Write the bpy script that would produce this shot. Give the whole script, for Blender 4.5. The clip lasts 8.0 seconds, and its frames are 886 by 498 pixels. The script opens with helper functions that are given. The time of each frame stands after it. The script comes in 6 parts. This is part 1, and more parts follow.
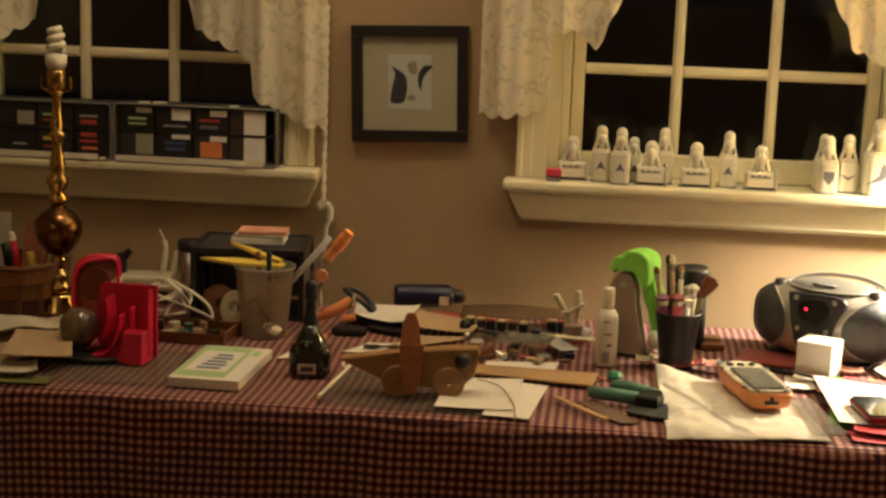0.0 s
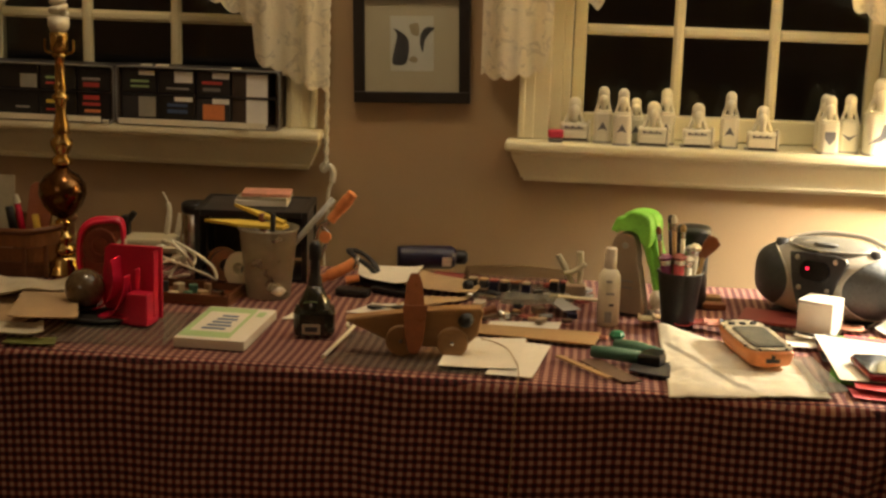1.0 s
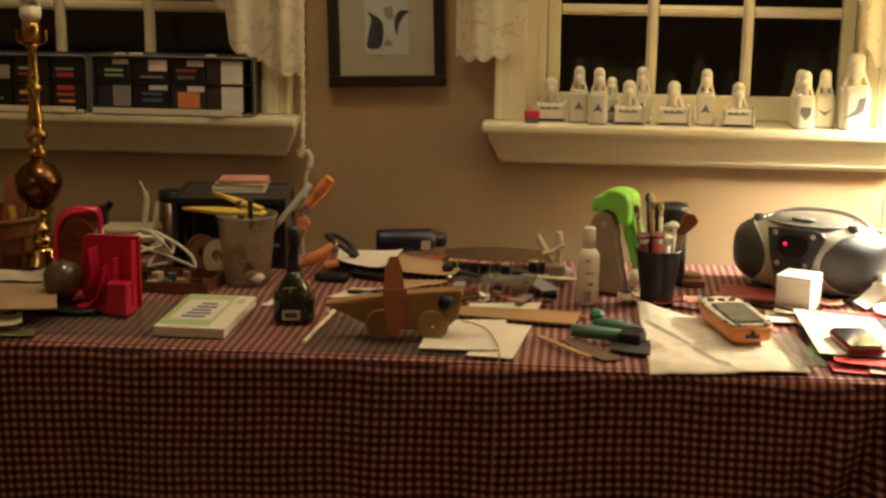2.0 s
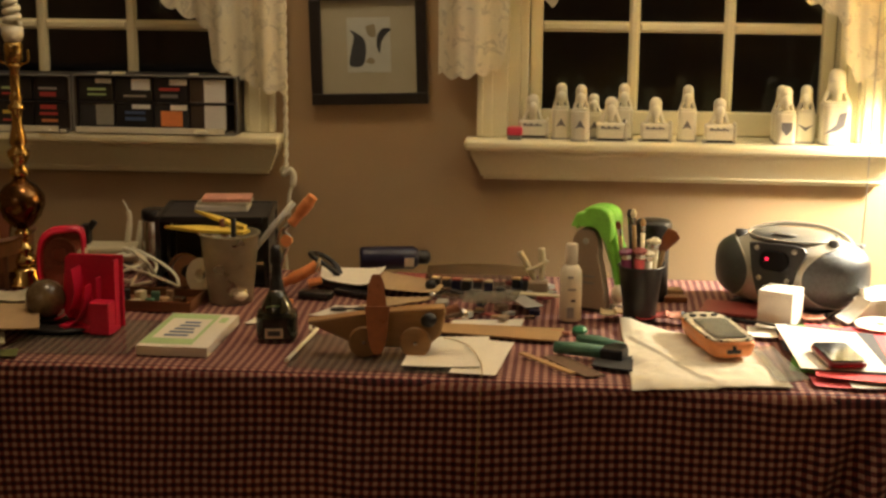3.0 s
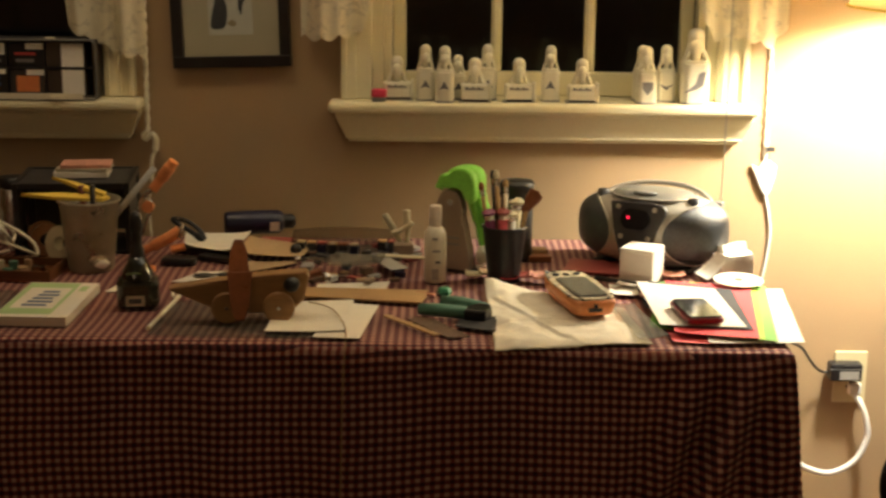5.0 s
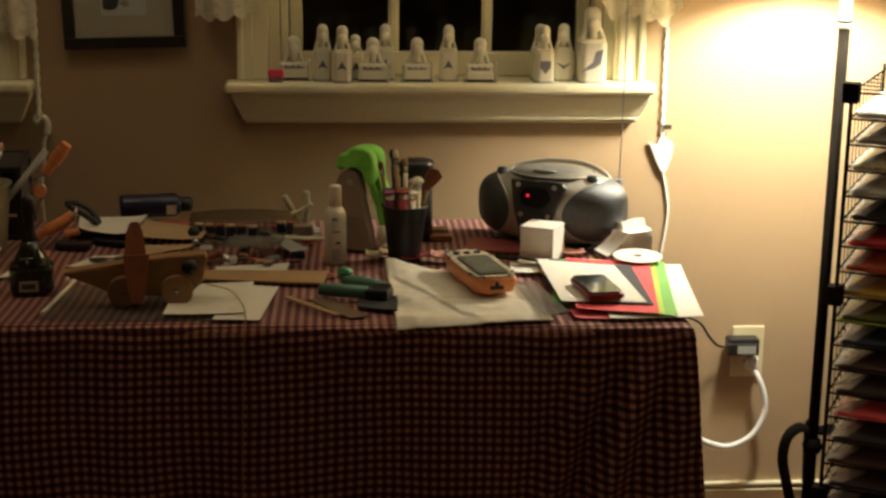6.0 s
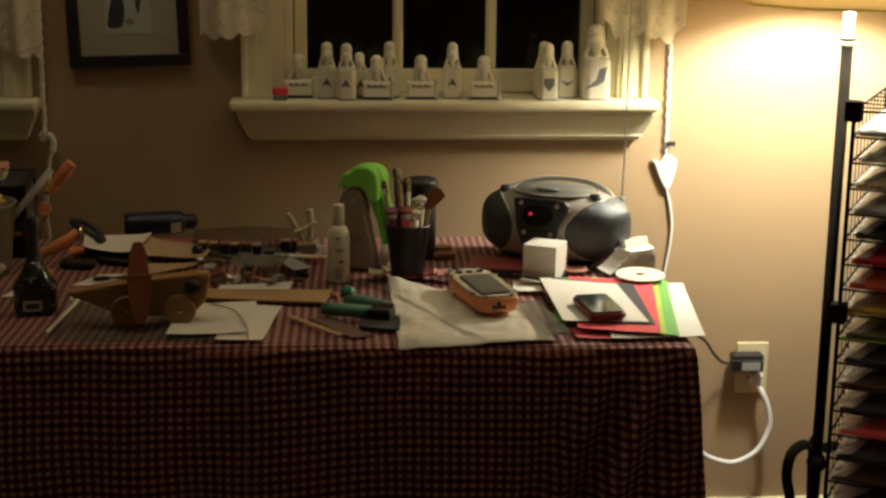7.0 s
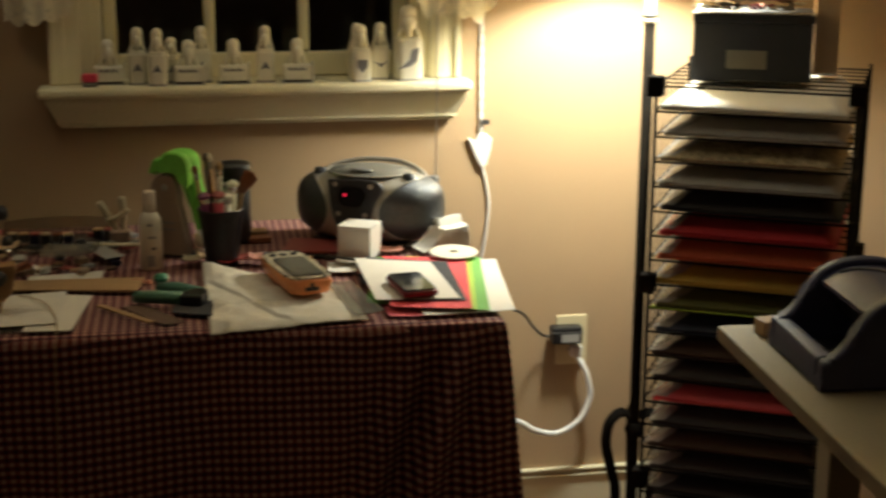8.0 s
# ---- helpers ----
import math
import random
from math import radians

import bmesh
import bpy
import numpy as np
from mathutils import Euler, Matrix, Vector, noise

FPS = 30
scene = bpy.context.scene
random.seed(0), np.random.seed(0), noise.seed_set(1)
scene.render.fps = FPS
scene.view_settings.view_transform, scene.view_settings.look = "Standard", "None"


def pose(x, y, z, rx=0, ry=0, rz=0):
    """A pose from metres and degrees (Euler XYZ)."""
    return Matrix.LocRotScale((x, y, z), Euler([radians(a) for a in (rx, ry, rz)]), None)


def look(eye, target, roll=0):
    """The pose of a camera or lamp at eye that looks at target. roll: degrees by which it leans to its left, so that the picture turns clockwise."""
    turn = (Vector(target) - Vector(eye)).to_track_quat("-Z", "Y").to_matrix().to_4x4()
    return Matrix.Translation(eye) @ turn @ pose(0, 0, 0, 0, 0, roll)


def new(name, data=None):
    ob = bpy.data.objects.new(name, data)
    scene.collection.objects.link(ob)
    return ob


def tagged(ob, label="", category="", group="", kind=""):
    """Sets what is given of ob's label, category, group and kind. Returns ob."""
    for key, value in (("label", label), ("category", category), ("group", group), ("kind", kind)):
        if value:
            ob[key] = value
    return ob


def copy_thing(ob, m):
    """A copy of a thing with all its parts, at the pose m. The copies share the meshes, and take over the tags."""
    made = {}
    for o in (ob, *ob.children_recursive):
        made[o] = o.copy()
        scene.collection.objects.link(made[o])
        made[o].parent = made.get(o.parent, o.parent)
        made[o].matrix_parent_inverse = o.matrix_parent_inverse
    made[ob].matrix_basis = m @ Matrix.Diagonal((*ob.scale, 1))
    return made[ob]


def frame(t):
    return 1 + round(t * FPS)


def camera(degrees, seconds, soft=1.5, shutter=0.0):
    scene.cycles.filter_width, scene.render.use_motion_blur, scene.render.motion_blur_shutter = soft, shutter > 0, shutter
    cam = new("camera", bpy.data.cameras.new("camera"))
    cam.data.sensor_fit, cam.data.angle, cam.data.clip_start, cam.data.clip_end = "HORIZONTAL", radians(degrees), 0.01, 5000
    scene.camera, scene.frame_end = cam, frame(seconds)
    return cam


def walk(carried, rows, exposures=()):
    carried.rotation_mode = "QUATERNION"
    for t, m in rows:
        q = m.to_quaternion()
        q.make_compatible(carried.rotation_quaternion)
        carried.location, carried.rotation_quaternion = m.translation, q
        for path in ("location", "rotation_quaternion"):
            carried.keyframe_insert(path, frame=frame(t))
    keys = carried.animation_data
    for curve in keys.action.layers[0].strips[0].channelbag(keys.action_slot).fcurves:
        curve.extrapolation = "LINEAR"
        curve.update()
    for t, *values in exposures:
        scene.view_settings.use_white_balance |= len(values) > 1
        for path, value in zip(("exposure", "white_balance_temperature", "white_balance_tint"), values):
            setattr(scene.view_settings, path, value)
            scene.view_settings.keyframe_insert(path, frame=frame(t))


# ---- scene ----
cam = camera(33.4, 8.0, 2.6, 0.5)
PATH = [
    (0, (0.035, -2.972, 1.379), (-0.159, -1.017, 1.007), 2.0),
    (0.5, (0.034, -2.983, 1.383), (-0.159, -1.032, 0.987), 2.1),
    (1, (0.032, -2.985, 1.376), (-0.16, -1.039, 0.956), 1.8),
    (1.5, (0.036, -2.985, 1.377), (-0.139, -1.04, 0.948), 1.2),
    (1.7, (0.039, -2.985, 1.369), (-0.138, -1.041, 0.936), 0.9),
    (2.8, (0.02, -2.982, 1.393), (-0.11, -1.038, 0.941), 0.6),
    (3, (0.044, -2.988, 1.377), (-0.105, -1.039, 0.958), 0.5),
    (3.5, (0.059, -2.987, 1.38), (-0.067, -1.041, 0.935), 0.4),
    (4, (0.055, -2.985, 1.376), (-0.018, -1.039, 0.921), 0.4),
    (4.5, (0.062, -2.986, 1.377), (0.014, -1.041, 0.913), 0.7),
    (5, (0.069, -2.983, 1.379), (0.084, -1.039, 0.91), 0.6),
    (5.2, (0.059, -2.984, 1.371), (0.108, -1.039, 0.909), 0.7),
    (6.3, (0.074, -2.968, 1.366), (0.234, -1.038, 0.864), 0.7),
    (6.5, (0.076, -2.966, 1.375), (0.215, -1.037, 0.866), 0.6),
    (7, (0.08, -2.976, 1.384), (0.217, -1.038, 0.909), 0.6),
    (7.5, (0.101, -2.979, 1.385), (0.334, -1.05, 0.913), 0.8),
    (7.8, (0.116, -2.990, 1.386), (0.411, -1.075, 0.893), 0.5),
    (8, (0.126, -2.997, 1.386), (0.473, -1.091, 0.889), 0.3),
]
walk(cam, [(t, look(eye, target, roll)) for t, eye, target, roll in PATH],
     exposures=[(0.0, 0.80, 6650, 12.5), (1.7, 0.79, 6650, 12.5), (3.0, 0.81, 6600, 12.5), (4.0, 0.74, 6600, 12.5), (4.5, 0.58, 6600, 12.5), (5.2, 0.26, 6400, 10.5), (6.3, -0.66, 6100, 7.6), (7.0, -0.74, 6000, 6.6), (8.0, -0.72, 5850, 5.5)])

# ---- world and lights ----
world = bpy.data.worlds.new("night")
scene.world = world
world.use_nodes = True
world.node_tree.nodes["Background"].inputs["Color"].default_value = (0.12, 0.16, 0.3, 1)
world.node_tree.nodes["Background"].inputs["Strength"].default_value = 0.004


def lamp(name, x, y, z, power, colour, size):
    data = bpy.data.lights.new(name, "POINT")
    data.energy, data.color, data.shadow_soft_size = power, colour, size
    ob = new(name, data)
    ob.location = (x, y, z)
    return ob


LAMP = (1.016, -0.29)
lamp("floor_lamp_bulb", LAMP[0], LAMP[1], 1.322, 88, (1.0, 0.935, 0.775), 0.055)
lamp("room_ceiling_bulb", -0.55, -0.75, 2.36, 5.9, (1.0, 0.765, 0.50), 0.1)
# Unseen fill light behind the camera, added to brighten the cloth's front.
lamp("far_room_fill", -1.5, -4.5, 2.2, 5.3, (1.0, 0.765, 0.50), 0.1)


# ---- materials ----
def M(name, col, rough=0.6, metal=0.0, var=0.12, scale=25.0, bump=0.08, fine=180.0, spec=0.5, trans=0.0, alpha=1.0, sheen=0.0, coat=0.0, stretch=None):
    m = bpy.data.materials.new(name)
    m.use_nodes = True
    nt = m.node_tree
    b = nt.nodes["Principled BSDF"]
    L = nt.links.new
    tc = nt.nodes.new("ShaderNodeTexCoord")
    mp = nt.nodes.new("ShaderNodeMapping")
    mp.inputs["Scale"].default_value = stretch or (1, 1, 1)
    L(tc.outputs["Object"], mp.inputs["Vector"])
    n1 = nt.nodes.new("ShaderNodeTexNoise")
    n1.inputs["Scale"].default_value, n1.inputs["Detail"].default_value = scale, 4
    n2 = nt.nodes.new("ShaderNodeTexNoise")
    n2.inputs["Scale"].default_value, n2.inputs["Detail"].default_value = fine, 3
    L(mp.outputs[0], n1.inputs["Vector"])
    L(mp.outputs[0], n2.inputs["Vector"])
    add = nt.nodes.new("ShaderNodeMath")
    add.operation = "MULTIPLY_ADD"
    add.inputs[1].default_value = 0.5
    L(n2.outputs["Fac"], add.inputs[0])
    half = nt.nodes.new("ShaderNodeMath")
    half.operation = "MULTIPLY"
    half.inputs[1].default_value = 0.5
    L(n1.outputs["Fac"], half.inputs[0])
    L(half.outputs[0], add.inputs[2])
    ramp = nt.nodes.new("ShaderNodeValToRGB")
    ramp.color_ramp.elements[0].position, ramp.color_ramp.elements[1].position = 0.3, 0.7
    ramp.color_ramp.elements[0].color = (*[max(0, c * (1 - var)) for c in col], 1)
    ramp.color_ramp.elements[1].color = (*[min(1, c * (1 + var)) for c in col], 1)
    L(add.outputs[0], ramp.inputs[0])
    L(ramp.outputs[0], b.inputs["Base Color"])
    rr = nt.nodes.new("ShaderNodeMapRange")
    rr.inputs["To Min"].default_value, rr.inputs["To Max"].default_value = max(0.02, rough - 0.08), min(1, rough + 0.08)
    L(n1.outputs["Fac"], rr.inputs["Value"])
    L(rr.outputs[0], b.inputs["Roughness"])
    b.inputs["Metallic"].default_value = metal
    b.inputs["Specular IOR Level"].default_value = spec
    b.inputs["Transmission Weight"].default_value = trans
    b.inputs["Alpha"].default_value = alpha
    b.inputs["Sheen Weight"].default_value = sheen
    b.inputs["Coat Weight"].default_value = coat
    if bump:
        bp = nt.nodes.new("ShaderNodeBump")
        bp.inputs["Strength"].default_value, bp.inputs["Distance"].default_value = bump, 0.002
        L(n2.outputs["Fac"], bp.inputs["Height"])
        L(bp.outputs[0], b.inputs["Normal"])
    return m


def glow(name, col, power):
    m = bpy.data.materials.new(name)
    m.use_nodes = True
    b = m.node_tree.nodes["Principled BSDF"]
    b.inputs["Base Color"].default_value = (*col, 1)
    b.inputs["Emission Color"].default_value = (*col, 1)
    b.inputs["Emission Strength"].default_value = power
    return m


def gingham():
    """Quarter-inch check woven from maroon, cream and near-black yarn, over the cloth's own UV in metres."""
    m = bpy.data.materials.new("gingham_cloth")
    m.use_nodes = True
    nt = m.node_tree
    L = nt.links.new
    b = nt.nodes["Principled BSDF"]
    uv = nt.nodes.new("ShaderNodeUVMap")
    sep = nt.nodes.new("ShaderNodeSeparateXYZ")
    L(uv.outputs[0], sep.inputs[0])

    def band(sock):
        mul = nt.nodes.new("ShaderNodeMath")
        mul.operation, mul.inputs[1].default_value = "MULTIPLY", 1 / 0.0136
        L(sock, mul.inputs[0])
        fr = nt.nodes.new("ShaderNodeMath")
        fr.operation = "FRACT"
        L(mul.outputs[0], fr.inputs[0])
        st = nt.nodes.new("ShaderNodeMath")
        st.operation, st.inputs[1].default_value = "GREATER_THAN", 0.52
        L(fr.outputs[0], st.inputs[0])
        return st.outputs[0]

    def blend(a, c, sock):
        mx = nt.nodes.new("ShaderNodeMix")
        mx.data_type = "RGBA"
        for socket, value in ((mx.inputs[6], a), (mx.inputs[7], c)):
            if isinstance(value, tuple):
                socket.default_value = (*value, 1)
            else:
                L(value, socket)
        L(sock, mx.inputs[0])
        return mx.outputs[2]

    warp, weft = band(sep.outputs[0]), band(sep.outputs[1])
    on_dark = blend((0.034, 0.012, 0.017), (0.165, 0.045, 0.044), warp)
    on_light = blend((0.22, 0.054, 0.049), (0.50, 0.30, 0.225), warp)
    check = blend(on_dark, on_light, weft)
    ns = nt.nodes.new("ShaderNodeTexNoise")
    ns.inputs["Scale"].default_value, ns.inputs["Detail"].default_value = 9, 5
    L(uv.outputs[0], ns.inputs["Vector"])
    mr = nt.nodes.new("ShaderNodeMapRange")
    mr.inputs["To Min"].default_value, mr.inputs["To Max"].default_value = 0.75, 1.2
    L(ns.outputs["Fac"], mr.inputs["Value"])
    sc = nt.nodes.new("ShaderNodeVectorMath")
    sc.operation = "SCALE"
    L(check, sc.inputs[0])
    L(mr.outputs[0], sc.inputs["Scale"])
    L(sc.outputs[0], b.inputs["Base Color"])
    b.inputs["Roughness"].default_value = 0.9
    b.inputs["Specular IOR Level"].default_value = 0.2
    b.inputs["Sheen Weight"].default_value = 0.1
    wv = nt.nodes.new("ShaderNodeTexNoise")
    wv.inputs["Scale"].default_value = 900
    L(uv.outputs[0], wv.inputs["Vector"])
    bp = nt.nodes.new("ShaderNodeBump")
    bp.inputs["Strength"].default_value, bp.inputs["Distance"].default_value = 0.3, 0.001
    L(wv.outputs["Fac"], bp.inputs["Height"])
    L(bp.outputs[0], b.inputs["Normal"])
    return m


def lace():
    m = bpy.data.materials.new("lace")
    m.use_nodes = True
    nt = m.node_tree
    L = nt.links.new
    out = nt.nodes["Material Output"]
    nt.nodes.remove(nt.nodes["Principled BSDF"])
    d = nt.nodes.new("ShaderNodeBsdfDiffuse")
    d.inputs[0].default_value = (0.92, 0.87, 0.68, 1)
    tl = nt.nodes.new("ShaderNodeBsdfTranslucent")
    tl.inputs[0].default_value = (0.84, 0.78, 0.56, 1)
    mix = nt.nodes.new("ShaderNodeMixShader")
    mix.inputs[0].default_value = 0.3
    L(d.outputs[0], mix.inputs[1])
    L(tl.outputs[0], mix.inputs[2])
    tr = nt.nodes.new("ShaderNodeBsdfTransparent")
    tc = nt.nodes.new("ShaderNodeTexCoord")
    big = nt.nodes.new("ShaderNodeTexNoise")
    big.inputs["Scale"].default_value, big.inputs["Detail"].default_value, big.inputs["Distortion"].default_value = 26, 2, 1.6
    L(tc.outputs["Object"], big.inputs["Vector"])
    rp = nt.nodes.new("ShaderNodeValToRGB")
    e = rp.color_ramp.elements
    e[0].position, e[0].color = 0.53, (0.03, 0.03, 0.03, 1)
    e[1].position, e[1].color = 0.62, (0.27, 0.27, 0.27, 1)
    e2 = e.new(0.71)
    e2.color = (0.03, 0.03, 0.03, 1)
    L(big.outputs["Fac"], rp.inputs[0])
    net = nt.nodes.new("ShaderNodeTexVoronoi")
    net.inputs["Scale"].default_value = 210
    L(tc.outputs["Object"], net.inputs["Vector"])
    ml = nt.nodes.new("ShaderNodeMath")
    ml.operation, ml.inputs[1].default_value = "MULTIPLY_ADD", 0.08
    L(net.outputs["Distance"], ml.inputs[0])
    L(rp.outputs[0], ml.inputs[2])
    m2 = nt.nodes.new("ShaderNodeMixShader")
    L(ml.outputs[0], m2.inputs[0])
    L(mix.outputs[0], m2.inputs[1])
    L(tr.outputs[0], m2.inputs[2])
    L(m2.outputs[0], out.inputs[0])
    return m


def shade_cloth():
    m = bpy.data.materials.new("shade_cloth")
    m.use_nodes = True
    nt = m.node_tree
    L = nt.links.new
    out = nt.nodes["Material Output"]
    nt.nodes.remove(nt.nodes["Principled BSDF"])
    d = nt.nodes.new("ShaderNodeBsdfDiffuse")
    d.inputs[0].default_value = (0.75, 0.66, 0.45, 1)
    tl = nt.nodes.new("ShaderNodeBsdfTranslucent")
    tl.inputs[0].default_value = (0.7, 0.55, 0.3, 1)
    mix = nt.nodes.new("ShaderNodeMixShader")
    mix.inputs[0].default_value = 0.35
    L(d.outputs[0], mix.inputs[1])
    L(tl.outputs[0], mix.inputs[2])
    L(mix.outputs[0], out.inputs[0])
    return m


def clear(name, tint, rough=0.1, see=0.7):
    """Thin clear plastic: a glossy skin over see-through tint."""
    m = bpy.data.materials.new(name)
    m.use_nodes = True
    nt = m.node_tree
    L = nt.links.new
    out = nt.nodes["Material Output"]
    b = nt.nodes["Principled BSDF"]
    b.inputs["Base Color"].default_value = (*tint, 1)
    b.inputs["Roughness"].default_value = rough
    tr = nt.nodes.new("ShaderNodeBsdfTransparent")
    tr.inputs[0].default_value = (*[min(1, 0.5 + 0.5 * c) for c in tint], 1)
    tc = nt.nodes.new("ShaderNodeTexCoord")
    n = nt.nodes.new("ShaderNodeTexNoise")
    n.inputs["Scale"].default_value = 30
    L(tc.outputs["Object"], n.inputs["Vector"])
    mr = nt.nodes.new("ShaderNodeMapRange")
    mr.inputs["To Min"].default_value, mr.inputs["To Max"].default_value = max(0, see - 0.12), min(1, see + 0.12)
    L(n.outputs["Fac"], mr.inputs["Value"])
    mx = nt.nodes.new("ShaderNodeMixShader")
    L(mr.outputs[0], mx.inputs[0])
    L(b.outputs[0], mx.inputs[1])
    L(tr.outputs[0], mx.inputs[2])
    L(mx.outputs[0], out.inputs[0])
    return m


wall_paint = M("wall_paint", (0.42, 0.297, 0.168), 0.75, var=0.05, scale=3, bump=0.12, fine=260)
trim_paint = M("trim_paint", (0.8, 0.74, 0.5), 0.4, var=0.05, scale=8, bump=0.04)
ceiling_paint = M("ceiling_paint", (0.8, 0.77, 0.68), 0.9, var=0.04, scale=3)
floor_wood = M("floor_wood", (0.16, 0.09, 0.045), 0.4, var=0.3, scale=5, stretch=(6, 1, 1))
cloth = gingham()
lace_cloth = lace()
lampshade = shade_cloth()
pane_glass = M("pane_glass", (0.9, 0.95, 0.95), 0.02, trans=1.0, var=0.0, bump=0)
night = M("night_ground", (0.02, 0.022, 0.02), 0.95, var=0.3)
black_wood = M("black_wood", (0.018, 0.014, 0.012), 0.35, var=0.3)
mat_board = M("mat_board", (0.6, 0.51, 0.35), 0.85, var=0.04)
print_paper = M("print_paper", (0.72, 0.68, 0.58), 0.7, var=0.06, scale=60)
ink_grey = M("ink_grey", (0.05, 0.052, 0.06), 0.7, var=0.4, scale=80)
ink_tan = M("ink_tan", (0.42, 0.33, 0.2), 0.7, var=0.2, scale=80)
bright_white = M("bright_white", (0.88, 0.87, 0.81), 0.4, var=0.03)
white_plastic = M("white_plastic", (0.8, 0.76, 0.6), 0.35, var=0.05)
cream_plastic = M("cream_plastic", (0.62, 0.56, 0.38), 0.4, var=0.05)
black_plastic = M("black_plastic", (0.014, 0.013, 0.013), 0.38, var=0.3)
dark_plastic = M("dark_plastic", (0.035, 0.033, 0.034), 0.45, var=0.25)
grey_plastic = M("grey_plastic", (0.2, 0.2, 0.19), 0.45, var=0.15)
pale_grey = M("pale_grey", (0.36, 0.35, 0.32), 0.5, var=0.12)
silver = M("silver_paint", (0.50, 0.475, 0.41), 0.3, metal=0.45, var=0.06)
speaker_net = M("speaker_net", (0.085, 0.09, 0.095), 0.4, metal=0.6, var=0.3, scale=200, bump=0.5, fine=700)
blue_grey = M("blue_grey_plastic", (0.040, 0.044, 0.094), 0.55, var=0.2, spec=0.35)
steel = M("steel", (0.55, 0.54, 0.52), 0.25, metal=1.0, var=0.08)
iron = M("black_iron", (0.009, 0.0075, 0.006), 0.9, metal=0.0, var=0.3, spec=0.02)
lamp_steel = M("lamp_steel", (0.10, 0.105, 0.12), 0.4, metal=0.3, var=0.1)
brass = M("brass", (0.56, 0.38, 0.13), 0.13, metal=1.0, var=0.15, scale=15)
dark_brass = M("dark_brass", (0.17, 0.085, 0.032), 0.2, metal=1.0, var=0.35, scale=18)
emblem_grey = M("emblem_grey", (0.17, 0.16, 0.165), 0.7, var=0.2)
mesh_grey = M("mesh_grey", (0.085, 0.08, 0.065), 0.6, var=0.25, scale=60)
red_plastic = M("red_plastic", (0.62, 0.018, 0.06), 0.2, var=0.1, coat=0.3)
amber = M("amber_tape", (0.12, 0.08, 0.04), 0.12, var=0.3, coat=0.5)
red_clear = clear("red_clear", (0.55, 0.16, 0.09), 0.2, 0.9)
orange_rubber = M("orange_rubber", (0.82, 0.31, 0.11), 0.45, var=0.12)
green_plastic = M("green_plastic", (0.24, 0.68, 0.085), 0.5, var=0.14, scale=40)
teal_rubber = M("teal_rubber", (0.085, 0.22, 0.15), 0.5, var=0.15)
taupe = M("taupe_plastic", (0.3, 0.225, 0.16), 0.55, var=0.08)
toy_wood = M("toy_wood", (0.33, 0.18, 0.07), 0.4, var=0.2, scale=12, stretch=(1, 8, 8))
dark_wood = M("dark_wood", (0.2, 0.062, 0.02), 0.3, var=0.25, scale=15, stretch=(8, 1, 8))
strip_wood = M("strip_wood", (0.40, 0.25, 0.11), 0.6, var=0.2, scale=12, stretch=(1, 9, 9))
basket_wood = M("basket_wood", (0.15, 0.058, 0.02), 0.5, var=0.35, scale=20, stretch=(1, 1, 6))
white_paper = M("white_paper", (0.77, 0.73, 0.63), 0.8, var=0.04, scale=40)
envelope_paper = M("envelope_paper", (0.74, 0.69, 0.56), 0.7, var=0.1, scale=18, bump=0.35, fine=70)
cream_paper = M("cream_paper", (0.5, 0.45, 0.33), 0.75, var=0.12, scale=14, bump=0.3, fine=60)
kraft_paper = M("kraft_paper", (0.42, 0.29, 0.16), 0.8, var=0.12)
pink_paper = M("pink_paper", (0.6, 0.28, 0.2), 0.8, var=0.3, scale=60)
red_paper = M("red_paper", (0.7, 0.06, 0.07), 0.75, var=0.06)
green_paper = M("green_paper", (0.16, 0.42, 0.06), 0.75, var=0.06)
lime_paper = M("lime_paper", (0.42, 0.6, 0.06), 0.75)
yellow_paper = M("yellow_paper", (0.7, 0.52, 0.08), 0.75)
orange_paper = M("orange_paper", (0.72, 0.24, 0.08), 0.75)
black_paper = M("black_paper", (0.03, 0.03, 0.032), 0.8)
grey_paper = M("grey_paper", (0.38, 0.37, 0.34), 0.75, var=0.2)
blue_paper = M("blue_paper", (0.18, 0.32, 0.42), 0.7)
rose_paper = M("rose_paper", (0.72, 0.12, 0.14), 0.7)
charcoal_paper = M("charcoal_paper", (0.04, 0.038, 0.036), 0.8, var=0.25)
rack_brown = M("rack_brown", (0.065, 0.04, 0.026), 0.8, var=0.25)
brown_paper = M("brown_paper", (0.13, 0.075, 0.045), 0.8, var=0.2)
navy_paper = M("navy_paper", (0.03, 0.045, 0.075), 0.75, var=0.2)
olive_paper = M("olive_paper", (0.12, 0.13, 0.03), 0.75, var=0.2)
patterned_paper = M("patterned_paper", (0.42, 0.36, 0.22), 0.75, var=0.7, scale=45)
card_grey = M("card_grey", (0.2, 0.18, 0.13), 0.7, var=0.1)
navy = M("navy_plastic", (0.008, 0.008, 0.032), 0.35, var=0.2)
clear_plastic = clear("clear_plastic", (0.82, 0.74, 0.58), 0.3, 0.72)
clear_sheet = clear("clear_sheet", (0.5, 0.47, 0.4), 0.12, 0.78)
glass_sheet = M("glass_sheet", (0.2, 0.2, 0.16), 0.05, alpha=0.24, spec=0.9, var=0.3, bump=0)
screen_grey = M("screen_grey", (0.13, 0.13, 0.11), 0.15, var=0.08)
screen_black = M("screen_black", (0.01, 0.01, 0.012), 0.08, var=0.0, bump=0)
label_green = M("label_green", (0.4, 0.58, 0.26), 0.6)
label_blue = M("label_blue", (0.07, 0.12, 0.24), 0.6)
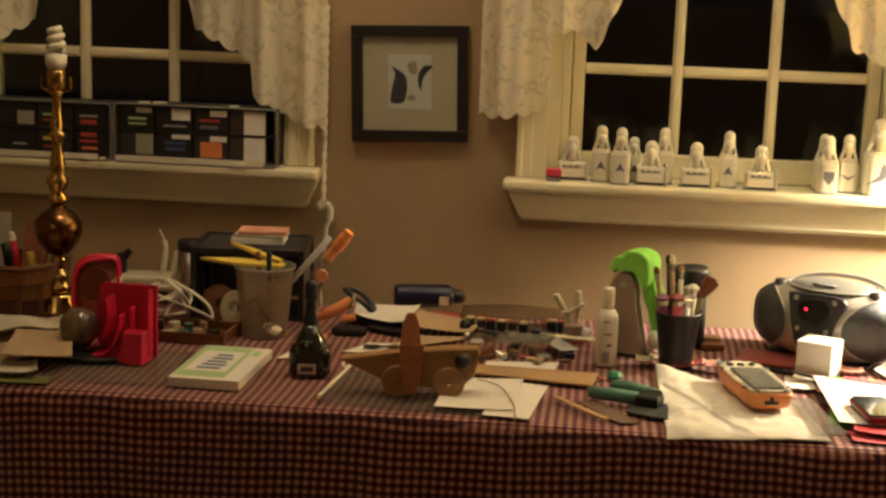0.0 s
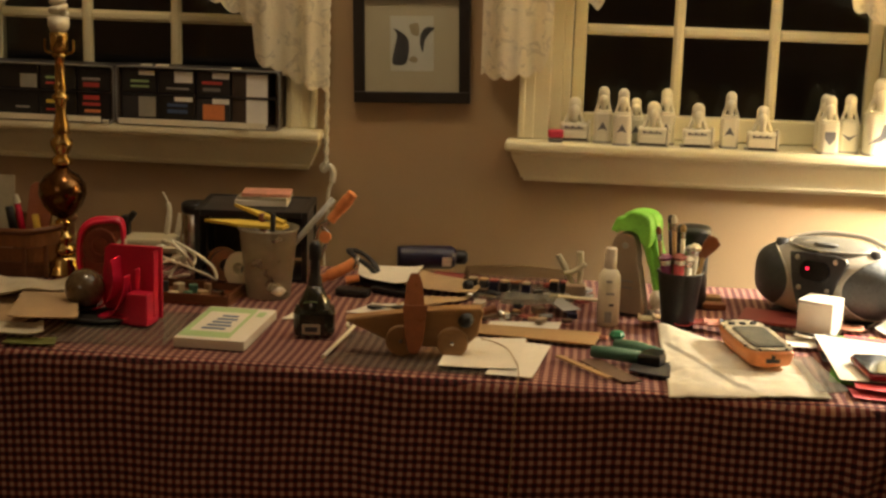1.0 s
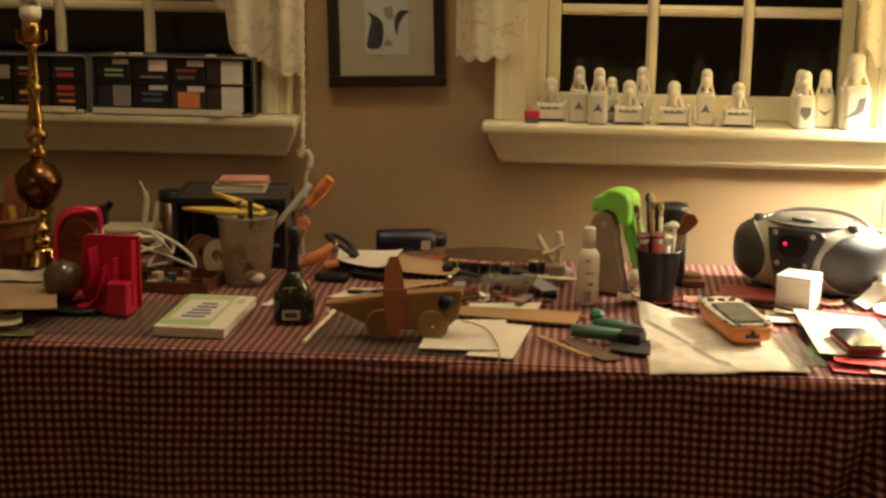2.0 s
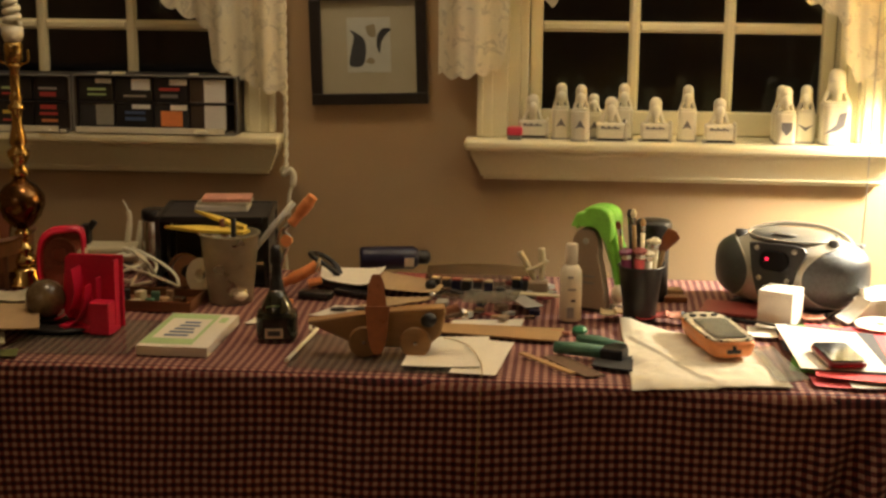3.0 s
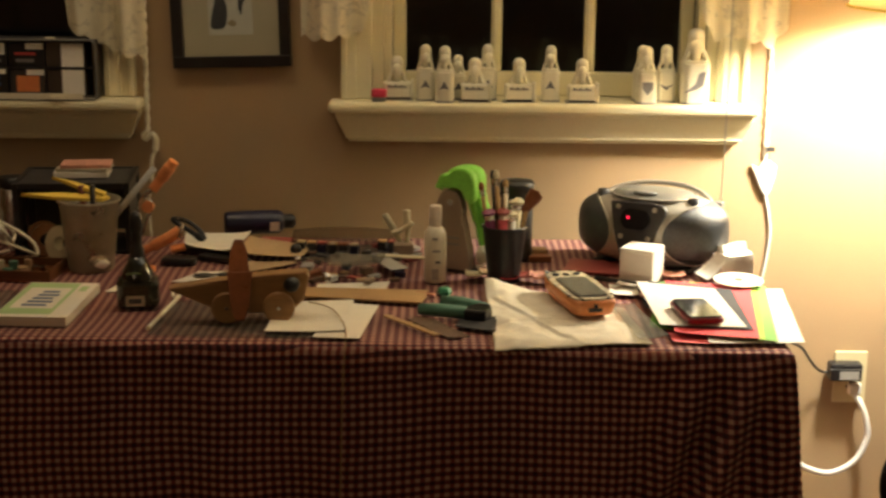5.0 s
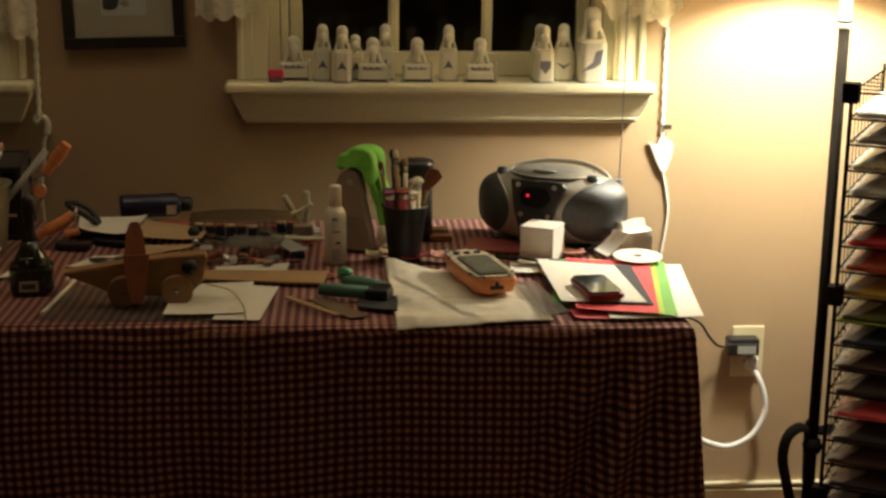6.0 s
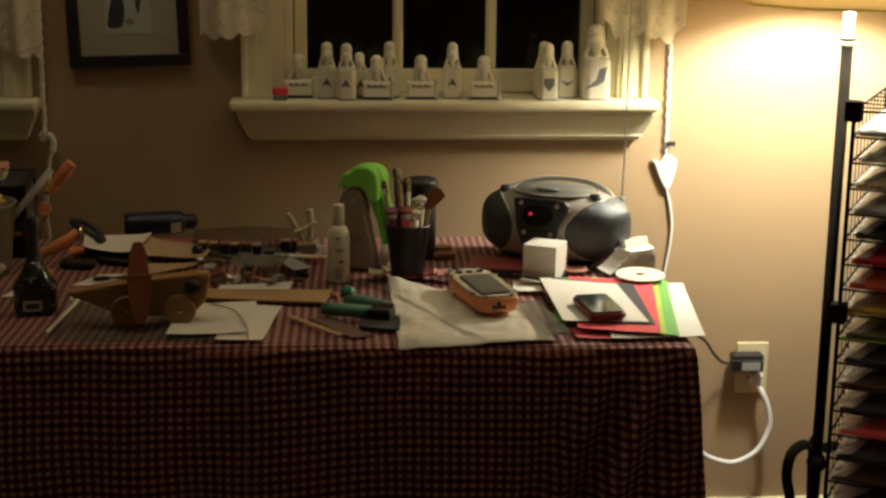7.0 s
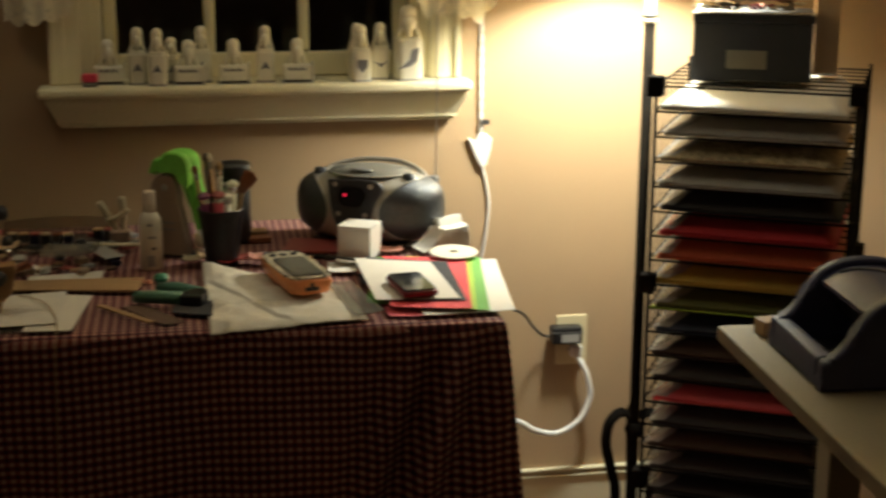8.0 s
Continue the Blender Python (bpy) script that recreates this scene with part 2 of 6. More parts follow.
label_red = M("label_red", (0.5, 0.06, 0.05), 0.6)
purple = M("purple_plastic", (0.2, 0.02, 0.1), 0.3)
maroon_cover = M("maroon_cover", (0.3, 0.06, 0.05), 0.5, var=0.2)
ink_bottle_mat = M("dark_bottle", (0.016, 0.018, 0.012), 0.16, var=0.3, coat=0.4)
gold_thread = M("gold_thread", (0.34, 0.21, 0.07), 0.5)
worn_plate = M("worn_plate", (0.48, 0.42, 0.30), 0.45, metal=0.1, var=0.7, scale=60)
led_red = glow("led_red", (1.0, 0.02, 0.06), 1.3)
outlet_cream = M("outlet_cream", (0.7, 0.62, 0.38), 0.4, var=0.04)


# ---- building tools ----
def obj(name, bm, mat, smooth=False):
    me = bpy.data.meshes.new(name)
    bmesh.ops.recalc_face_normals(bm, faces=bm.faces)
    bm.to_mesh(me)
    bm.free()
    me.materials.append(mat)
    if smooth:
        for p in me.polygons:
            p.use_smooth = True
    return new(name, me)


def part(name, bm, mat, parent, label="", smooth=False):
    ob = obj(name, bm, mat, smooth)
    ob.parent = parent
    if label:
        ob["label"] = label
    return ob


def thing(name, m, label, category, group="", kind=""):
    e = new(name)
    e.empty_display_size = 0.02
    e.matrix_basis = m
    return tagged(e, label, category, group, kind)


def single(name, bm, mat, m, label, category, group="", kind="", smooth=False):
    ob = obj(name, bm, mat, smooth)
    ob.matrix_basis = m
    return tagged(ob, label, category, group, kind)


def box(x0, x1, y0, y1, z0, z1, bevel=0.0, seg=2):
    bm = bmesh.new()
    bmesh.ops.create_cube(bm, size=1)
    for v in bm.verts:
        v.co = Vector((x0 + (v.co.x + 0.5) * (x1 - x0), y0 + (v.co.y + 0.5) * (y1 - y0), z0 + (v.co.z + 0.5) * (z1 - z0)))
    if bevel:
        bmesh.ops.bevel(bm, geom=bm.edges[:], offset=bevel, segments=seg, affect="EDGES", profile=0.5)
    return bm


def join(*bms):
    out = bmesh.new()
    for b in bms:
        me = bpy.data.meshes.new("tmp")
        b.to_mesh(me)
        b.free()
        out.from_mesh(me)
        bpy.data.meshes.remove(me)
    return out


def moved(bm, m):
    bmesh.ops.transform(bm, matrix=m, verts=bm.verts)
    return bm


def lathe(profile, seg=28, sx=1.0, sy=1.0):
    """Turn a profile of (radius, height) about z."""
    bm = bmesh.new()
    rings = []
    for r, z in profile:
        if r < 1e-5:
            rings.append([bm.verts.new((0, 0, z))])
        else:
            rings.append([bm.verts.new((sx * r * math.cos(2 * math.pi * k / seg), sy * r * math.sin(2 * math.pi * k / seg), z)) for k in range(seg)])
    for a, b in zip(rings, rings[1:]):
        for k in range(seg):
            j = (k + 1) % seg
            if len(a) == 1 and len(b) == 1:
                continue
            if len(a) == 1:
                bm.faces.new((a[0], b[k], b[j]))
            elif len(b) == 1:
                bm.faces.new((a[k], a[j], b[0]))
            else:
                bm.faces.new((a[k], a[j], b[j], b[k]))
    return bm


def tube(pts, r, seg=8, closed=False, flat=1.0):
    """Sweep a round section along a line of points; r may be one radius or a list."""
    P = [Vector(p) for p in pts]
    n = len(P)
    bm = bmesh.new()
    rings = []
    side = None
    for i in range(n):
        a = P[i - 1] if (i or closed) else P[i]
        b = P[(i + 1) % n] if (i < n - 1 or closed) else P[i]
        d = (b - a).normalized()
        if side is None:
            side = d.orthogonal().normalized()
        side = (side - d * side.dot(d)).normalized()
        up = d.cross(side)
        rad = r[i] if isinstance(r, (list, tuple)) else r
        rings.append([bm.verts.new(P[i] + rad * (math.cos(2 * math.pi * k / seg) * side + flat * math.sin(2 * math.pi * k / seg) * up)) for k in range(seg)])
    for i in range(n if closed else n - 1):
        a, b = rings[i], rings[(i + 1) % n]
        for k in range(seg):
            j = (k + 1) % seg
            bm.faces.new((a[k], a[j], b[j], b[k]))
    if not closed:
        bm.faces.new(rings[0][::-1])
        bm.faces.new(rings[-1])
    return bm


def curve(pts, steps=8):
    """A smooth line through points."""
    P = [Vector(p) for p in pts]
    out = []
    for i in range(len(P) - 1):
        p0, p1, p2, p3 = P[max(0, i - 1)], P[i], P[i + 1], P[min(len(P) - 1, i + 2)]
        for k in range(steps):
            t = k / steps
            out.append(0.5 * ((2 * p1) + (p2 - p0) * t + (2 * p0 - 5 * p1 + 4 * p2 - p3) * t * t + (3 * p1 - p0 - 3 * p2 + p3) * t ** 3))
    out.append(P[-1])
    return out


def prism(outline, z0, z1, bevel=0.0):
    """An outline in x, y made solid between two heights."""
    bm = bmesh.new()
    lo = [bm.verts.new((x, y, z0)) for x, y in outline]
    f = bm.faces.new(lo)
    up = bmesh.ops.extrude_face_region(bm, geom=[f])
    for v in up["geom"]:
        if isinstance(v, bmesh.types.BMVert):
            v.co.z = z1
    if bevel:
        bmesh.ops.bevel(bm, geom=[e for e in bm.edges if abs(e.verts[0].co.z - e.verts[1].co.z) < 1e-6], offset=bevel, segments=2, affect="EDGES", profile=0.5)
    return bm


def smooth_line(pts, n=5):
    return [(p.x, p.y) for p in curve([(*q, 0) for q in pts], n)]


def stand(bm):
    """Turn a prism drawn in x, y so that its outline stands in x, z and its thickness runs along y."""
    return moved(bm, Matrix(((1, 0, 0, 0), (0, 0, 1, 0), (0, 1, 0, 0), (0, 0, 0, 1))))


def rounded(w, d, r, seg=5):
    """Outline of a rectangle with round corners, about the origin."""
    out = []
    for cx, cy, a0 in ((w / 2 - r, d / 2 - r, 0), (-w / 2 + r, d / 2 - r, 90), (-w / 2 + r, -d / 2 + r, 180), (w / 2 - r, -d / 2 + r, 270)):
        for k in range(seg + 1):
            a = radians(a0 + 90 * k / seg)
            out.append((cx + r * math.cos(a), cy + r * math.sin(a)))
    return out


def leaf_sheet(corners, z, thick=0.0008, curl=0.0, n=8, wob=0.0012):
    """A sheet of paper laid over four corners (front left, front right, back right, back left), slightly curled."""
    bm = bmesh.new()
    A, B, C, D = [Vector((*c, 0)) for c in corners]
    grid = []
    for i in range(n + 1):
        row = []
        for j in range(n + 1):
            u, v = i / n, j / n
            p = (A * (1 - u) + B * u) * (1 - v) + (D * (1 - u) + C * u) * v
            h = curl * ((2 * u - 1) ** 4 * 0.6 + (2 * v - 1) ** 4 * 0.6) + wob * (1 + noise.noise(Vector((p.x * 14, p.y * 14, z * 90))))
            row.append(bm.verts.new((p.x, p.y, z + h)))
        grid.append(row)
    faces = [bm.faces.new((grid[i][j], grid[i + 1][j], grid[i + 1][j + 1], grid[i][j + 1])) for i in range(n) for j in range(n)]
    up = bmesh.ops.extrude_face_region(bm, geom=faces)
    for v in up["geom"]:
        if isinstance(v, bmesh.types.BMVert):
            v.co.z += thick
    return bm


I = Matrix.Identity(4)
T = 0.7395  # table surface, on the cloth

# ---- room shell ----
WX0, WX1, WY0, HI = -2.6, 1.78, -6.2, 2.45
WIN = (0.293, -0.94)
OPEN, ZB, ZT = 0.348, 0.945, 1.82


def wall_north():
    xs = [WX0]
    for c in sorted(WIN):
        xs += [c - OPEN, c + OPEN]
    xs.append(WX1)
    bms = []
    for i in range(len(xs) - 1):
        if i % 2 == 0:
            bms.append(box(xs[i], xs[i + 1], 0, 0.15, 0, HI))
        else:
            bms.append(box(xs[i], xs[i + 1], 0, 0.15, 0, ZB))
            bms.append(box(xs[i], xs[i + 1], 0, 0.15, ZT, HI))
    bm = join(*bms)
    bmesh.ops.remove_doubles(bm, verts=bm.verts, dist=1e-5)
    return bm


tagged(obj("wall_north", wall_north(), wall_paint), "tan painted wall with two windows", "wall", kind="structure")
tagged(obj("wall_east", box(WX1, WX1 + 0.12, WY0, 0.15, 0, HI), wall_paint), "tan painted side wall", "wall", kind="structure")
tagged(obj("wall_west", box(WX0 - 0.12, WX0, WY0, 0.15, 0, HI), wall_paint), "tan painted side wall", "wall", kind="structure")
tagged(obj("wall_south", box(WX0, WX1, WY0 - 0.12, WY0, 0, HI), wall_paint), "tan painted wall behind", "wall", kind="structure")
tagged(obj("floor", box(WX0, WX1, WY0, 0.15, -0.1, 0), floor_wood), "dark wooden floor", "floor", kind="structure")
tagged(obj("ceiling", box(WX0, WX1, WY0, 0.15, HI, HI + 0.1), ceiling_paint), "white painted ceiling", "ceiling", kind="structure")
tagged(obj("ground", box(-60, 60, 0.4, 120, -1.0, -0.9), night), "dark night ground outside", "ground", kind="structure")

base = join(box(WX0, WX1 - 0.013, -0.011, -0.0005, 0, 0.0685, 0.001), box(WX0, WX1 - 0.013, -0.016, -0.0005, 0.069, 0.0755, 0.003), box(WX0, WX1 - 0.013, -0.008, -0.0005, 0.076, 0.0835), box(WX0, WX1 - 0.013, -0.017, -0.0005, 0.084, 0.0905, 0.003))
tagged(obj("baseboard", base, trim_paint), "cream painted moulded baseboard", "baseboard", kind="structure")


def window(n, xc):
    w = thing("window_%d" % n, pose(xc, 0, 0), "cream wooden sash window with a grid of dark panes", "window", kind="structure")
    for s in (-1, 1):
        a, b = sorted((s * 0.348, s * 0.410))
        part("casing", join(box(a, b, -0.016, 0.0, 0.9735, 1.87, 0.002), box(a + 0.008, b - 0.03, -0.021, -0.0165, 0.9735, 1.87, 0.002), box(*sorted((s * 0.397, s * 0.410)), -0.024, -0.0165, 0.9735, 1.87, 0.003)), trim_paint, w)
        a, b = sorted((s * 0.3475, s * 0.325))
        part("jamb", box(a, b, 0.0, 0.148, 0.9735, ZT - 0.001), trim_paint, w)
        a, b = sorted((s * 0.3245, s * 0.308))
        part("stop", box(a, b, 0.008, 0.045, 0.9735, ZT - 0.001, 0.002), trim_paint, w)
    part("head", join(box(-0.41, 0.41, -0.02, 0.0, 1.871, 1.95, 0.003), box(-0.346, 0.346, 0.001, 0.148, ZT - 0.022, ZT - 0.001)), trim_paint, w)
    # stool with a rounded nose
    part("window_sill", join(box(-0.433, 0.427, -0.068, -0.0005, 0.951, 0.9725, 0.008, 3), box(-0.346, 0.346, -0.002, 0.147, 0.9465, 0.9723)), trim_paint, w)
    # moulded apron, mitred at both ends
    prof = [(0.048, 0.9507), (0.048, 0.942), (0.044, 0.932), (0.038, 0.920), (0.033, 0.909), (0.029, 0.900), (0.029, 0.896), (0.023, 0.894), (0.023, 0.888)]
    bm = bmesh.new()
    prev = None
    for e, z in prof:
        x = 0.372 + e
        ring = [bm.verts.new(p) for p in ((-x, -0.0005, z), (-x, -e, z), (x, -e, z), (x, -0.0005, z))]
        if prev:
            for k in range(3):
                bm.faces.new((prev[k], prev[k + 1], ring[k + 1], ring[k]))
        else:
            bm.faces.new(ring)
        prev = ring
    bm.faces.new(prev[::-1])
    part("apron", bm, trim_paint, w)
    # two sashes of three by two panes
    for k, (z0, yy) in enumerate(((0.974, 0.05), (1.378, 0.085))):
        top = z0 + 0.425
        fr = join(box(-0.307, -0.281, yy, yy + 0.032, z0, top, 0.002), box(0.281, 0.307, yy, yy + 0.032, z0, top, 0.002), box(-0.2805, 0.2805, yy, yy + 0.032, z0, z0 + 0.048, 0.003), box(-0.2805, 0.2805, yy, yy + 0.032, top - 0.032, top, 0.003))
        sash = part("sash", fr, trim_paint, w)
        for x in (-0.0955, 0.0955):
            part("muntin", join(box(x - 0.008, x + 0.008, yy + 0.004, yy + 0.026, z0 + 0.0485, top - 0.0325, 0.004), box(x - 0.011, x + 0.011, yy + 0.011, yy + 0.02, z0 + 0.0485, top - 0.0325)), trim_paint, sash)
        zm = z0 + (0.218 if n == 1 else 0.209)
        for x0, x1 in ((-0.28, -0.1067), (-0.0843, 0.0843), (0.1067, 0.28)):
            part("muntin", join(box(x0, x1, yy + 0.004, yy + 0.026, zm - 0.008, zm + 0.008, 0.004), box(x0, x1, yy + 0.011, yy + 0.02, zm - 0.011, zm + 0.011)), trim_paint, sash)
            for q0, q1 in ((z0 + 0.0485, zm - 0.0112), (zm + 0.0112, top - 0.0325)):
                p = part("pane", box(x0, x1, yy + 0.014, yy + 0.017, q0, q1), pane_glass, sash)
                p.visible_shadow = False
    return w


for n, xc in enumerate(WIN):
    window(n + 1, xc)


def tail(edge, top, y0, seed):
    """One hanging lace tail: edge gives (distance, lower height); the lower rim is scalloped and the cloth falls in soft folds."""
    bm = bmesh.new()
    rows = 26
    cols = []
    m = 90
    d0, d1 = edge[0][0], edge[-1][0]
    ds = [e[0] for e in edge]
    zs = [e[1] for e in edge]
    for i in range(m + 1):
        d = d0 + (d1 - d0) * i / m
        zl = float(np.interp(d, ds, zs)) - 0.011 * abs(math.sin(d * math.pi / 0.034 + seed))
        col = []
        for j in range(rows + 1):
            z = zl + (top - zl) * j / rows
            y = y0 - 0.010 * math.sin(d * 62 + seed) * (1 - 0.5 * j / rows) - 0.004 * math.sin(d * 150 + 3 * z + seed)
            col.append(bm.verts.new((d, y, z)))
        cols.append(col)
    for i in range(m):
        for j in range(rows):
            bm.faces.new((cols[i][j], cols[i + 1][j], cols[i + 1][j + 1], cols[i][j + 1]))
    return bm


TAILS = {
    (0, -1): [(0.172, 1.40), (0.212, 1.345), (0.236, 1.30), (0.247, 1.262), (0.262, 1.243), (0.279, 1.25), (0.286, 1.275), (0.345, 1.272), (0.352, 1.15), (0.37, 1.112), (0.45, 1.099), (0.487, 1.106)],
    (0, 1): [(0.15, 1.40), (0.188, 1.345), (0.213, 1.31), (0.226, 1.262), (0.275, 1.24), (0.300, 1.215), (0.306, 1.15), (0.335, 1.106), (0.39, 1.112), (0.45, 1.093), (0.476, 1.135)],
    (1, 1): [(0.12, 1.38), (0.148, 1.32), (0.166, 1.256), (0.23, 1.219), (0.283, 1.19), (0.289, 1.12), (0.336, 1.093), (0.40, 1.067), (0.438, 1.061)],
    (1, -1): [(0.12, 1.38), (0.148, 1.32), (0.166, 1.256), (0.23, 1.219), (0.283, 1.19), (0.289, 1.12), (0.336, 1.093), (0.40, 1.067), (0.438, 1.061)],
}
for n, xc in enumerate(WIN):
    v = thing("lace_valance", pose(xc, 0, 0), "cream floral lace valance with scalloped edges", "curtain", "lace valances")
    for s in (-1, 1):
        part("lace_tail", moved(tail(TAILS[n, s], 1.90, -0.045, 0.7 + s), Matrix.Diagonal((s, 1, 1, 1))), lace_cloth, v, smooth=True)
    part("rod", tube([(-0.5, -0.045, 1.9), (0.5, -0.045, 1.9)], 0.008, 10), white_plastic, v, "white curtain rod")

# ---- table and cloth ----
TX0, TX1, TY0, TY1 = -1.24, 0.594, -0.897, -0.238


def front_edge(x):
    """The table stands slightly askew to the wall: its front edge at x."""
    return -0.929 - 0.036 * x


tb = thing("folding_table", pose(0, 0, 0), "long folding table hidden under a checked cloth", "table")
part("tabletop", prism([(TX0 + 0.012, front_edge(TX0) + 0.012), (TX1 - 0.012, front_edge(TX1) + 0.012), (TX1 - 0.012, TY1 - 0.012), (TX0 + 0.012, TY1 - 0.012)], 0.705, 0.7355, 0.008), grey_plastic, tb)
for x in (TX0 + 0.12, TX1 - 0.12):
    for y in (TY0 + 0.1, TY1 - 0.1):
        part("leg", tube([(x, y, 0), (x, y, 0.7045)], 0.015, 12), grey_plastic, tb)


def tablecloth():
    """Top, front fall and two end falls as one sheet, with UV in metres along the cloth."""
    bm = bmesh.new()
    uvl = bm.loops.layers.uv.new("UVMap")

    def fall(s, along, seed):
        """How far out the cloth hangs at depth s below the edge."""
        a = min(1.0, s / 0.25)
        return 0.004 + 0.012 * a * (noise.noise(Vector((along * 7, s * 1.2, seed))) + 0.45 * math.sin(along * 23 + seed + 2.5 * s)) + 0.016 * s

    def sheet(nu, nv, at):
        g = [[bm.verts.new(at(i / nu, j / nv)[0]) for j in range(nv + 1)] for i in range(nu + 1)]
        for i in range(nu):
            for j in range(nv):
                f = bm.faces.new((g[i][j], g[i + 1][j], g[i + 1][j + 1], g[i][j + 1]))
                f.smooth = True
                for lp, (a, b) in zip(f.loops, ((i, j), (i + 1, j), (i + 1, j + 1), (i, j + 1))):
                    lp[uvl].uv = at(a / nu, b / nv)[1]

    def top(u, v):
        x = TX0 + (TX1 - TX0) * u
        y = front_edge(x) + (TY1 - front_edge(x)) * v
        z = 0.7375 + 0.0006 * noise.noise(Vector((x * 9, y * 9, 0)))
        edge = min(v * (TY1 - TY0), (1 - u) * (TX1 - TX0), 0.016) / 0.016
        z -= 0.003 * (1 - edge) ** 2
        y += 0.004 * noise.noise(Vector((x * 5, 0, 4))) * (1 - v)
        return (x, y, z), (x + 0.012 * noise.noise(Vector((x * 2, y * 3, 2))), y)

    def front(u, v):
        x, s = TX0 + (TX1 - TX0) * u, 0.70 * v ** 1.25
        if v == 0:
            return top(u, 0)[0], (x, front_edge(x))
        o = fall(s, x, 1.0) + 0.0015 * math.exp(-((s - 0.010) / 0.010) ** 2)
        mid = 0.52 - 0.30 * s
        deep = max(0.0, 1 - abs(x - mid) / 0.13) * min(1, s / 0.14)
        o += 0.027 * deep * math.sin((x - mid) * 82)
        deep = max(0.0, 1 - abs(x + 0.30 - 0.2 * s) / 0.30) * min(1, s / 0.35)
        o += 0.008 * deep * math.sin((x + 0.30 - 0.2 * s) * 38)
        y = front_edge(x) + 0.004 * noise.noise(Vector((x * 5, 0, 4))) - (o * min(1, s / 0.02) if s > 0 else 0)
        flare = max(0.0, (u - 0.85) / 0.15) ** 2 * (0.002 + 0.100 * s)
        return (x + flare, y, 0.7315 - s), (x + 0.010 * noise.noise(Vector((x * 3, s * 3, 7))) + 0.003 * noise.noise(Vector((x * 11, s * 9, 3))), front_edge(x) - s + 0.009 * noise.noise(Vector((x * 3.5, s * 2, 9))) + 0.003 * noise.noise(Vector((x * 12, s * 8, 5))))

    def end(sign, seed):
        X = TX1 if sign > 0 else TX0

        def at(u, v):
            y, s = front_edge(X) + (TY1 - front_edge(X)) * u, 0.70 * v
            if v == 0:
                return top(1.0 if sign > 0 else 0.0, u)[0], (X, y)
            o = fall(s, y, seed) + 0.012 * math.sin(y * 34 + s) * min(1, s / 0.3) * (1 - abs(2 * u - 1))
            return (X + sign * (o * min(1, 4 * u) + (0.002 + 0.100 * s) * max(0, 1 - 4 * u)) * min(1, s / 0.02), y - (fall(s, X, 1.0) * (1 - u) if s > 0.02 else 0), 0.7315 - s), (X + sign * s, y)
        return at

    sheet(280, 60, top)
    sheet(280, 60, front)
    sheet(60, 40, end(1, 5.0))
    sheet(60, 40, end(-1, 8.0))
    bmesh.ops.remove_doubles(bm, verts=bm.verts, dist=0.0035)
    return bm


tagged(obj("tablecloth", tablecloth(), cloth), "maroon and cream checked cotton tablecloth hanging to the floor", "tablecloth")

# ---- picture on the wall ----
pic = thing("framed_picture", pose(-0.337, -0.002, 1.151, 0, -1.7, 0), "black framed print in a cream mat hanging on the wall", "picture")
fw, fh, fb = 0.118, 0.116, 0.022
for a in ((-fw, fw, fh - fb, fh), (-fw, fw, -fh, -fh + fb)):
    part("frame_rail", box(a[0], a[1], -0.022, 0.0, a[2], a[3], 0.001), black_wood, pic)
for a in ((-fw, -fw + fb), (fw - fb, fw)):
    part("frame_rail", box(a[0], a[1], -0.0215, 0.0, -fh + fb + 0.0005, fh - fb - 0.0005, 0.001), black_wood, pic)
part("mat_board", box(-fw + fb, fw - fb, -0.010, -0.002, -fh + fb, fh - fb), mat_board, pic, "cream mat board")
pr = part("print", box(-0.044, 0.044, -0.0112, -0.0102, -0.052, 0.058), print_paper, pic, "small print of plain dark shapes")


def blob(pts, y, thick=0.0003):
    return moved(stand(prism([(p.x, p.y) for p in curve([(*q, 0) for q in pts] + [(*pts[0], 0)], 5)[:-1]], 0, thick)), Matrix.Translation((0, y, 0)))


part("dark_patch", blob([(-0.036, -0.008), (-0.04, -0.035), (-0.028, -0.041), (-0.012, -0.036), (-0.006, -0.012), (-0.008, 0.012), (-0.022, 0.026), (-0.038, 0.033), (-0.03, 0.02)], -0.0118), ink_grey, pr)
part("dark_patch", blob([(0.016, 0.002), (0.022, -0.014), (0.026, 0.008), (0.036, 0.024), (0.046, 0.034), (0.03, 0.036), (0.018, 0.022)], -0.0118), ink_grey, pr)
part("tan_patch", blob([(-0.006, 0.04), (0.012, 0.044), (0.014, 0.02), (0.0, 0.022)], -0.0117), ink_tan, pr)
part("tan_patch", blob([(-0.008, -0.03), (0.006, -0.036), (0.012, -0.028), (0.002, -0.022)], -0.0117), ink_tan, pr)
part("glass", box(-fw + fb, fw - fb, -0.0152, -0.0142, -fh + fb, fh - fb), pane_glass, pic, "clear picture glass").visible_shadow = False

# ---- craft punches on the sill ----
SZ = 0.973


def knob(h, w):
    """Squeeze handle of a punch: an round head on two splayed legs."""
    legs = [tube(curve([(s * w * 0.92, 0, 0), (s * w * 0.70, 0, h * 0.22), (s * w * 0.50, 0, h * 0.42), (s * w * 0.44, 0, h * 0.66)], 4), w * 0.22, 8) for s in (-1, 1)]
    head = moved(lathe([(0, 0), (w * 0.34, h * 0.02), (w * 0.58, h * 0.10), (w * 0.67, h * 0.22), (w * 0.65, h * 0.34), (w * 0.48, h * 0.44), (w * 0.24, h * 0.49), (0, h * 0.5)], 18, 1, 0.72), Matrix.Translation((0, 0, h * 0.5)))
    loop = join(*legs, head)
    return loop


def tall_punch(h, w, label, emblem):
    p = thing("craft_punch", I, label, "paper punch", "craft punches on the sill")
    bh = h * 0.55
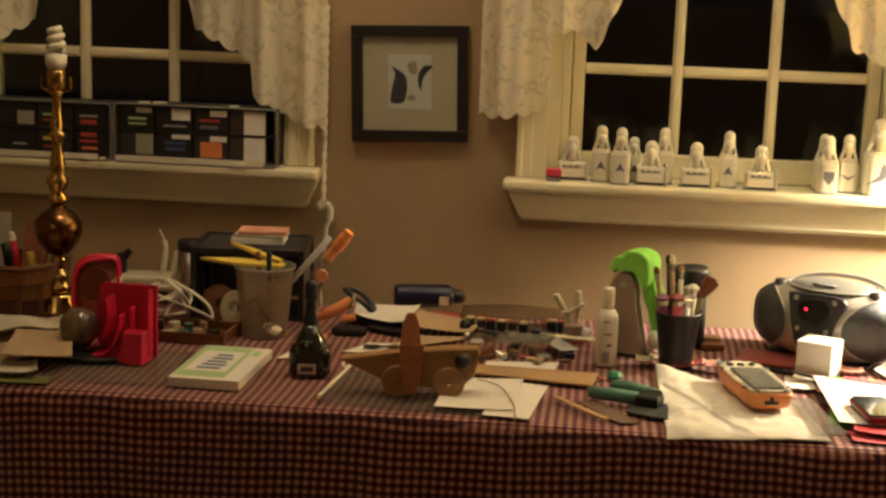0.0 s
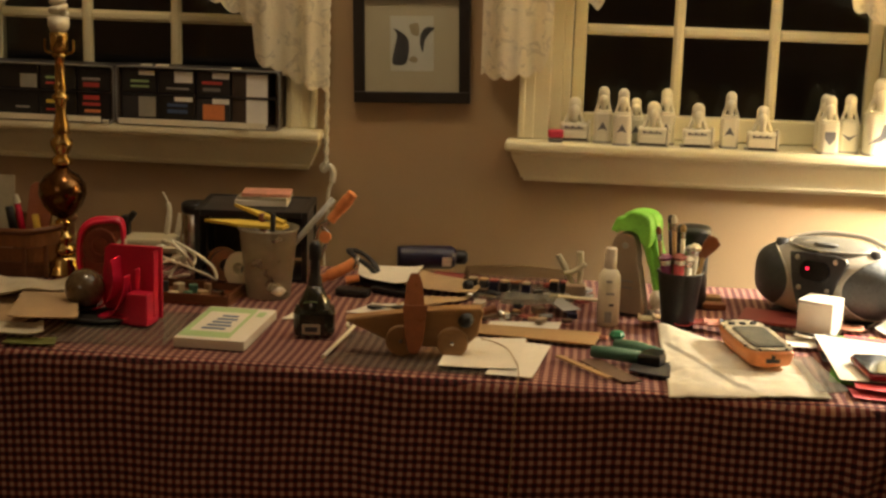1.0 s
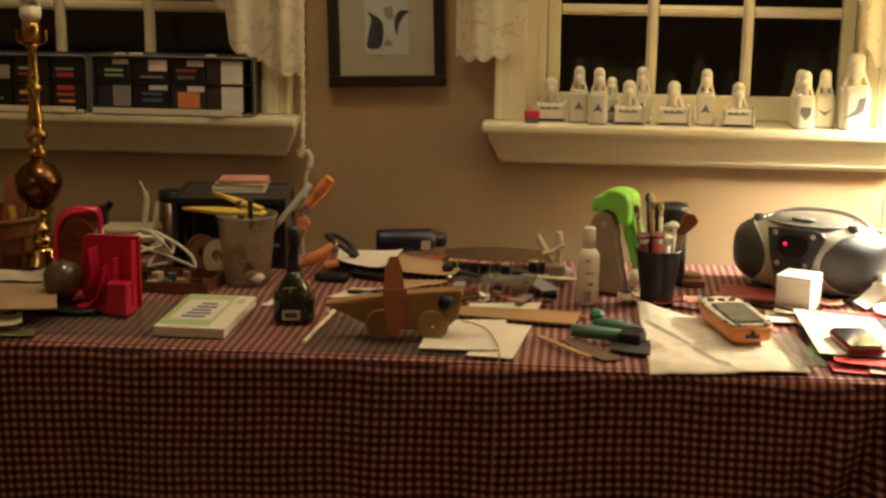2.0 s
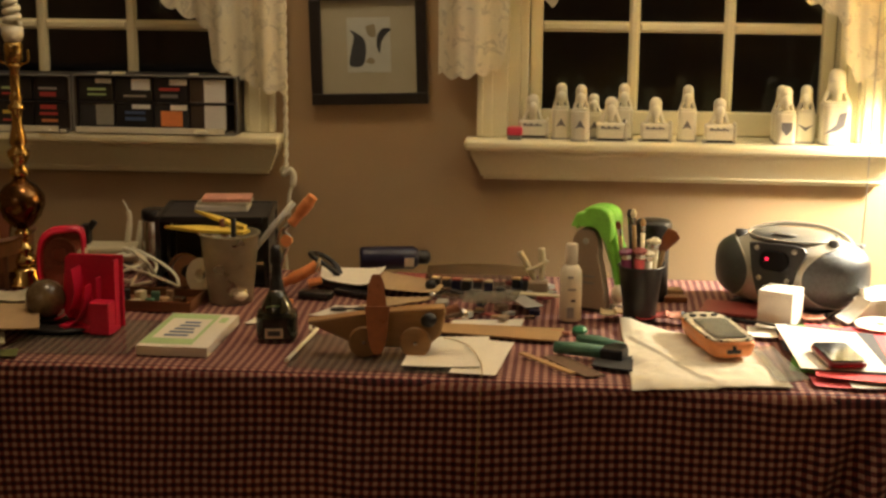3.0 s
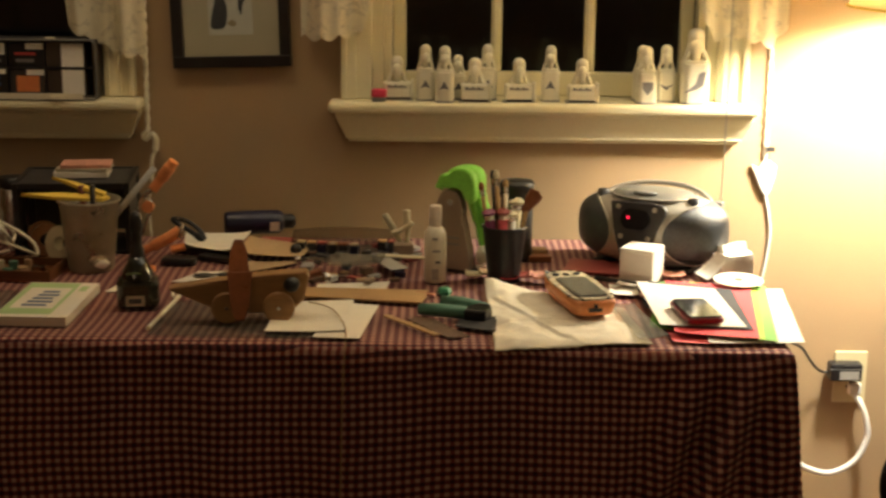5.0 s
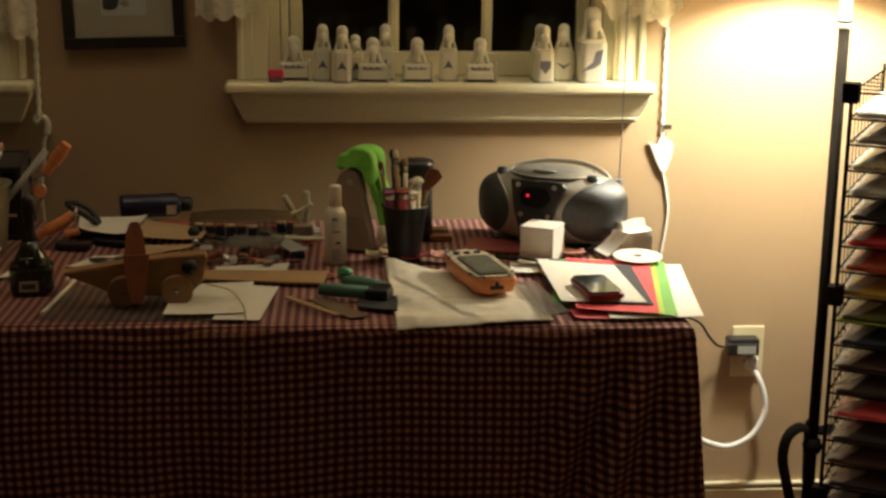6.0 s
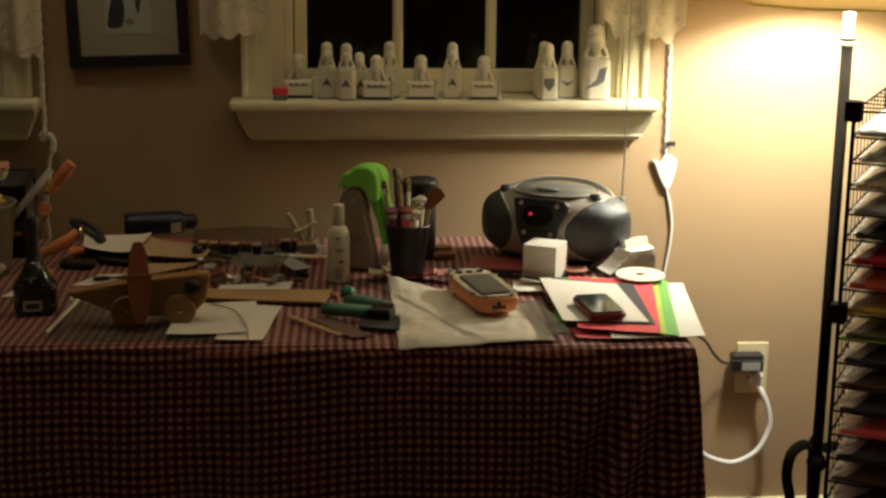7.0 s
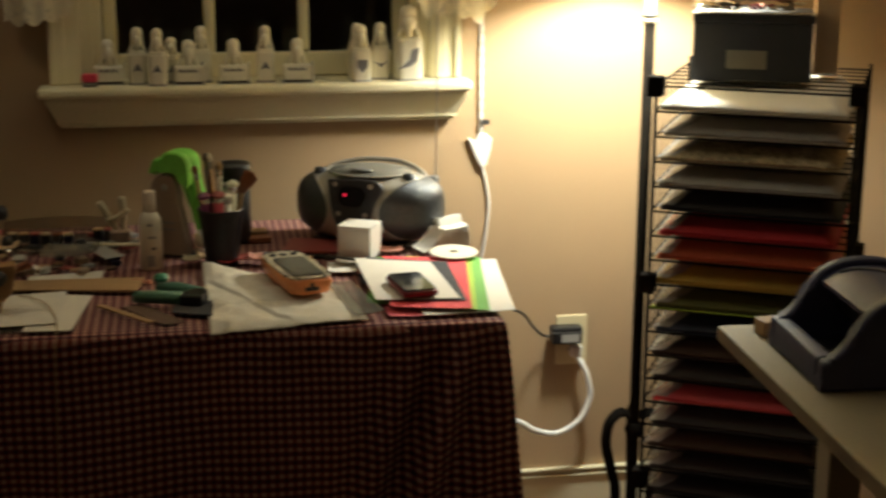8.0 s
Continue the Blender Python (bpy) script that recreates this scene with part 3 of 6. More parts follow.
    part("body", prism(rounded(w, w * 0.95, w * 0.28), 0, bh, 0.002), white_plastic, p)
    part("base_plate", prism(rounded(w * 1.04, w, w * 0.28), 0.0, 0.004), pale_grey, p)
    part("handle", moved(knob(h - bh + 0.004, w * 0.46), Matrix.Translation((0, 0, bh - 0.002))), white_plastic, p, smooth=True)
    part("collar", prism(rounded(w * 0.92, w * 0.8, w * 0.25), bh + 0.0002, bh + 0.005, 0.0015), white_plastic, p)
    part("thumb_rest", moved(lathe([(0, h * 0.29), (w * 0.16, h * 0.275), (w * 0.27, h * 0.21), (w * 0.25, h * 0.13), (w * 0.15, h * 0.08), (w * 0.17, 0.0), (0, -0.003)], 16, 1, 0.85), Matrix.Translation((0, -w * 0.10, bh + 0.005))), white_plastic, p, smooth=True)
    e = w * 0.27
    shapes = {
        "tent": [(-e, -e * 0.8), (0, e), (e, -e * 0.8), (e * 0.3, -e * 0.5), (-e * 0.3, -e * 0.5)],
        "shield": [(-e, e), (e, e), (e, -e * 0.3), (0, -e * 1.5), (-e, -e * 0.3)],
        "wing": [(-e * 1.5, e * 0.4), (0, -e * 0.2), (e * 1.5, e * 0.4), (0, -e * 0.9)],
        "sprig": [(-e * 1.6, -e * 1.4), (-e * 0.2, -e * 0.2), (e * 0.2, e * 1.2), (e * 1.2, e * 1.5), (e * 0.9, -e * 0.4), (0, -e)],
    }
    part("emblem", moved(stand(prism(shapes[emblem], 0, 0.0006)), Matrix.Translation((0, -w * 0.476, bh * 0.55))), emblem_grey, p, "dark printed shape")
    return p


def border_punch(w, label):
    p = thing("border_punch", I, label, "paper punch", "border punches on the sill")
    bh, d = 0.036, 0.034
    part("body", box(-w / 2, w / 2, -d / 2, d / 2, 0.006, bh, 0.004), white_plastic, p)
    part("cutting_slot", box(-w / 2 + 0.003, w / 2 - 0.003, -d / 2 + 0.002, d / 2, 0.0025, 0.0058), dark_plastic, p, "dark cutting slot")
    part("base_plate", box(-w / 2 - 0.004, w / 2 + 0.004, -d / 2, d / 2, 0.0, 0.0022), pale_grey, p)
    part("handle", moved(knob(0.054, 0.019), Matrix.Translation((0, 0, bh - 0.002))), white_plastic, p, smooth=True)
    part("thumb_rest", moved(lathe([(0, 0.038), (0.006, 0.036), (0.0095, 0.028), (0.009, 0.018), (0.0055, 0.010), (0.007, 0), (0, 0)], 14, 1, 0.85), Matrix.Translation((0, -0.005, bh + 0.001))), white_plastic, p, smooth=True)
    for k in range(6):
        part("pattern_mark", box(-w * 0.33 + k * w * 0.11, -w * 0.33 + k * w * 0.11 + w * 0.095, -d / 2 - 0.0006, -d / 2 - 0.0001, 0.0255, 0.0305 - 0.002 * (k % 2)), emblem_grey, p)
    part("front_lip", box(-w / 2 + 0.002, w / 2 - 0.002, -d / 2 - 0.0022, -d / 2 - 0.0002, 0.0065, 0.020, 0.0008), white_plastic, p)
    part("side_guide", box(w / 2 + 0.0005, w / 2 + 0.005, -d / 2 - 0.002, d / 2, 0.0024, bh + 0.004, 0.001), white_plastic, p)
    return p


white_tall = "white plastic craft punch with a knob handle"
p1 = tall_punch(0.110, 0.036, white_tall + " and tent mark", "tent")
p1.matrix_basis = pose(0.053, -0.022, SZ)
p2 = copy_thing(p1, pose(0.092, -0.046, SZ, 0, 0, -4))
p3 = tall_punch(0.088, 0.034, "short white craft punch with a tent mark", "tent")
p3.matrix_basis = pose(0.118, -0.004, SZ, 0, 0, 6)
copy_thing(p1, pose(0.178, -0.008, SZ, 0, 0, 3))
copy_thing(p1, pose(0.304, -0.02, SZ, 0, 0, -3))
q = tall_punch(0.112, 0.039, white_tall + " and shield mark", "shield")
q.matrix_basis = pose(0.494, -0.04, SZ, 0, 0, 4)
copy_thing(p1, pose(0.492, 0.006, SZ, 0, 0, 0))
q = tall_punch(0.113, 0.038, white_tall + " and wing mark", "wing")
q.matrix_basis = pose(0.537, -0.012, SZ, 0, 0, -3)
q = tall_punch(0.148, 0.056, "large white craft punch with a sprig mark", "sprig")
q.matrix_basis = pose(0.592, -0.03, SZ, 0, 0, 2)
b1 = border_punch(0.056, "white plastic border punch with printed strip")
b1.matrix_basis = pose(-0.004, -0.014, SZ, 0, 0, 2)
copy_thing(b1, pose(0.152, -0.038, SZ, 0, 0, -2))
copy_thing(b1, pose(0.24, -0.034, SZ, 0, 0, 1))
copy_thing(b1, pose(0.366, -0.036, SZ, 0, 0, -1))
pk = thing("pink_pot", pose(-0.039, -0.048, SZ), "small bright pink plastic pot on the sill", "pot")
pot_pink = M("pot_pink", (0.75, 0.07, 0.12), 0.3, var=0.08)
part("pot", prism(rounded(0.028, 0.02, 0.004), 0, 0.009, 0.002), grey_plastic, pk, "grey base")
part("lid", prism(rounded(0.031, 0.023, 0.005), 0.0092, 0.025, 0.003), pot_pink, pk, "bright pink lid")

# ---- ink pad organisers on the other sill ----


brown_case = M("brown_case", (0.055, 0.038, 0.026), 0.4, var=0.2)
pale_tab = M("pale_tab", (0.34, 0.33, 0.27), 0.5, var=0.1)


def organiser(x0, x1, z1, label):
    """Open tray rack standing on its side, with a rounded rim round the front that carries its edge highlight."""
    w, h = x1 - x0, z1 - SZ
    o = thing("ink_pad_organiser", pose(x0, -0.02, SZ), label, "organiser", "ink pad organisers")
    y0, y1 = -0.043, 0.043
    part("base_panel", box(0, w, y0, y1, 0, 0.004, 0.001), clear_plastic, o)
    part("top_panel", box(0, w, y0, y1, h - 0.004, h, 0.001), dark_plastic, o)
    for x in (0.0, w - 0.006):
        part("side_panel", box(x, x + 0.006, y0, y1, 0.0045, h - 0.0045), brown_case, o)
    part("rear_panel", box(0.0065, w - 0.0065, y1 - 0.003, y1, 0.0045, h - 0.0045), black_plastic, o)
    part("cross_shelf", box(0.0065, w - 0.0065, y0 + 0.003, y1 - 0.0035, h * 0.53 - 0.0015, h * 0.53 + 0.0005), dark_plastic, o)
    # Clear front edge; its highlights are put in as a paler grey tube.
    ring = [(w / 2 + x, y0 - 0.0015, h / 2 + z) for x, z in rounded(w, h, 0.010)]
    part("front_rim_highlight", tube(ring, 0.0022, 6, True), grey_plastic, o, "clear rounded rim with its edge highlight coloured in", smooth=True)
    part("front_lip", box(0.004, w - 0.026, y0 - 0.0055, y0 - 0.0042, 0.0, 0.0125, 0.0004), white_plastic, o, "pale front lip")
    return o


def ink_pad(x0, x1, z0, z1, case, patches):
    """One stamp pad seen end on; patches are (x0, x1, z0, z1, material) printed on its end."""
    p = thing("ink_pad", pose(x0, -0.057, z0), "dark ink pad case with a printed end label", "ink pad", "ink pads")
    part("case", box(0.0006, x1 - x0 - 0.0006, 0, 0.07, 0, z1 - z0, 0.0025), case, p)
    for a, b, c, d, mat in patches:
        white = mat in (bright_white, pale_tab)
        part("label" if white else "print_bar", box(a - x0, b - x0, -0.0011 if white else -0.0007, -0.0002, c - z0, d - z0, 0.0002), mat, p, "white end label" if white else "")
    return p


organiser(-0.934, -0.597, 1.090, "clear plastic organiser filled with black ink pads")
LO, MID, HIGH = SZ + 0.0045, SZ + 0.0625, 1.0855
ink_pad(-0.926, -0.852, MID, HIGH, black_plastic, ((-0.889, -0.856, 1.073, 1.083, bright_white), (-0.906, -0.868, 1.058, 1.063, label_green), (-0.906, -0.868, 1.048, 1.052, label_green)))
ink_pad(-0.851, -0.772, MID, HIGH, black_plastic, ((-0.815, -0.777, 1.060, 1.083, bright_white), (-0.832, -0.785, 1.046, 1.050, pale_grey)))
ink_pad(-0.771, -0.698, MID, HIGH, black_plastic, ((-0.736, -0.701, 1.071, 1.083, bright_white), (-0.758, -0.716, 1.059, 1.065, label_red), (-0.756, -0.72, 1.045, 1.052, grey_plastic)))
ink_pad(-0.697, -0.620, MID, HIGH, brown_case, ((-0.666, -0.622, 1.037, 1.083, bright_white),))
ink_pad(-0.926, -0.852, LO, MID - 0.003, dark_plastic, ((-0.890, -0.854, 0.988, 1.030, pale_tab),))
ink_pad(-0.851, -0.772, LO, MID - 0.003, black_plastic, ((-0.815, -0.777, 1.022, 1.0315, bright_white), (-0.830, -0.788, 1.011, 1.017, label_blue), (-0.830, -0.788, 0.998, 1.005, label_blue)))
ink_pad(-0.771, -0.698, LO, MID - 0.003, dark_plastic, ((-0.736, -0.701, 1.020, 1.0315, bright_white), (-0.756, -0.711, 0.987, 1.0185, orange_paper)))
ink_pad(-0.697, -0.620, LO, MID - 0.003, brown_case, ((-0.666, -0.622, 0.981, 1.0318, bright_white),))
organiser(-1.29, -0.940, 1.088, "clear plastic organiser with dark ink pads")
for k, (xa, xb) in enumerate(((-1.282, -1.20), (-1.199, -1.10), (-1.099, -1.02), (-1.019, -0.948))):
    ink_pad(xa, xb, MID, 1.0835, black_plastic, (((-1.27, -1.225, 1.055, 1.062, pale_grey),), ((-1.139, -1.104, 1.038, 1.066, pale_tab),), ((-1.085, -1.066, 1.058, 1.063, label_green), (-1.085, -1.045, 1.047, 1.051, label_red)), ((-1.008, -0.970, 1.058, 1.063, pale_grey), (-1.006, -0.972, 1.044, 1.053, label_red)))[k])
    ink_pad(xa, xb, LO, MID - 0.003, black_plastic, (((-1.27, -1.23, 1.01, 1.014, label_green),), ((-1.15, -1.12, 0.996, 1.0, pale_grey),), ((-1.085, -1.066, 1.008, 1.015, yellow_paper), (-1.085, -1.05, 0.993, 0.997, label_red)), ((-1.006, -0.972, 1.018, 1.027, label_red), (-1.008, -0.970, 1.006, 1.012, label_red), (-1.004, -0.970, 0.992, 0.998, orange_paper)))[k])
for x, w, y in ((-0.876, 0.022, -0.046), (-0.845, 0.026, -0.04), (-0.688, 0.018, -0.05)):
    single("paper_tab", box(-w / 2, w / 2, -0.008, 0.008, 0, 0.004, 0.001), white_plastic, pose(x, y, 1.0903, 0, 0, 6), "small pale tab lying on the organiser", "tab", "tabs on the organiser")
for x, w in ((-0.99, 0.018), (-0.955, 0.012), (-0.672, 0.03)):
    single("plastic_clip", prism(rounded(w, 0.005, 0.002), 0, 0.007, 0.001), white_plastic, pose(x, -0.0715, SZ), "small white plastic clip on the sill", "clip", "clips on the sill")

# ---- cords beside the windows ----


def twisted(x0, y, z0, z1, r=0.0032):
    n = int((z1 - z0) / 0.004)
    bms = []
    for s in (0, math.pi):
        bms.append(tube([(x0 + 0.0026 * math.cos(a * 0.55 + s), y + 0.0026 * math.sin(a * 0.55 + s), z0 + (z1 - z0) * a / n) for a in range(n + 1)], r, 6))
    return join(*bms)


cd = thing("candle_cord", pose(-0.507, -0.022, 0), "white twisted lamp cord hanging with a looped plug", "cord", "white window cords")
part("cord", twisted(0, 0, 0.905, 1.3), white_plastic, cd)
part("loop", tube(curve([(0.0, 0, 0.905), (-0.009, 0, 0.896), (-0.004, 0, 0.888), (0.008, -0.002, 0.898), (0.015, 0, 0.886), (0.013, 0, 0.866), (0.006, 0, 0.846), (0.004, 0, 0.80)]), [0.005] * 24 + [0.007] * 17 + [0.004] * 16, 8), white_plastic, cd, smooth=True)
part("lead", tube(curve([(0.004, 0, 0.80), (-0.004, 0.004, 0.75), (0.0, 0.006, 0.66)]), 0.003, 6), white_plastic, cd)

cd = thing("candle_cord", pose(0.749, -0.0055, 0), "white beaded cord hanging with a fan-shaped switch", "cord", "white window cords")
part("cord", twisted(0, 0, 0.845, 1.3, 0.0022), bright_white, cd)
part("tag", box(0.0, 0.018, -0.006, -0.004, 0.872, 0.882), dark_plastic, cd, "small dark tag")
fan = [(-0.030, 0.030), (-0.014, 0.022), (-0.006, 0.038), (0.008, 0.038), (0.022, 0.026), (0.020, 0.004), (0.012, -0.026), (0.004, -0.038), (-0.004, -0.03), (-0.014, -0.010)]
part("switch", moved(stand(prism(fan, -0.005, 0.004, 0.003)), Matrix.Translation((0.002, 0, 0.815))), bright_white, cd, smooth=False)
part("lead", tube(curve([(0.006, 0.002, 0.778), (0.014, 0.0015, 0.745), (0.020, 0.0015, 0.70), (0.016, 0.0015, 0.65), (0.006, 0.0015, 0.585), (-0.01, 0.003, 0.50), (-0.03, 0.003, 0.40)]), 0.0029, 8), bright_white, cd, smooth=True)

# ---- outlet with adapter ----
ol = thing("wall_outlet", pose(0.958, 0, 0.389), "cream wall outlet plate with two sockets", "outlet")
part("plate", box(-0.035, 0.035, -0.006, -0.0005, -0.057, 0.057, 0.003), outlet_cream, ol)
for z in (0.02, -0.02):
    part("socket", moved(prism(rounded(0.033, 0.028, 0.01), 0, 0.0015), pose(0, -0.0062, z, 90)), outlet_cream, ol)
    for x in (-0.006, 0.006):
        part("slot", box(x - 0.0012, x + 0.0012, -0.0083, -0.0078, z - 0.004, z + 0.004), black_plastic, ol)
ad = thing("power_adapter", pose(0.940, -0.0085, 0.409), "black power adapter plugged into the outlet", "adapter")
part("housing", box(-0.034, 0.034, -0.034, 0.0, -0.019, 0.019, 0.005), black_plastic, ad)
part("label", box(-0.014, 0.026, -0.0348, -0.0342, -0.014, 0.004), pale_grey, ad, "grey rating label")
part("seam", box(-0.0343, 0.0343, -0.0346, -0.002, 0.0075, 0.009), grey_plastic, ad)
part("lead", tube(curve([(-0.034, -0.015, -0.004), (-0.055, -0.02, 0.002), (-0.085, -0.06, 0.035), (-0.125, -0.12, 0.085), (-0.2, -0.2, 0.13)]), 0.0028, 6), black_plastic, ad, smooth=True)
wc = thing("white_cable", pose(0, 0, 0), "thick white cable looping from the outlet", "cable")
part("plug", box(0.952, 0.978, -0.03, -0.0085, 0.355, 0.381, 0.004), bright_white, wc)
part("lead", tube(curve([(0.964, -0.02, 0.360), (0.980, -0.03, 0.335), (0.992, -0.034, 0.30), (0.995, -0.036, 0.26), (0.970, -0.04, 0.212), (0.920, -0.043, 0.187), (0.868, -0.05, 0.20), (0.83, -0.06, 0.225), (0.74, -0.1, 0.27)]), 0.0066, 8), bright_white, wc, smooth=True)

# ---- floor lamp ----
fl = thing("floor_lamp", pose(LAMP[0], LAMP[1], 0), "black iron floor lamp, lit, with a cream shade", "floor lamp")
part("pole", lathe([(0, 0.03), (0.0108, 0.03), (0.0108, 1.118), (0, 1.118)], 16), iron, fl, smooth=True)
part("collar", lathe([(0, 1.1185), (0.0155, 1.1185), (0.0155, 1.124), (0.011, 1.126), (0.011, 1.172), (0, 1.172)], 16), lamp_steel, fl, "grey socket collar", smooth=True)
part("collar_ring", lathe([(0.0109, 1.108), (0.015, 1.108), (0.015, 1.1165), (0.0109, 1.1165), (0.0109, 1.108)], 16), white_plastic, fl, "white ring", smooth=True)
part("hub", lathe([(0, 0.27), (0.016, 0.272), (0.02, 0.285), (0.016, 0.298), (0.0126, 0.302)], 16), iron, fl, smooth=True)
for k, a in enumerate((200, 320, 80)):
    c, s = math.cos(radians(a)), math.sin(radians(a))
    line = [(0.012, 0.318), (0.035, 0.328), (0.062, 0.312), (0.07, 0.27), (0.058, 0.22), (0.042, 0.16), (0.05, 0.09), (0.09, 0.035), (0.14, 0.012)]
    part("leg", tube(curve([(r * c, r * s, z) for r, z in line]), 0.0105, 8, flat=0.3), iron, fl, smooth=True)
prof_o = [(0.192, 1.187), (0.182, 1.25), (0.165, 1.325), (0.140, 1.415), (0.138, 1.435)]
prof_i = [(r - 0.0022, z) for r, z in prof_o][::-1]
sh = part("shade", lathe(prof_o + prof_i + [prof_o[0]], 48), lampshade, fl, "cream fabric shade", smooth=True)
part("rim", tube([(0.193 * math.cos(2 * math.pi * k / 48), 0.193 * math.sin(2 * math.pi * k / 48), 1.1865) for k in range(48)], 0.0024, 6, True), yellow_paper, sh, "piped lower rim")
part("spider", join(tube([(-0.137, 0, 1.42), (0.137, 0, 1.42)], 0.002, 6), tube([(0, -0.137, 1.42), (0, 0.137, 1.42)], 0.002, 6), tube([(0, 0, 1.172), (0.06, 0, 1.2), (0.065, 0, 1.375), (0, 0, 1.42)], 0.0018, 6)), steel, fl)

# ---- paper rack ----
RK = pose(0.958, -0.515, 0, 0, 0, -29)
rack = thing("paper_rack", RK, "black wire rack of shelves full of craft paper", "rack")
RW, RD, NL, RP = 0.345, 0.36, 22, 0.0452
ZT0 = 1.020
levels = [ZT0 - RP * k for k in range(NL)]
for x in (0.0, RW):
    for y in (0.0, RD):
        part("post", tube([(x, y, 0.0), (x, y, ZT0 + 0.012)], 0.0032, 6), iron, rack)
        for z in (ZT0, ZT0 - 0.36, ZT0 - 0.74) if y == 0.0 else (ZT0 - 0.36, ZT0 - 0.74):
            part("corner_clip", box(x - 0.014, x + 0.014, y - 0.014, y + 0.014, z - 0.018, z + 0.018, 0.003), iron, rack)
for k, z in enumerate(levels):
    rods = [tube([(0, y, z), (RW, y, z)], 0.0022, 5) for y in (0.0, RD)]
    rods += [tube([(x, 0, z), (x, RD, z)], 0.0022, 5) for x in (0.0, RW)]
    shelf = part("wire_shelf", join(*rods), iron, rack)
    for j in range(6):
        if k == 0 and j == 0:
            wire_mesh = tube([(0, 0, 0), (RW, 0, 0)], 0.0014, 5)
            wire = part("wire", wire_mesh, iron, shelf)
            wire_data = wire.data
        else:
            wire = new("wire", wire_data)
            wire.parent = shelf
        wire.location = (0, RD * (j + 1) / 7, z)
for j in range(9):
    part("side_wire", tube([(0.0, RD * (j + 0.6) / 9.5, 0.0), (0.0, RD * (j + 0.6) / 9.5, ZT0)], 0.0012, 4), iron, rack)
for j in range(9):
    part("side_wire", tube([(RW, RD * (j + 0.6) / 9.5, 0.0), (RW, RD * (j + 0.6) / 9.5, ZT0)], 0.0012, 4), iron, rack)

rack_red = M("deep_red_paper", (0.48, 0.03, 0.04), 0.8, var=0.15)
rack_orange = M("rust_paper", (0.50, 0.11, 0.045), 0.8, var=0.2)
rack_yellow = M("mustard_paper", (0.52, 0.36, 0.06), 0.8, var=0.15)
PAPERS = [(white_paper, "white"), (grey_paper, "grey"), (patterned_paper, "cream patterned"), (grey_paper, "pale grey"), (black_paper, "charcoal"), (rack_red, "red"), (rack_orange, "orange-red"), (rack_yellow, "yellow"), (olive_paper, "olive green"), (navy_paper, "navy blue"), (rack_brown, "dark brown"), (charcoal_paper, "dark grey"), (rose_paper, "rose red"), (charcoal_paper, "dark grey"), (rack_brown, "dark brown"), (charcoal_paper, "dark grey"), (black_paper, "black"), (rack_brown, "dark brown"), (black_paper, "black"), (charcoal_paper, "dark grey"), (charcoal_paper, "dark grey")]
sleeve_film = clear("sleeve_film", (0.8, 0.8, 0.78), 0.2, 0.62)
rnd = random.Random(4)
for k, (mt, word) in enumerate(PAPERS):
    z = levels[k + 1] + 0.0024
    st = thing("paper_stack", RK @ pose(0, 0, z), "stack of %s craft paper on a wire shelf" % word, "paper stack", "paper stacks on the rack")
    hh = 0.024 + 0.010 * rnd.random()
    n = 16
    x0, x1, y0, y1 = 0.010 + 0.010 * rnd.random(), RW - 0.014 - 0.008 * rnd.random(), 0.004 - 0.01 * rnd.random(), 0.352
    wide, slope_l, slope_r, slope_f = rnd.random(), 0.045 + 0.03 * rnd.random(), 0.03 + 0.02 * rnd.random(), 0.05 + 0.05 * rnd.random()
    for name, grow, lift, mat in (("top_sheet", 0.0, 0.0044, mt), ("sleeve", 0.006, 0.0058, sleeve_film)):
        bm = bmesh.new()
        rows = []
        for i in range(n + 1):
            row = []
            for j in range(n + 1):
                x, y = x0 - grow + ((x1 - x0) if grow == 0 else 0.03 + (0.13 + 0.1 * wide) * (j / n) ** 0.7 * (0.8 + 0.4 * noise.noise(Vector((j * 0.4, k, 1))))) * i / n, y0 - grow * 0.6 + (y1 - y0) * j / n
                ramp = min(1.0, (x - x0 + grow) / slope_l, (x1 + grow - x) / slope_r, 0.18 + (y - y0 + grow) / slope_f)
                ramp = ramp * ramp * (3 - 2 * ramp) * 0.5 + ramp * 0.5
                top = 0.0016 + hh * ramp + 0.004 * ramp * noise.noise(Vector((x * 18, y * 18, k + 3 * grow))) + 0.0015 * noise.noise(Vector((x * 60, y * 25, k)))
                row.append(bm.verts.new((x, y, max(0.0012, top))))
            rows.append(row)
        fs = [bm.faces.new((rows[i][j], rows[i + 1][j], rows[i + 1][j + 1], rows[i][j + 1])) for i in range(n) for j in range(n)]
        ex = bmesh.ops.extrude_face_region(bm, geom=fs)
        for v in ex["geom"]:
            if isinstance(v, bmesh.types.BMVert):
                v.co.z = 0.0 if grow == 0 else v.co.z - 0.0004
        part(name, moved(bm, Matrix.Translation((0, 0, lift))), mat, st, "clear plastic sleeve" if grow else "", smooth=True)
    for q in range(3):
        dx, dy = 0.006 * (rnd.random() - 0.5), 0.008 * (rnd.random() - 0.5)
        part("sheet", leaf_sheet(((x0 + dx, y0 + dy), (x1 + dx, y0 + dy + 0.003 * rnd.random()), (x1 + dx, y1), (x0 + dx, y1)), 0.0014 * q, 0.0008, 0.0, 6, 0.0003), (mt, white_paper if k < 4 else mt, mt)[q], st)
    if k == 8:
        part("lower_sheet", leaf_sheet(((0.006, -0.008), (RW - 0.01, -0.006), (RW - 0.012, 0.01), (0.008, 0.012)), -0.0002, 0.0008, 0.0, 6, 0.0004), lime_paper, st, "lime green sheet edge")

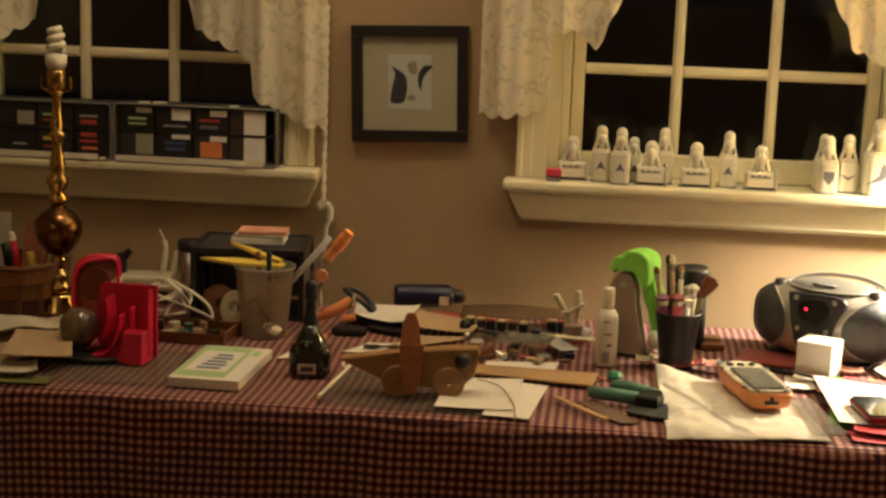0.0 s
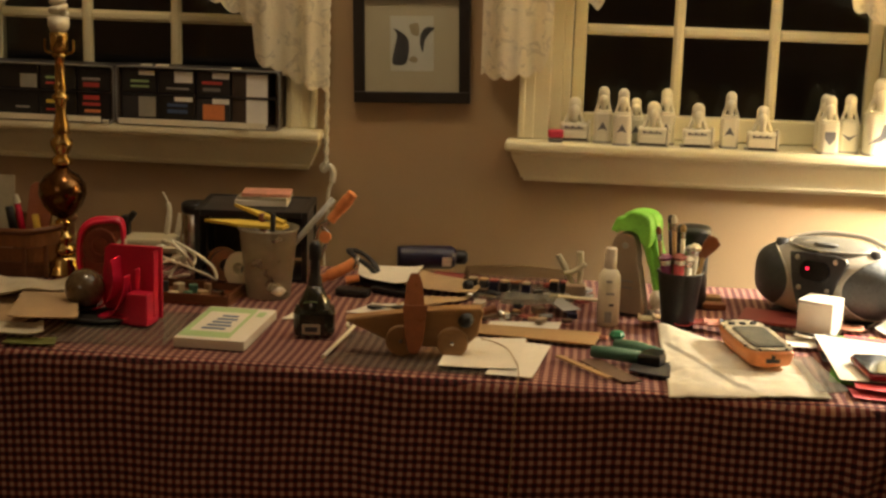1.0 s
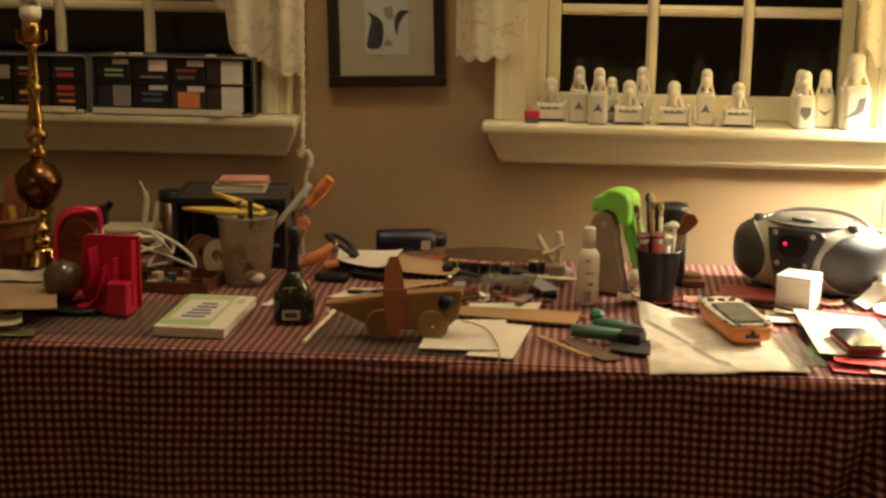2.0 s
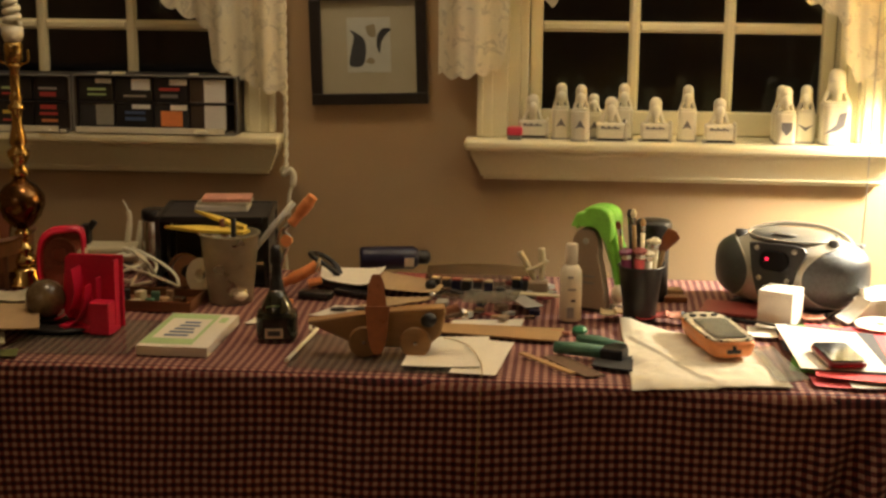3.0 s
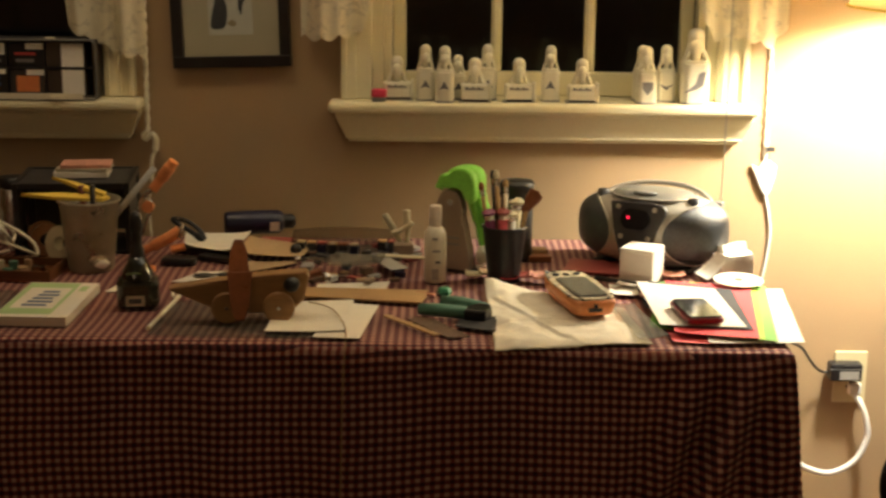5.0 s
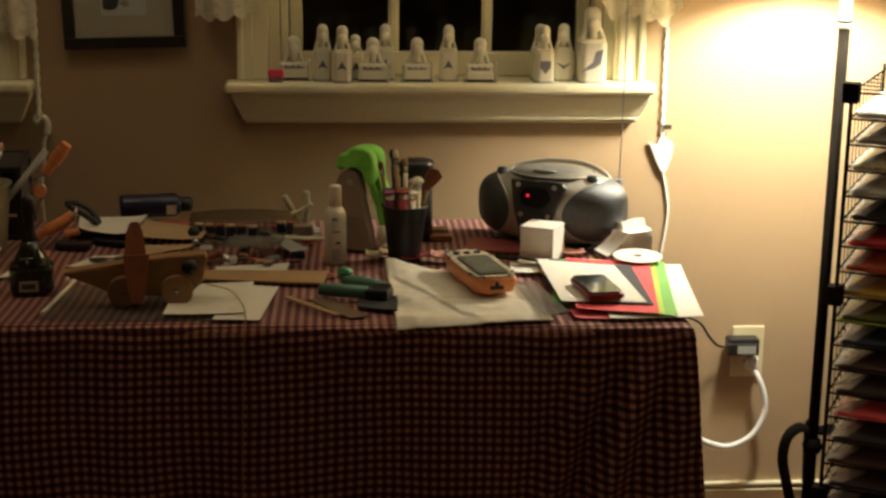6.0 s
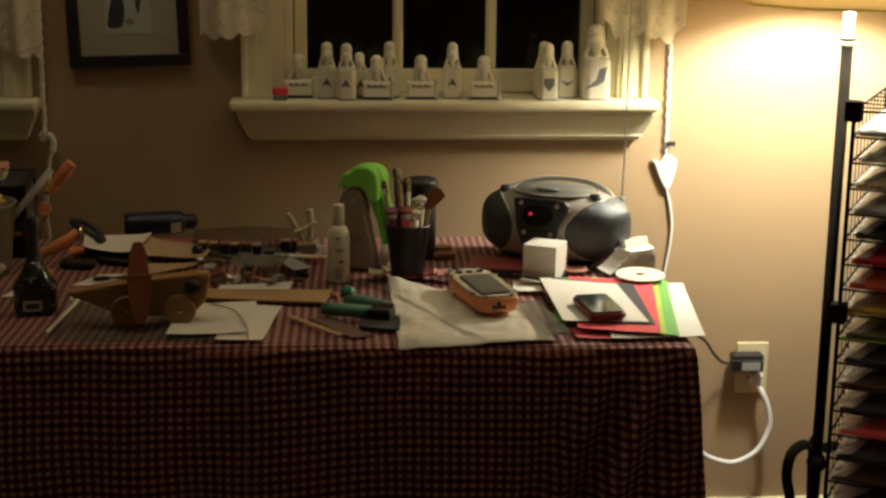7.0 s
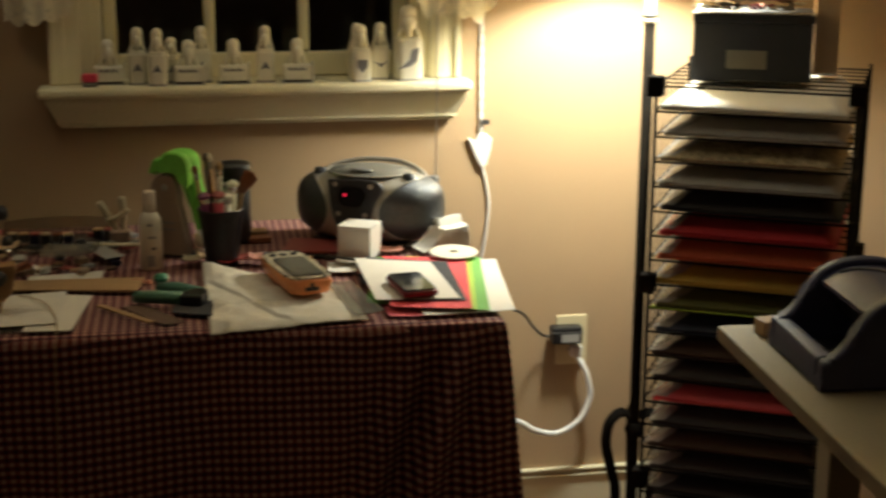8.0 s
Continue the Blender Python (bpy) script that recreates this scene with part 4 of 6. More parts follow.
# box and flowers on top of the rack
bx = thing("storage_box", RK @ pose(0.047, 0.086, ZT0 + 0.0025, 0, 0, 7), "black storage box with a blank label holder", "box")
part("body", box(0, 0.210, 0, 0.16, 0, 0.103, 0.002), black_paper, bx)
part("lid", box(-0.0015, 0.2115, -0.0015, 0.1615, 0.1035, 0.118, 0.002), black_paper, bx)
part("lid_edge", leaf_sheet(((-0.004, -0.004), (0.212, -0.005), (0.212, 0.008), (-0.003, 0.008)), 0.1183, 0.0012, 0.001, 8, 0.0012), cream_paper, bx, "pale lid edge")
part("label_holder", box(0.060, 0.131, -0.0012, -0.0003, 0.022, 0.055), card_grey, bx, "dull tan label card")
cb = thing("cardboard_box", RK @ pose(0.246, 0.245, ZT0 + 0.0025, 0, 0, 7), "plain brown cardboard carton standing upright", "box")
part("carton", box(0, 0.045, 0, 0.09, 0, 0.19, 0.001), kraft_paper, cb)
part("flap", box(0.0, 0.045, -0.002, 0.04, 0.1905, 0.192), kraft_paper, cb)
fw_ = thing("flower_garland", RK @ pose(0.049, 0.088, ZT0 + 0.1215, 0, 0, 7), "dried cream and red fabric flowers heaped on the box", "flowers")
rnd = random.Random(7)
for k in range(60):
    cx, cy, cz, r = 0.01 + 0.17 * rnd.random(), 0.01 + 0.06 * rnd.random(), 0.004 + 0.05 * rnd.random(), 0.014 + 0.014 * rnd.random()
    bm = bmesh.new()
    for a in range(6):
        t0 = 2 * math.pi * a / 6 + rnd.random()
        c = bm.verts.new((cx, cy, cz))
        p = [bm.verts.new((cx + r * math.cos(t0 + d) * f, cy + r * math.sin(t0 + d) * f * 0.8, cz + h)) for d, f, h in ((-0.45, 0.7, 0.006), (0, 1.0, 0.002), (0.45, 0.7, 0.006))]
        bm.faces.new((c, p[0], p[1]))
        bm.faces.new((c, p[1], p[2]))
    part("petals", bm, maroon_cover if (0.10 < cx < 0.14) else (cream_paper if k % 2 else (ink_tan if k % 4 else brown_paper)), fw_)

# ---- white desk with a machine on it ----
# White desk coloured dark tan, standing in for the shade over it.
shaded_desk_paint = M("shaded_desk_paint", (0.24, 0.20, 0.115), 0.7, var=0.12, scale=10)
dk = thing("white_desk", pose(0.883, -1.058, 0, 0, 0, -2.8), "white painted wooden desk with square legs", "desk")
part("desktop", box(0, 0.78, -1.15, 0, 0.728, 0.75, 0.003), shaded_desk_paint, dk)
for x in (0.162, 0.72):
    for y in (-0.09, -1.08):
        part("leg", box(x - 0.025, x + 0.025, y - 0.025, y + 0.025, 0, 0.7275, 0.003), shaded_desk_paint, dk)
part("apron_rail", box(0.188, 0.693, -0.095, -0.08, 0.64, 0.7275, 0.002), shaded_desk_paint, dk)
part("apron_rail", box(0.154, 0.169, -1.05, -0.12, 0.66, 0.7275, 0.002), shaded_desk_paint, dk)

mc = thing("die_cut_machine", pose(0.924, -1.146, 0.7503, 0, 0, -4) @ Matrix.Diagonal((1.06, 1.22, 1.02, 1)), "blue-grey plastic machine with an open front slot", "machine")
arch = [(0.0, 0.0), (0.0, 0.034), (0.010, 0.042), (0.028, 0.058), (0.050, 0.094), (0.070, 0.112), (0.098, 0.121), (0.14, 0.120), (0.172, 0.106), (0.188, 0.075), (0.192, 0.0)]
roof_line = [(0.058, 0.094), (0.075, 0.105), (0.10, 0.112), (0.14, 0.111), (0.165, 0.099), (0.180, 0.073), (0.184, 0.01)]


for y in (-0.172, -0.020):
    part("side_shell", moved(stand(prism(smooth_line(arch), 0, 0.020, 0.006)), Matrix.Translation((0, y, 0))), blue_grey, mc)
front = [(0.0, 0.002), (0.0, 0.034), (0.005, 0.040), (0.018, 0.041), (0.022, 0.036), (0.016, 0.032), (0.014, 0.002)]
part("front_panel", moved(stand(prism(smooth_line(front, 3), 0, 0.131, 0.001)), Matrix.Translation((0, -0.1515, 0))), blue_grey, mc)
ro = smooth_line(roof_line)
ri = [(x * 0.97 + 0.002, z - 0.006) for x, z in ro][::-1]
part("roof_shell", moved(stand(prism(ro + ri, 0, 0.131)), Matrix.Translation((0, -0.1515, 0))), blue_grey, mc, smooth=False)
part("tray", box(0.023, 0.176, -0.1512, -0.0208, 0.004, 0.012, 0.001), black_plastic, mc, "black inner tray")
part("roller", tube([(0.10, -0.151, 0.06), (0.10, -0.021, 0.06)], 0.02, 16), black_plastic, mc, smooth=True)
part("grip_groove", tube([(0.078, -0.030, 0.1078), (0.10, -0.034, 0.1122), (0.122, -0.044, 0.1128), (0.134, -0.058, 0.1122)], [0.002, 0.003, 0.0035, 0.003], 8), black_plastic, mc, "dark curved groove")
part("latch", moved(box(-0.008, 0.008, -0.012, 0.012, 0, 0.005, 0.0015), pose(0.140, -0.064, 0.1108)), black_plastic, mc, "small black latch")
for x in (0.02, 0.17):
    for y in (-0.162, -0.01):
        part("foot", lathe([(0, -0.0001), (0.007, -0.0001), (0.007, 0.0005), (0, 0.0005)], 10), black_plastic, mc).location = (x, y, 0)
single("wood_block", box(-0.018, 0.018, -0.016, 0.016, 0, 0.022, 0.002), strip_wood, pose(0.943, -1.108, 0.7503, 0, 0, 8), "small tan wooden block on the desk", "block")

# ---- brass table lamp ----
bl = thing("brass_lamp", pose(-0.92, -0.42, T), "polished brass table lamp with a bare spiral bulb", "table lamp")
part("foot", lathe([(0, 0), (0.040, 0.0), (0.042, 0.006), (0.036, 0.010), (0.038, 0.016), (0.030, 0.022), (0.032, 0.030), (0.024, 0.036), (0, 0.036)], 32), brass, bl, "stepped brass foot", smooth=True)
part("lower_column", lathe([(0, 0.0362), (0.020, 0.0362), (0.024, 0.044), (0.022, 0.052), (0.014, 0.058), (0.019, 0.064), (0.019, 0.071), (0.011, 0.077), (0.009, 0.088), (0.014, 0.092), (0.015, 0.098), (0.010, 0.103), (0.012, 0.106)], 28), brass, bl, smooth=True)
part("urn", lathe([(0.012, 0.106), (0.020, 0.110), (0.034, 0.126), (0.043, 0.148), (0.042, 0.168), (0.030, 0.184), (0.017, 0.191), (0.011, 0.198)], 32), dark_brass, bl, "dark tarnished brass urn", smooth=True)
part("stem", lathe([(0.011, 0.198), (0.018, 0.204), (0.019, 0.212), (0.011, 0.22), (0.016, 0.228), (0.02, 0.238), (0.021, 0.246), (0.012, 0.254), (0.016, 0.262), (0.014, 0.275), (0.009, 0.30), (0.010, 0.318), (0.015, 0.322), (0.015, 0.328), (0.009, 0.333), (0.012, 0.343), (0.009, 0.35), (0.0085, 0.395), (0.014, 0.40), (0.008, 0.404)], 28), brass, bl, smooth=True)
part("socket", lathe([(0.008, 0.404), (0.016, 0.41), (0.0165, 0.437), (0.014, 0.442), (0, 0.442)], 20), brass, bl, smooth=True)
part("harp_cup", tube(curve([(-0.026, 0, 0.428), (-0.024, 0, 0.406), (0, 0, 0.403), (0.024, 0, 0.406), (0.026, 0, 0.428)]), 0.0022, 6), brass, bl)
bulb = part("bulb_base", lathe([(0, 0.4425), (0.015, 0.4425), (0.019, 0.452), (0.019, 0.468), (0.0, 0.47)], 18), white_plastic, bl, "white compact fluorescent bulb, unlit", smooth=True)
part("bulb_tube", tube([(0.013 * (1 - 0.25 * k / 60) * math.cos(k * 0.31), 0.013 * (1 - 0.25 * k / 60) * math.sin(k * 0.31), 0.472 + 0.042 * k / 60) for k in range(61)], 0.0058, 8), white_plastic, bulb, smooth=True)

# ---- basket ----
bk = thing("slat_basket", pose(-1.06, -0.40, T), "brown wooden slat basket of pens and tools", "basket")
BW, BD, BH = 0.27, 0.15, 0.084
band_wood = M("band_wood", (0.21, 0.085, 0.024), 0.45, var=0.35, scale=20, stretch=(6, 6, 1))


def band(z0, z1, out, dip=0.0):
    """A bent wooden strip round the basket; dip lets its edge sag along the sides."""
    bm = bmesh.new()
    rings = []
    for grow, z in ((out, z0), (out, z1), (out - 0.003, z1), (out - 0.003, z0)):
        line = rounded(BW + 2 * grow, BD + 2 * grow, 0.05, 8)
        rings.append([bm.verts.new((x, y, z + dip * (2 * x / BW) ** 2 * (z > 0.05))) for x, y in line])
    for a, b in zip(rings, rings[1:] + rings[:1]):
        for k in range(len(a)):
            bm.faces.new((a[k], a[(k + 1) % len(a)], b[(k + 1) % len(a)], b[k]))
    return bm


for k, (z0, z1, out) in enumerate(((0.003, 0.028, -0.006), (0.030, 0.052, 0.0), (0.054, 0.082, 0.005))):
    part("slat", band(z0, z1, out, 0.008), (basket_wood, band_wood, band_wood)[k], bk)
part("rim", tube([(x, y, BH + 0.008 * (2 * x / BW) ** 2) for x, y in rounded(BW + 0.014, BD + 0.014, 0.055, 8)], 0.0055, 6, True), basket_wood, bk, smooth=True)
for k, (x, y) in enumerate(rounded(BW + 0.002, BD + 0.002, 0.05, 2)):
    part("stake", box(x - 0.004, x + 0.004, y - 0.0025, y + 0.0025, 0.0, 0.084, 0.001), basket_wood, bk)
part("floor_board", prism(rounded(BW - 0.02, BD - 0.02, 0.04), 0, 0.0025), basket_wood, bk)


def stick(name, p0, p1, r0, r1, mat, label, category, group="", tip=None):
    d = Vector(p1) - Vector(p0)
    t = thing(name, Matrix.Translation(p0), label, category, group)
    part("shaft", tube([(0, 0, 0), d * 0.7, d], [r0, (r0 + r1) / 2, r1], 8), mat, t, smooth=True)
    if tip:
        part("tip", tube([d * 1.001, d * 1.12], [r1 * 1.2, r1 * 0.7], 8), tip, t)
    return t


bz = T + 0.006
stick("marker", (-0.985, -0.42, bz), (-1.0, -0.435, bz + 0.125), 0.007, 0.006, red_plastic, "red capped marker in the basket", "marker", "basket pens", white_plastic)
stick("marker", (-0.958, -0.42, bz), (-0.965, -0.44, bz + 0.105), 0.007, 0.007, yellow_paper, "yellow glue pen in the basket", "marker", "basket pens")
stick("marker", (-0.965, -0.39, bz), (-0.935, -0.41, bz + 0.112), 0.006, 0.006, cream_plastic, "cream pen in the basket", "marker", "basket pens")
stick("marker", (-1.02, -0.38, bz), (-1.03, -0.40, bz + 0.11), 0.008, 0.008, black_plastic, "black marker in the basket", "marker", "basket pens")
stick("marker", (-1.07, -0.43, bz), (-1.085, -0.44, bz + 0.14), 0.009, 0.009, green_plastic, "green marker in the basket", "marker", "basket pens")
single("paddle", moved(stand(prism(rounded(0.042, 0.15, 0.015), -0.004, 0.004, 0.001)), Matrix.Translation((0, 0, 0.075))), M("terracotta", (0.36, 0.12, 0.06), 0.6), pose(-1.0, -0.365, bz, -8, 6, 10), "orange-brown wooden paddle standing in the basket", "paddle")
single("card_sheet", moved(box(-0.045, 0.045, -0.001, 0.001, 0, 0.16), I), cream_paper, pose(-1.085, -0.36, bz, -6, 0, 5), "cream card sheet standing in the basket", "card")
single("wooden_plaque", box(-0.02, 0.02, -0.002, 0.002, 0, 0.13), dark_wood, pose(-0.955, -0.345, bz, -10, 0, -6), "dark brown wooden plaque in the basket", "plaque")

# ---- papers by the basket ----
single("kraft_sheet", leaf_sheet(((-0.93, -0.80), (-0.84, -0.80), (-0.86, -0.60), (-0.97, -0.60)), T, 0.001, 0.012, 10, 0.003), kraft_paper, I, "curled tan kraft paper sheet on the cloth", "paper")
single("cream_sheet", leaf_sheet(((-0.99, -0.68), (-0.83, -0.67), (-0.855, -0.575), (-1.01, -0.56)), T + 0.006, 0.001, 0.010, 16, 0.014), cream_paper, I, "creased cream paper sheet", "paper")
single("brown_envelope", leaf_sheet(((-0.862, -0.830), (-0.752, -0.818), (-0.805, -0.668), (-0.90, -0.672)), T + 0.024, 0.002, 0.002), kraft_paper, I, "flat brown paper envelope", "envelope")
single("torn_paper", leaf_sheet(((-0.88, -0.878), (-0.79, -0.868), (-0.815, -0.80), (-0.90, -0.82)), T + 0.0045, 0.001, 0.008, 8, 0.004), cream_paper, I, "torn cream paper scrap near the edge", "paper")
single("green_card", leaf_sheet(((-0.845, -0.893), (-0.765, -0.888), (-0.775, -0.85), (-0.85, -0.86)), T + 0.0005, 0.001, 0.001, 5), olive_paper, I, "dull green card edge on the cloth", "card")
single("acrylic_sheet", leaf_sheet(((-0.80, -0.865), (-0.605, -0.85), (-0.60, -0.655), (-0.79, -0.66)), T, 0.002, 0.0, wob=0.0003), glass_sheet, I, "clear acrylic sheet lying on the cloth", "sheet")

# ---- red tape dispensers ----
Z1 = T + 0.0032
rd = thing("tape_dispenser", pose(-0.702, -0.722, Z1, 0, 0, -6) @ Matrix.Scale(0.86, 4), "glossy red plastic tape dispenser with curved cradle", "tape dispenser")
rear = [(-0.05, 0.0), (-0.066, 0.02), (-0.064, 0.07), (-0.060, 0.128), (-0.050, 0.137), (0.055, 0.138), (0.055, 0.0)]
part("cradle", moved(stand(prism(rear, -0.004, 0.004, 0.0015)), Matrix.Translation((0, 0.034, 0))), red_plastic, rd)


def chute(line, y0, y1, thick=0.003):
    """A bent strip: a line in x, z swept across the dispenser."""
    pts = smooth_line(line, 6)
    return moved(stand(prism(pts + [(x + thick, z - thick * 0.4) for x, z in pts[::-1]], y0, y1)), I)


part("chute", chute([(-0.068, 0.018), (-0.054, 0.024), (-0.036, 0.042), (-0.028, 0.075), (-0.031, 0.116)], -0.012, 0.030), red_plastic, rd)
part("chute", chute([(-0.060, 0.006), (-0.034, 0.010), (-0.012, 0.026), (0.002, 0.056), (0.008, 0.092)], -0.040, -0.014), red_plastic, rd)
nose = [(-0.058, 0.0), (-0.060, 0.006), (-0.034, 0.009), (-0.012, 0.025), (0.002, 0.055), (0.008, 0.090), (0.012, 0.060), (0.012, 0.0)]
part("cradle", moved(stand(prism(nose, -0.003, 0.003, 0.001)), Matrix.Translation((0, -0.012, 0))), red_plastic, rd)
part("base", box(-0.05, 0.056, -0.03, 0.0135, 0.0, 0.012, 0.002), red_plastic, rd)
part("front_block", box(0.0145, 0.055, -0.04, -0.008, 0.0, 0.062, 0.003), red_plastic, rd)
part("side_wall", box(0.05, 0.0555, -0.0075, 0.0135, 0.0125, 0.136, 0.0015), red_plastic, rd)
part("divider", box(0.014, 0.019, -0.0075, 0.0135, 0.0125, 0.10, 0.0015), red_plastic, rd)
gb = thing("glass_ball", pose(-0.782, -0.70, Z1 + 0.0085), "dark amber glass ball on a ring foot", "glass ball")
part("ball", lathe([(0.033 * math.sin(math.pi * k / 18), 0.034 - 0.033 * math.cos(math.pi * k / 18)) for k in range(19)], 32), amber, gb, smooth=True)
part("ring_foot", lathe([(0.014, 0.0), (0.02, 0.0), (0.019, 0.005), (0.014, 0.005), (0.014, 0.0)], 24), black_plastic, gb)
single("black_tray", lathe([(0, 0), (0.05, 0.0), (0.056, 0.006), (0.05, 0.008), (0, 0.006)], 28, 1.15, 0.8), black_plastic, pose(-0.755, -0.725, Z1), "small black oval plastic tray", "tray", smooth=True)
rg = thing("tape_gun", pose(-0.834, -0.47, T, 0, 0, 12) @ Matrix.Diagonal((0.82, 1, 0.90, 1)), "translucent red tape gun standing upright", "tape gun")
for y in (-0.016, 0.012):
    rim = curve([(-0.034, y, 0.0), (-0.045, y, 0.04), (-0.042, y, 0.095), (-0.022, y, 0.120), (0.01, y, 0.127), (0.046, y, 0.124), (0.05, y, 0.07), (0.042, y, 0.0)], 5)
    part("side_rim", tube(rim, 0.0042, 8), red_plastic, rg, smooth=True)
    part("side_panel", moved(stand(prism([(p.x, p.z) for p in rim], 0, 0.002)), Matrix.Translation((0, y, 0))), red_clear, rg)
part("tape", moved(lathe([(0.018, -0.009), (0.034, -0.009), (0.034, 0.009), (0.018, 0.009), (0.018, -0.009)], 32), pose(0.0, 0, 0.075, 90, 0, 0)), taupe, rg)
part("spine", tube(curve([(-0.045, 0, 0.05), (-0.041, 0, 0.097), (-0.021, 0, 0.121), (0.01, 0, 0.128), (0.044, 0, 0.124)]), 0.008, 8), red_plastic, rg, smooth=True)
part("roller", tube([(0.046, -0.018, 0.08), (0.046, 0.018, 0.08)], 0.01, 12), cream_plastic, rg)

# ---- router, leads, can ----
ro = thing("router", pose(-0.812, -0.285, T, 0, 0, 5), "white flat router box with an aerial", "router")
part("case", box(-0.07, 0.065, -0.035, 0.035, 0.022, 0.050, 0.006), cream_plastic, ro)
part("stand_foot", box(-0.05, 0.05, -0.025, 0.025, 0.0, 0.0215, 0.003), dark_plastic, ro)
part("aerial", tube(curve([(0.04, 0.02, 0.045), (0.046, 0.02, 0.09), (0.044, 0.02, 0.11), (0.034, 0.02, 0.132)]), [0.006] * 8 + [0.005] * 9 + [0.002] * 8, 8), white_plastic, ro, smooth=True)
part("aerial", tube([(0.060, 0.025, 0.045), (0.066, 0.025, 0.09)], [0.006, 0.004], 8), white_plastic, ro)
single("black_clip", join(box(-0.008, 0.008, -0.012, 0.012, 0, 0.038, 0.003), moved(box(-0.006, 0.006, -0.006, 0.006, 0, 0.02, 0.002), pose(0.006, 0, 0.028, 0, 35, 0))), black_plastic, pose(-0.846, -0.285, T + 0.0502), "black clip standing on the router", "clip")
wl = thing("white_lead", pose(0, 0, 0), "tangled white cable lying in loops", "cable")
rnd = random.Random(11)
loop = []
for k in range(60):
    a = k * 0.62
    loop.append((-0.708 + (0.034 + 0.02 * math.sin(k * 0.21)) * math.cos(a) + 0.03 * math.sin(k * 0.12), -0.44 + (0.03 + 0.012 * math.sin(k * 0.4)) * math.sin(a), T + 0.006 + 0.075 * abs(math.sin(k * 0.27 + 0.5)) * (0.4 + 0.6 * math.sin(k * 0.05 + 0.4))))
part("lead", tube(curve(loop, 4), 0.0032, 6), white_plastic, wl, smooth=True)
ca = thing("metal_can", pose(-0.703, -0.31, T) @ Matrix.Diagonal((1.3, 1.3, 1.22, 1)), "brushed silver can with a black cap", "can")
part("body", lathe([(0, 0), (0.0185, 0.0), (0.02, 0.003), (0.02, 0.084), (0.018, 0.087), (0, 0.087)], 24), steel, ca, smooth=True)
part("cap", lathe([(0.0195, 0.0872), (0.0205, 0.089), (0.0205, 0.1), (0.017, 0.103), (0, 0.103)], 24), black_plastic, ca, smooth=True)
wt = thing("wooden_tray", pose(-0.645, -0.54, T, 0, 0, -4), "shallow wooden tray of small parts", "tray")
part("floor_board", box(-0.08, 0.08, -0.05, 0.05, 0, 0.004), dark_wood, wt)
for y in (-0.05, 0.047):
    part("side_board", box(-0.08, 0.08, y, y + 0.003, 0.0042, 0.018), basket_wood, wt)
for x in (-0.08, 0.077):
    part("side_board", box(x, x + 0.003, -0.0465, 0.0465, 0.0042, 0.02), basket_wood, wt)
rnd = random.Random(3)
for k in range(9):
    single("small_part", prism(rounded(0.012 + 0.012 * rnd.random(), 0.009 + 0.008 * rnd.random(), 0.003), 0, 0.008 + 0.012 * rnd.random(), 0.001), (dark_plastic, cream_plastic, teal_rubber, kraft_paper, steel)[k % 5], pose(-0.70 + 0.026 * (k % 5), -0.56 + 0.035 * (k // 5), T + 0.0042, 0, 0, 40 * k), "small craft part lying in the tray", "craft part", "small parts in the tray")
br = thing("ribbon_spool", pose(-0.625, -0.40, T, 0, 0, 30), "brown spool standing on its rim", "spool")
part("flange", moved(lathe([(0.012, -0.014), (0.03, -0.014), (0.03, -0.011), (0.012, -0.011), (0.012, -0.014)], 28), pose(0, 0, 0.03, 90)), basket_wood, br)
part("flange", moved(lathe([(0.012, 0.011), (0.03, 0.011), (0.03, 0.014), (0.012, 0.014), (0.012, 0.011)], 28), pose(0, 0, 0.03, 90)), basket_wood, br)
part("ribbon", moved(lathe([(0.012, -0.0108), (0.024, -0.0108), (0.024, 0.0108), (0.012, 0.0108)], 28), pose(0, 0, 0.03, 90)), dark_plastic, br)
ws = thing("white_spool", pose(-0.578, -0.455, T, 0, 0, -25), "pale tape spool leaning by the cup", "spool")
part("ring", moved(lathe([(0.012, -0.012), (0.031, -0.012), (0.031, 0.012), (0.012, 0.012), (0.012, -0.012)], 28), pose(0, 0, 0.034, 78)), cream_plastic, ws)

# ---- black desk crate with cards ----
cr = thing("mesh_crate", pose(-0.583, -0.315, T, 0, 0, 5), "black wire-framed desk crate with open front", "crate")
CW, CD, CH = 0.098, 0.08, 0.130
for x in (-CW, CW):
    for y in (-CD, CD):
        part("upright", box(x - 0.005, x + 0.005, y - 0.005, y + 0.005, 0, CH, 0.001), black_plastic, cr)
for y in (-CD, CD):
    part("rail", box(-CW + 0.0055, CW - 0.0055, y - 0.005, y + 0.005, CH - 0.012, CH, 0.001), black_plastic, cr)
for x in (-CW, CW):
    part("rail", box(x - 0.005, x + 0.005, -CD + 0.0055, CD - 0.0055, CH - 0.012, CH, 0.001), black_plastic, cr)
    part("side_panel", box(x - 0.001, x + 0.001, -CD + 0.0055, CD - 0.0055, 0.01, CH - 0.0125), mesh_grey, cr)
part("rear_panel", box(-CW + 0.0055, CW - 0.0055, CD - 0.001, CD + 0.001, 0.01, CH - 0.0125), mesh_grey, cr, "dark mesh rear panel")
part("top_panel", box(-CW + 0.0055, CW - 0.0055, -CD + 0.0055, CD - 0.0055, CH - 0.006, CH - 0.002), dark_plastic, cr)
part("floor_panel", box(-CW, CW, -CD, CD, 0.0, 0.004), black_plastic, cr)
cz = T + CH
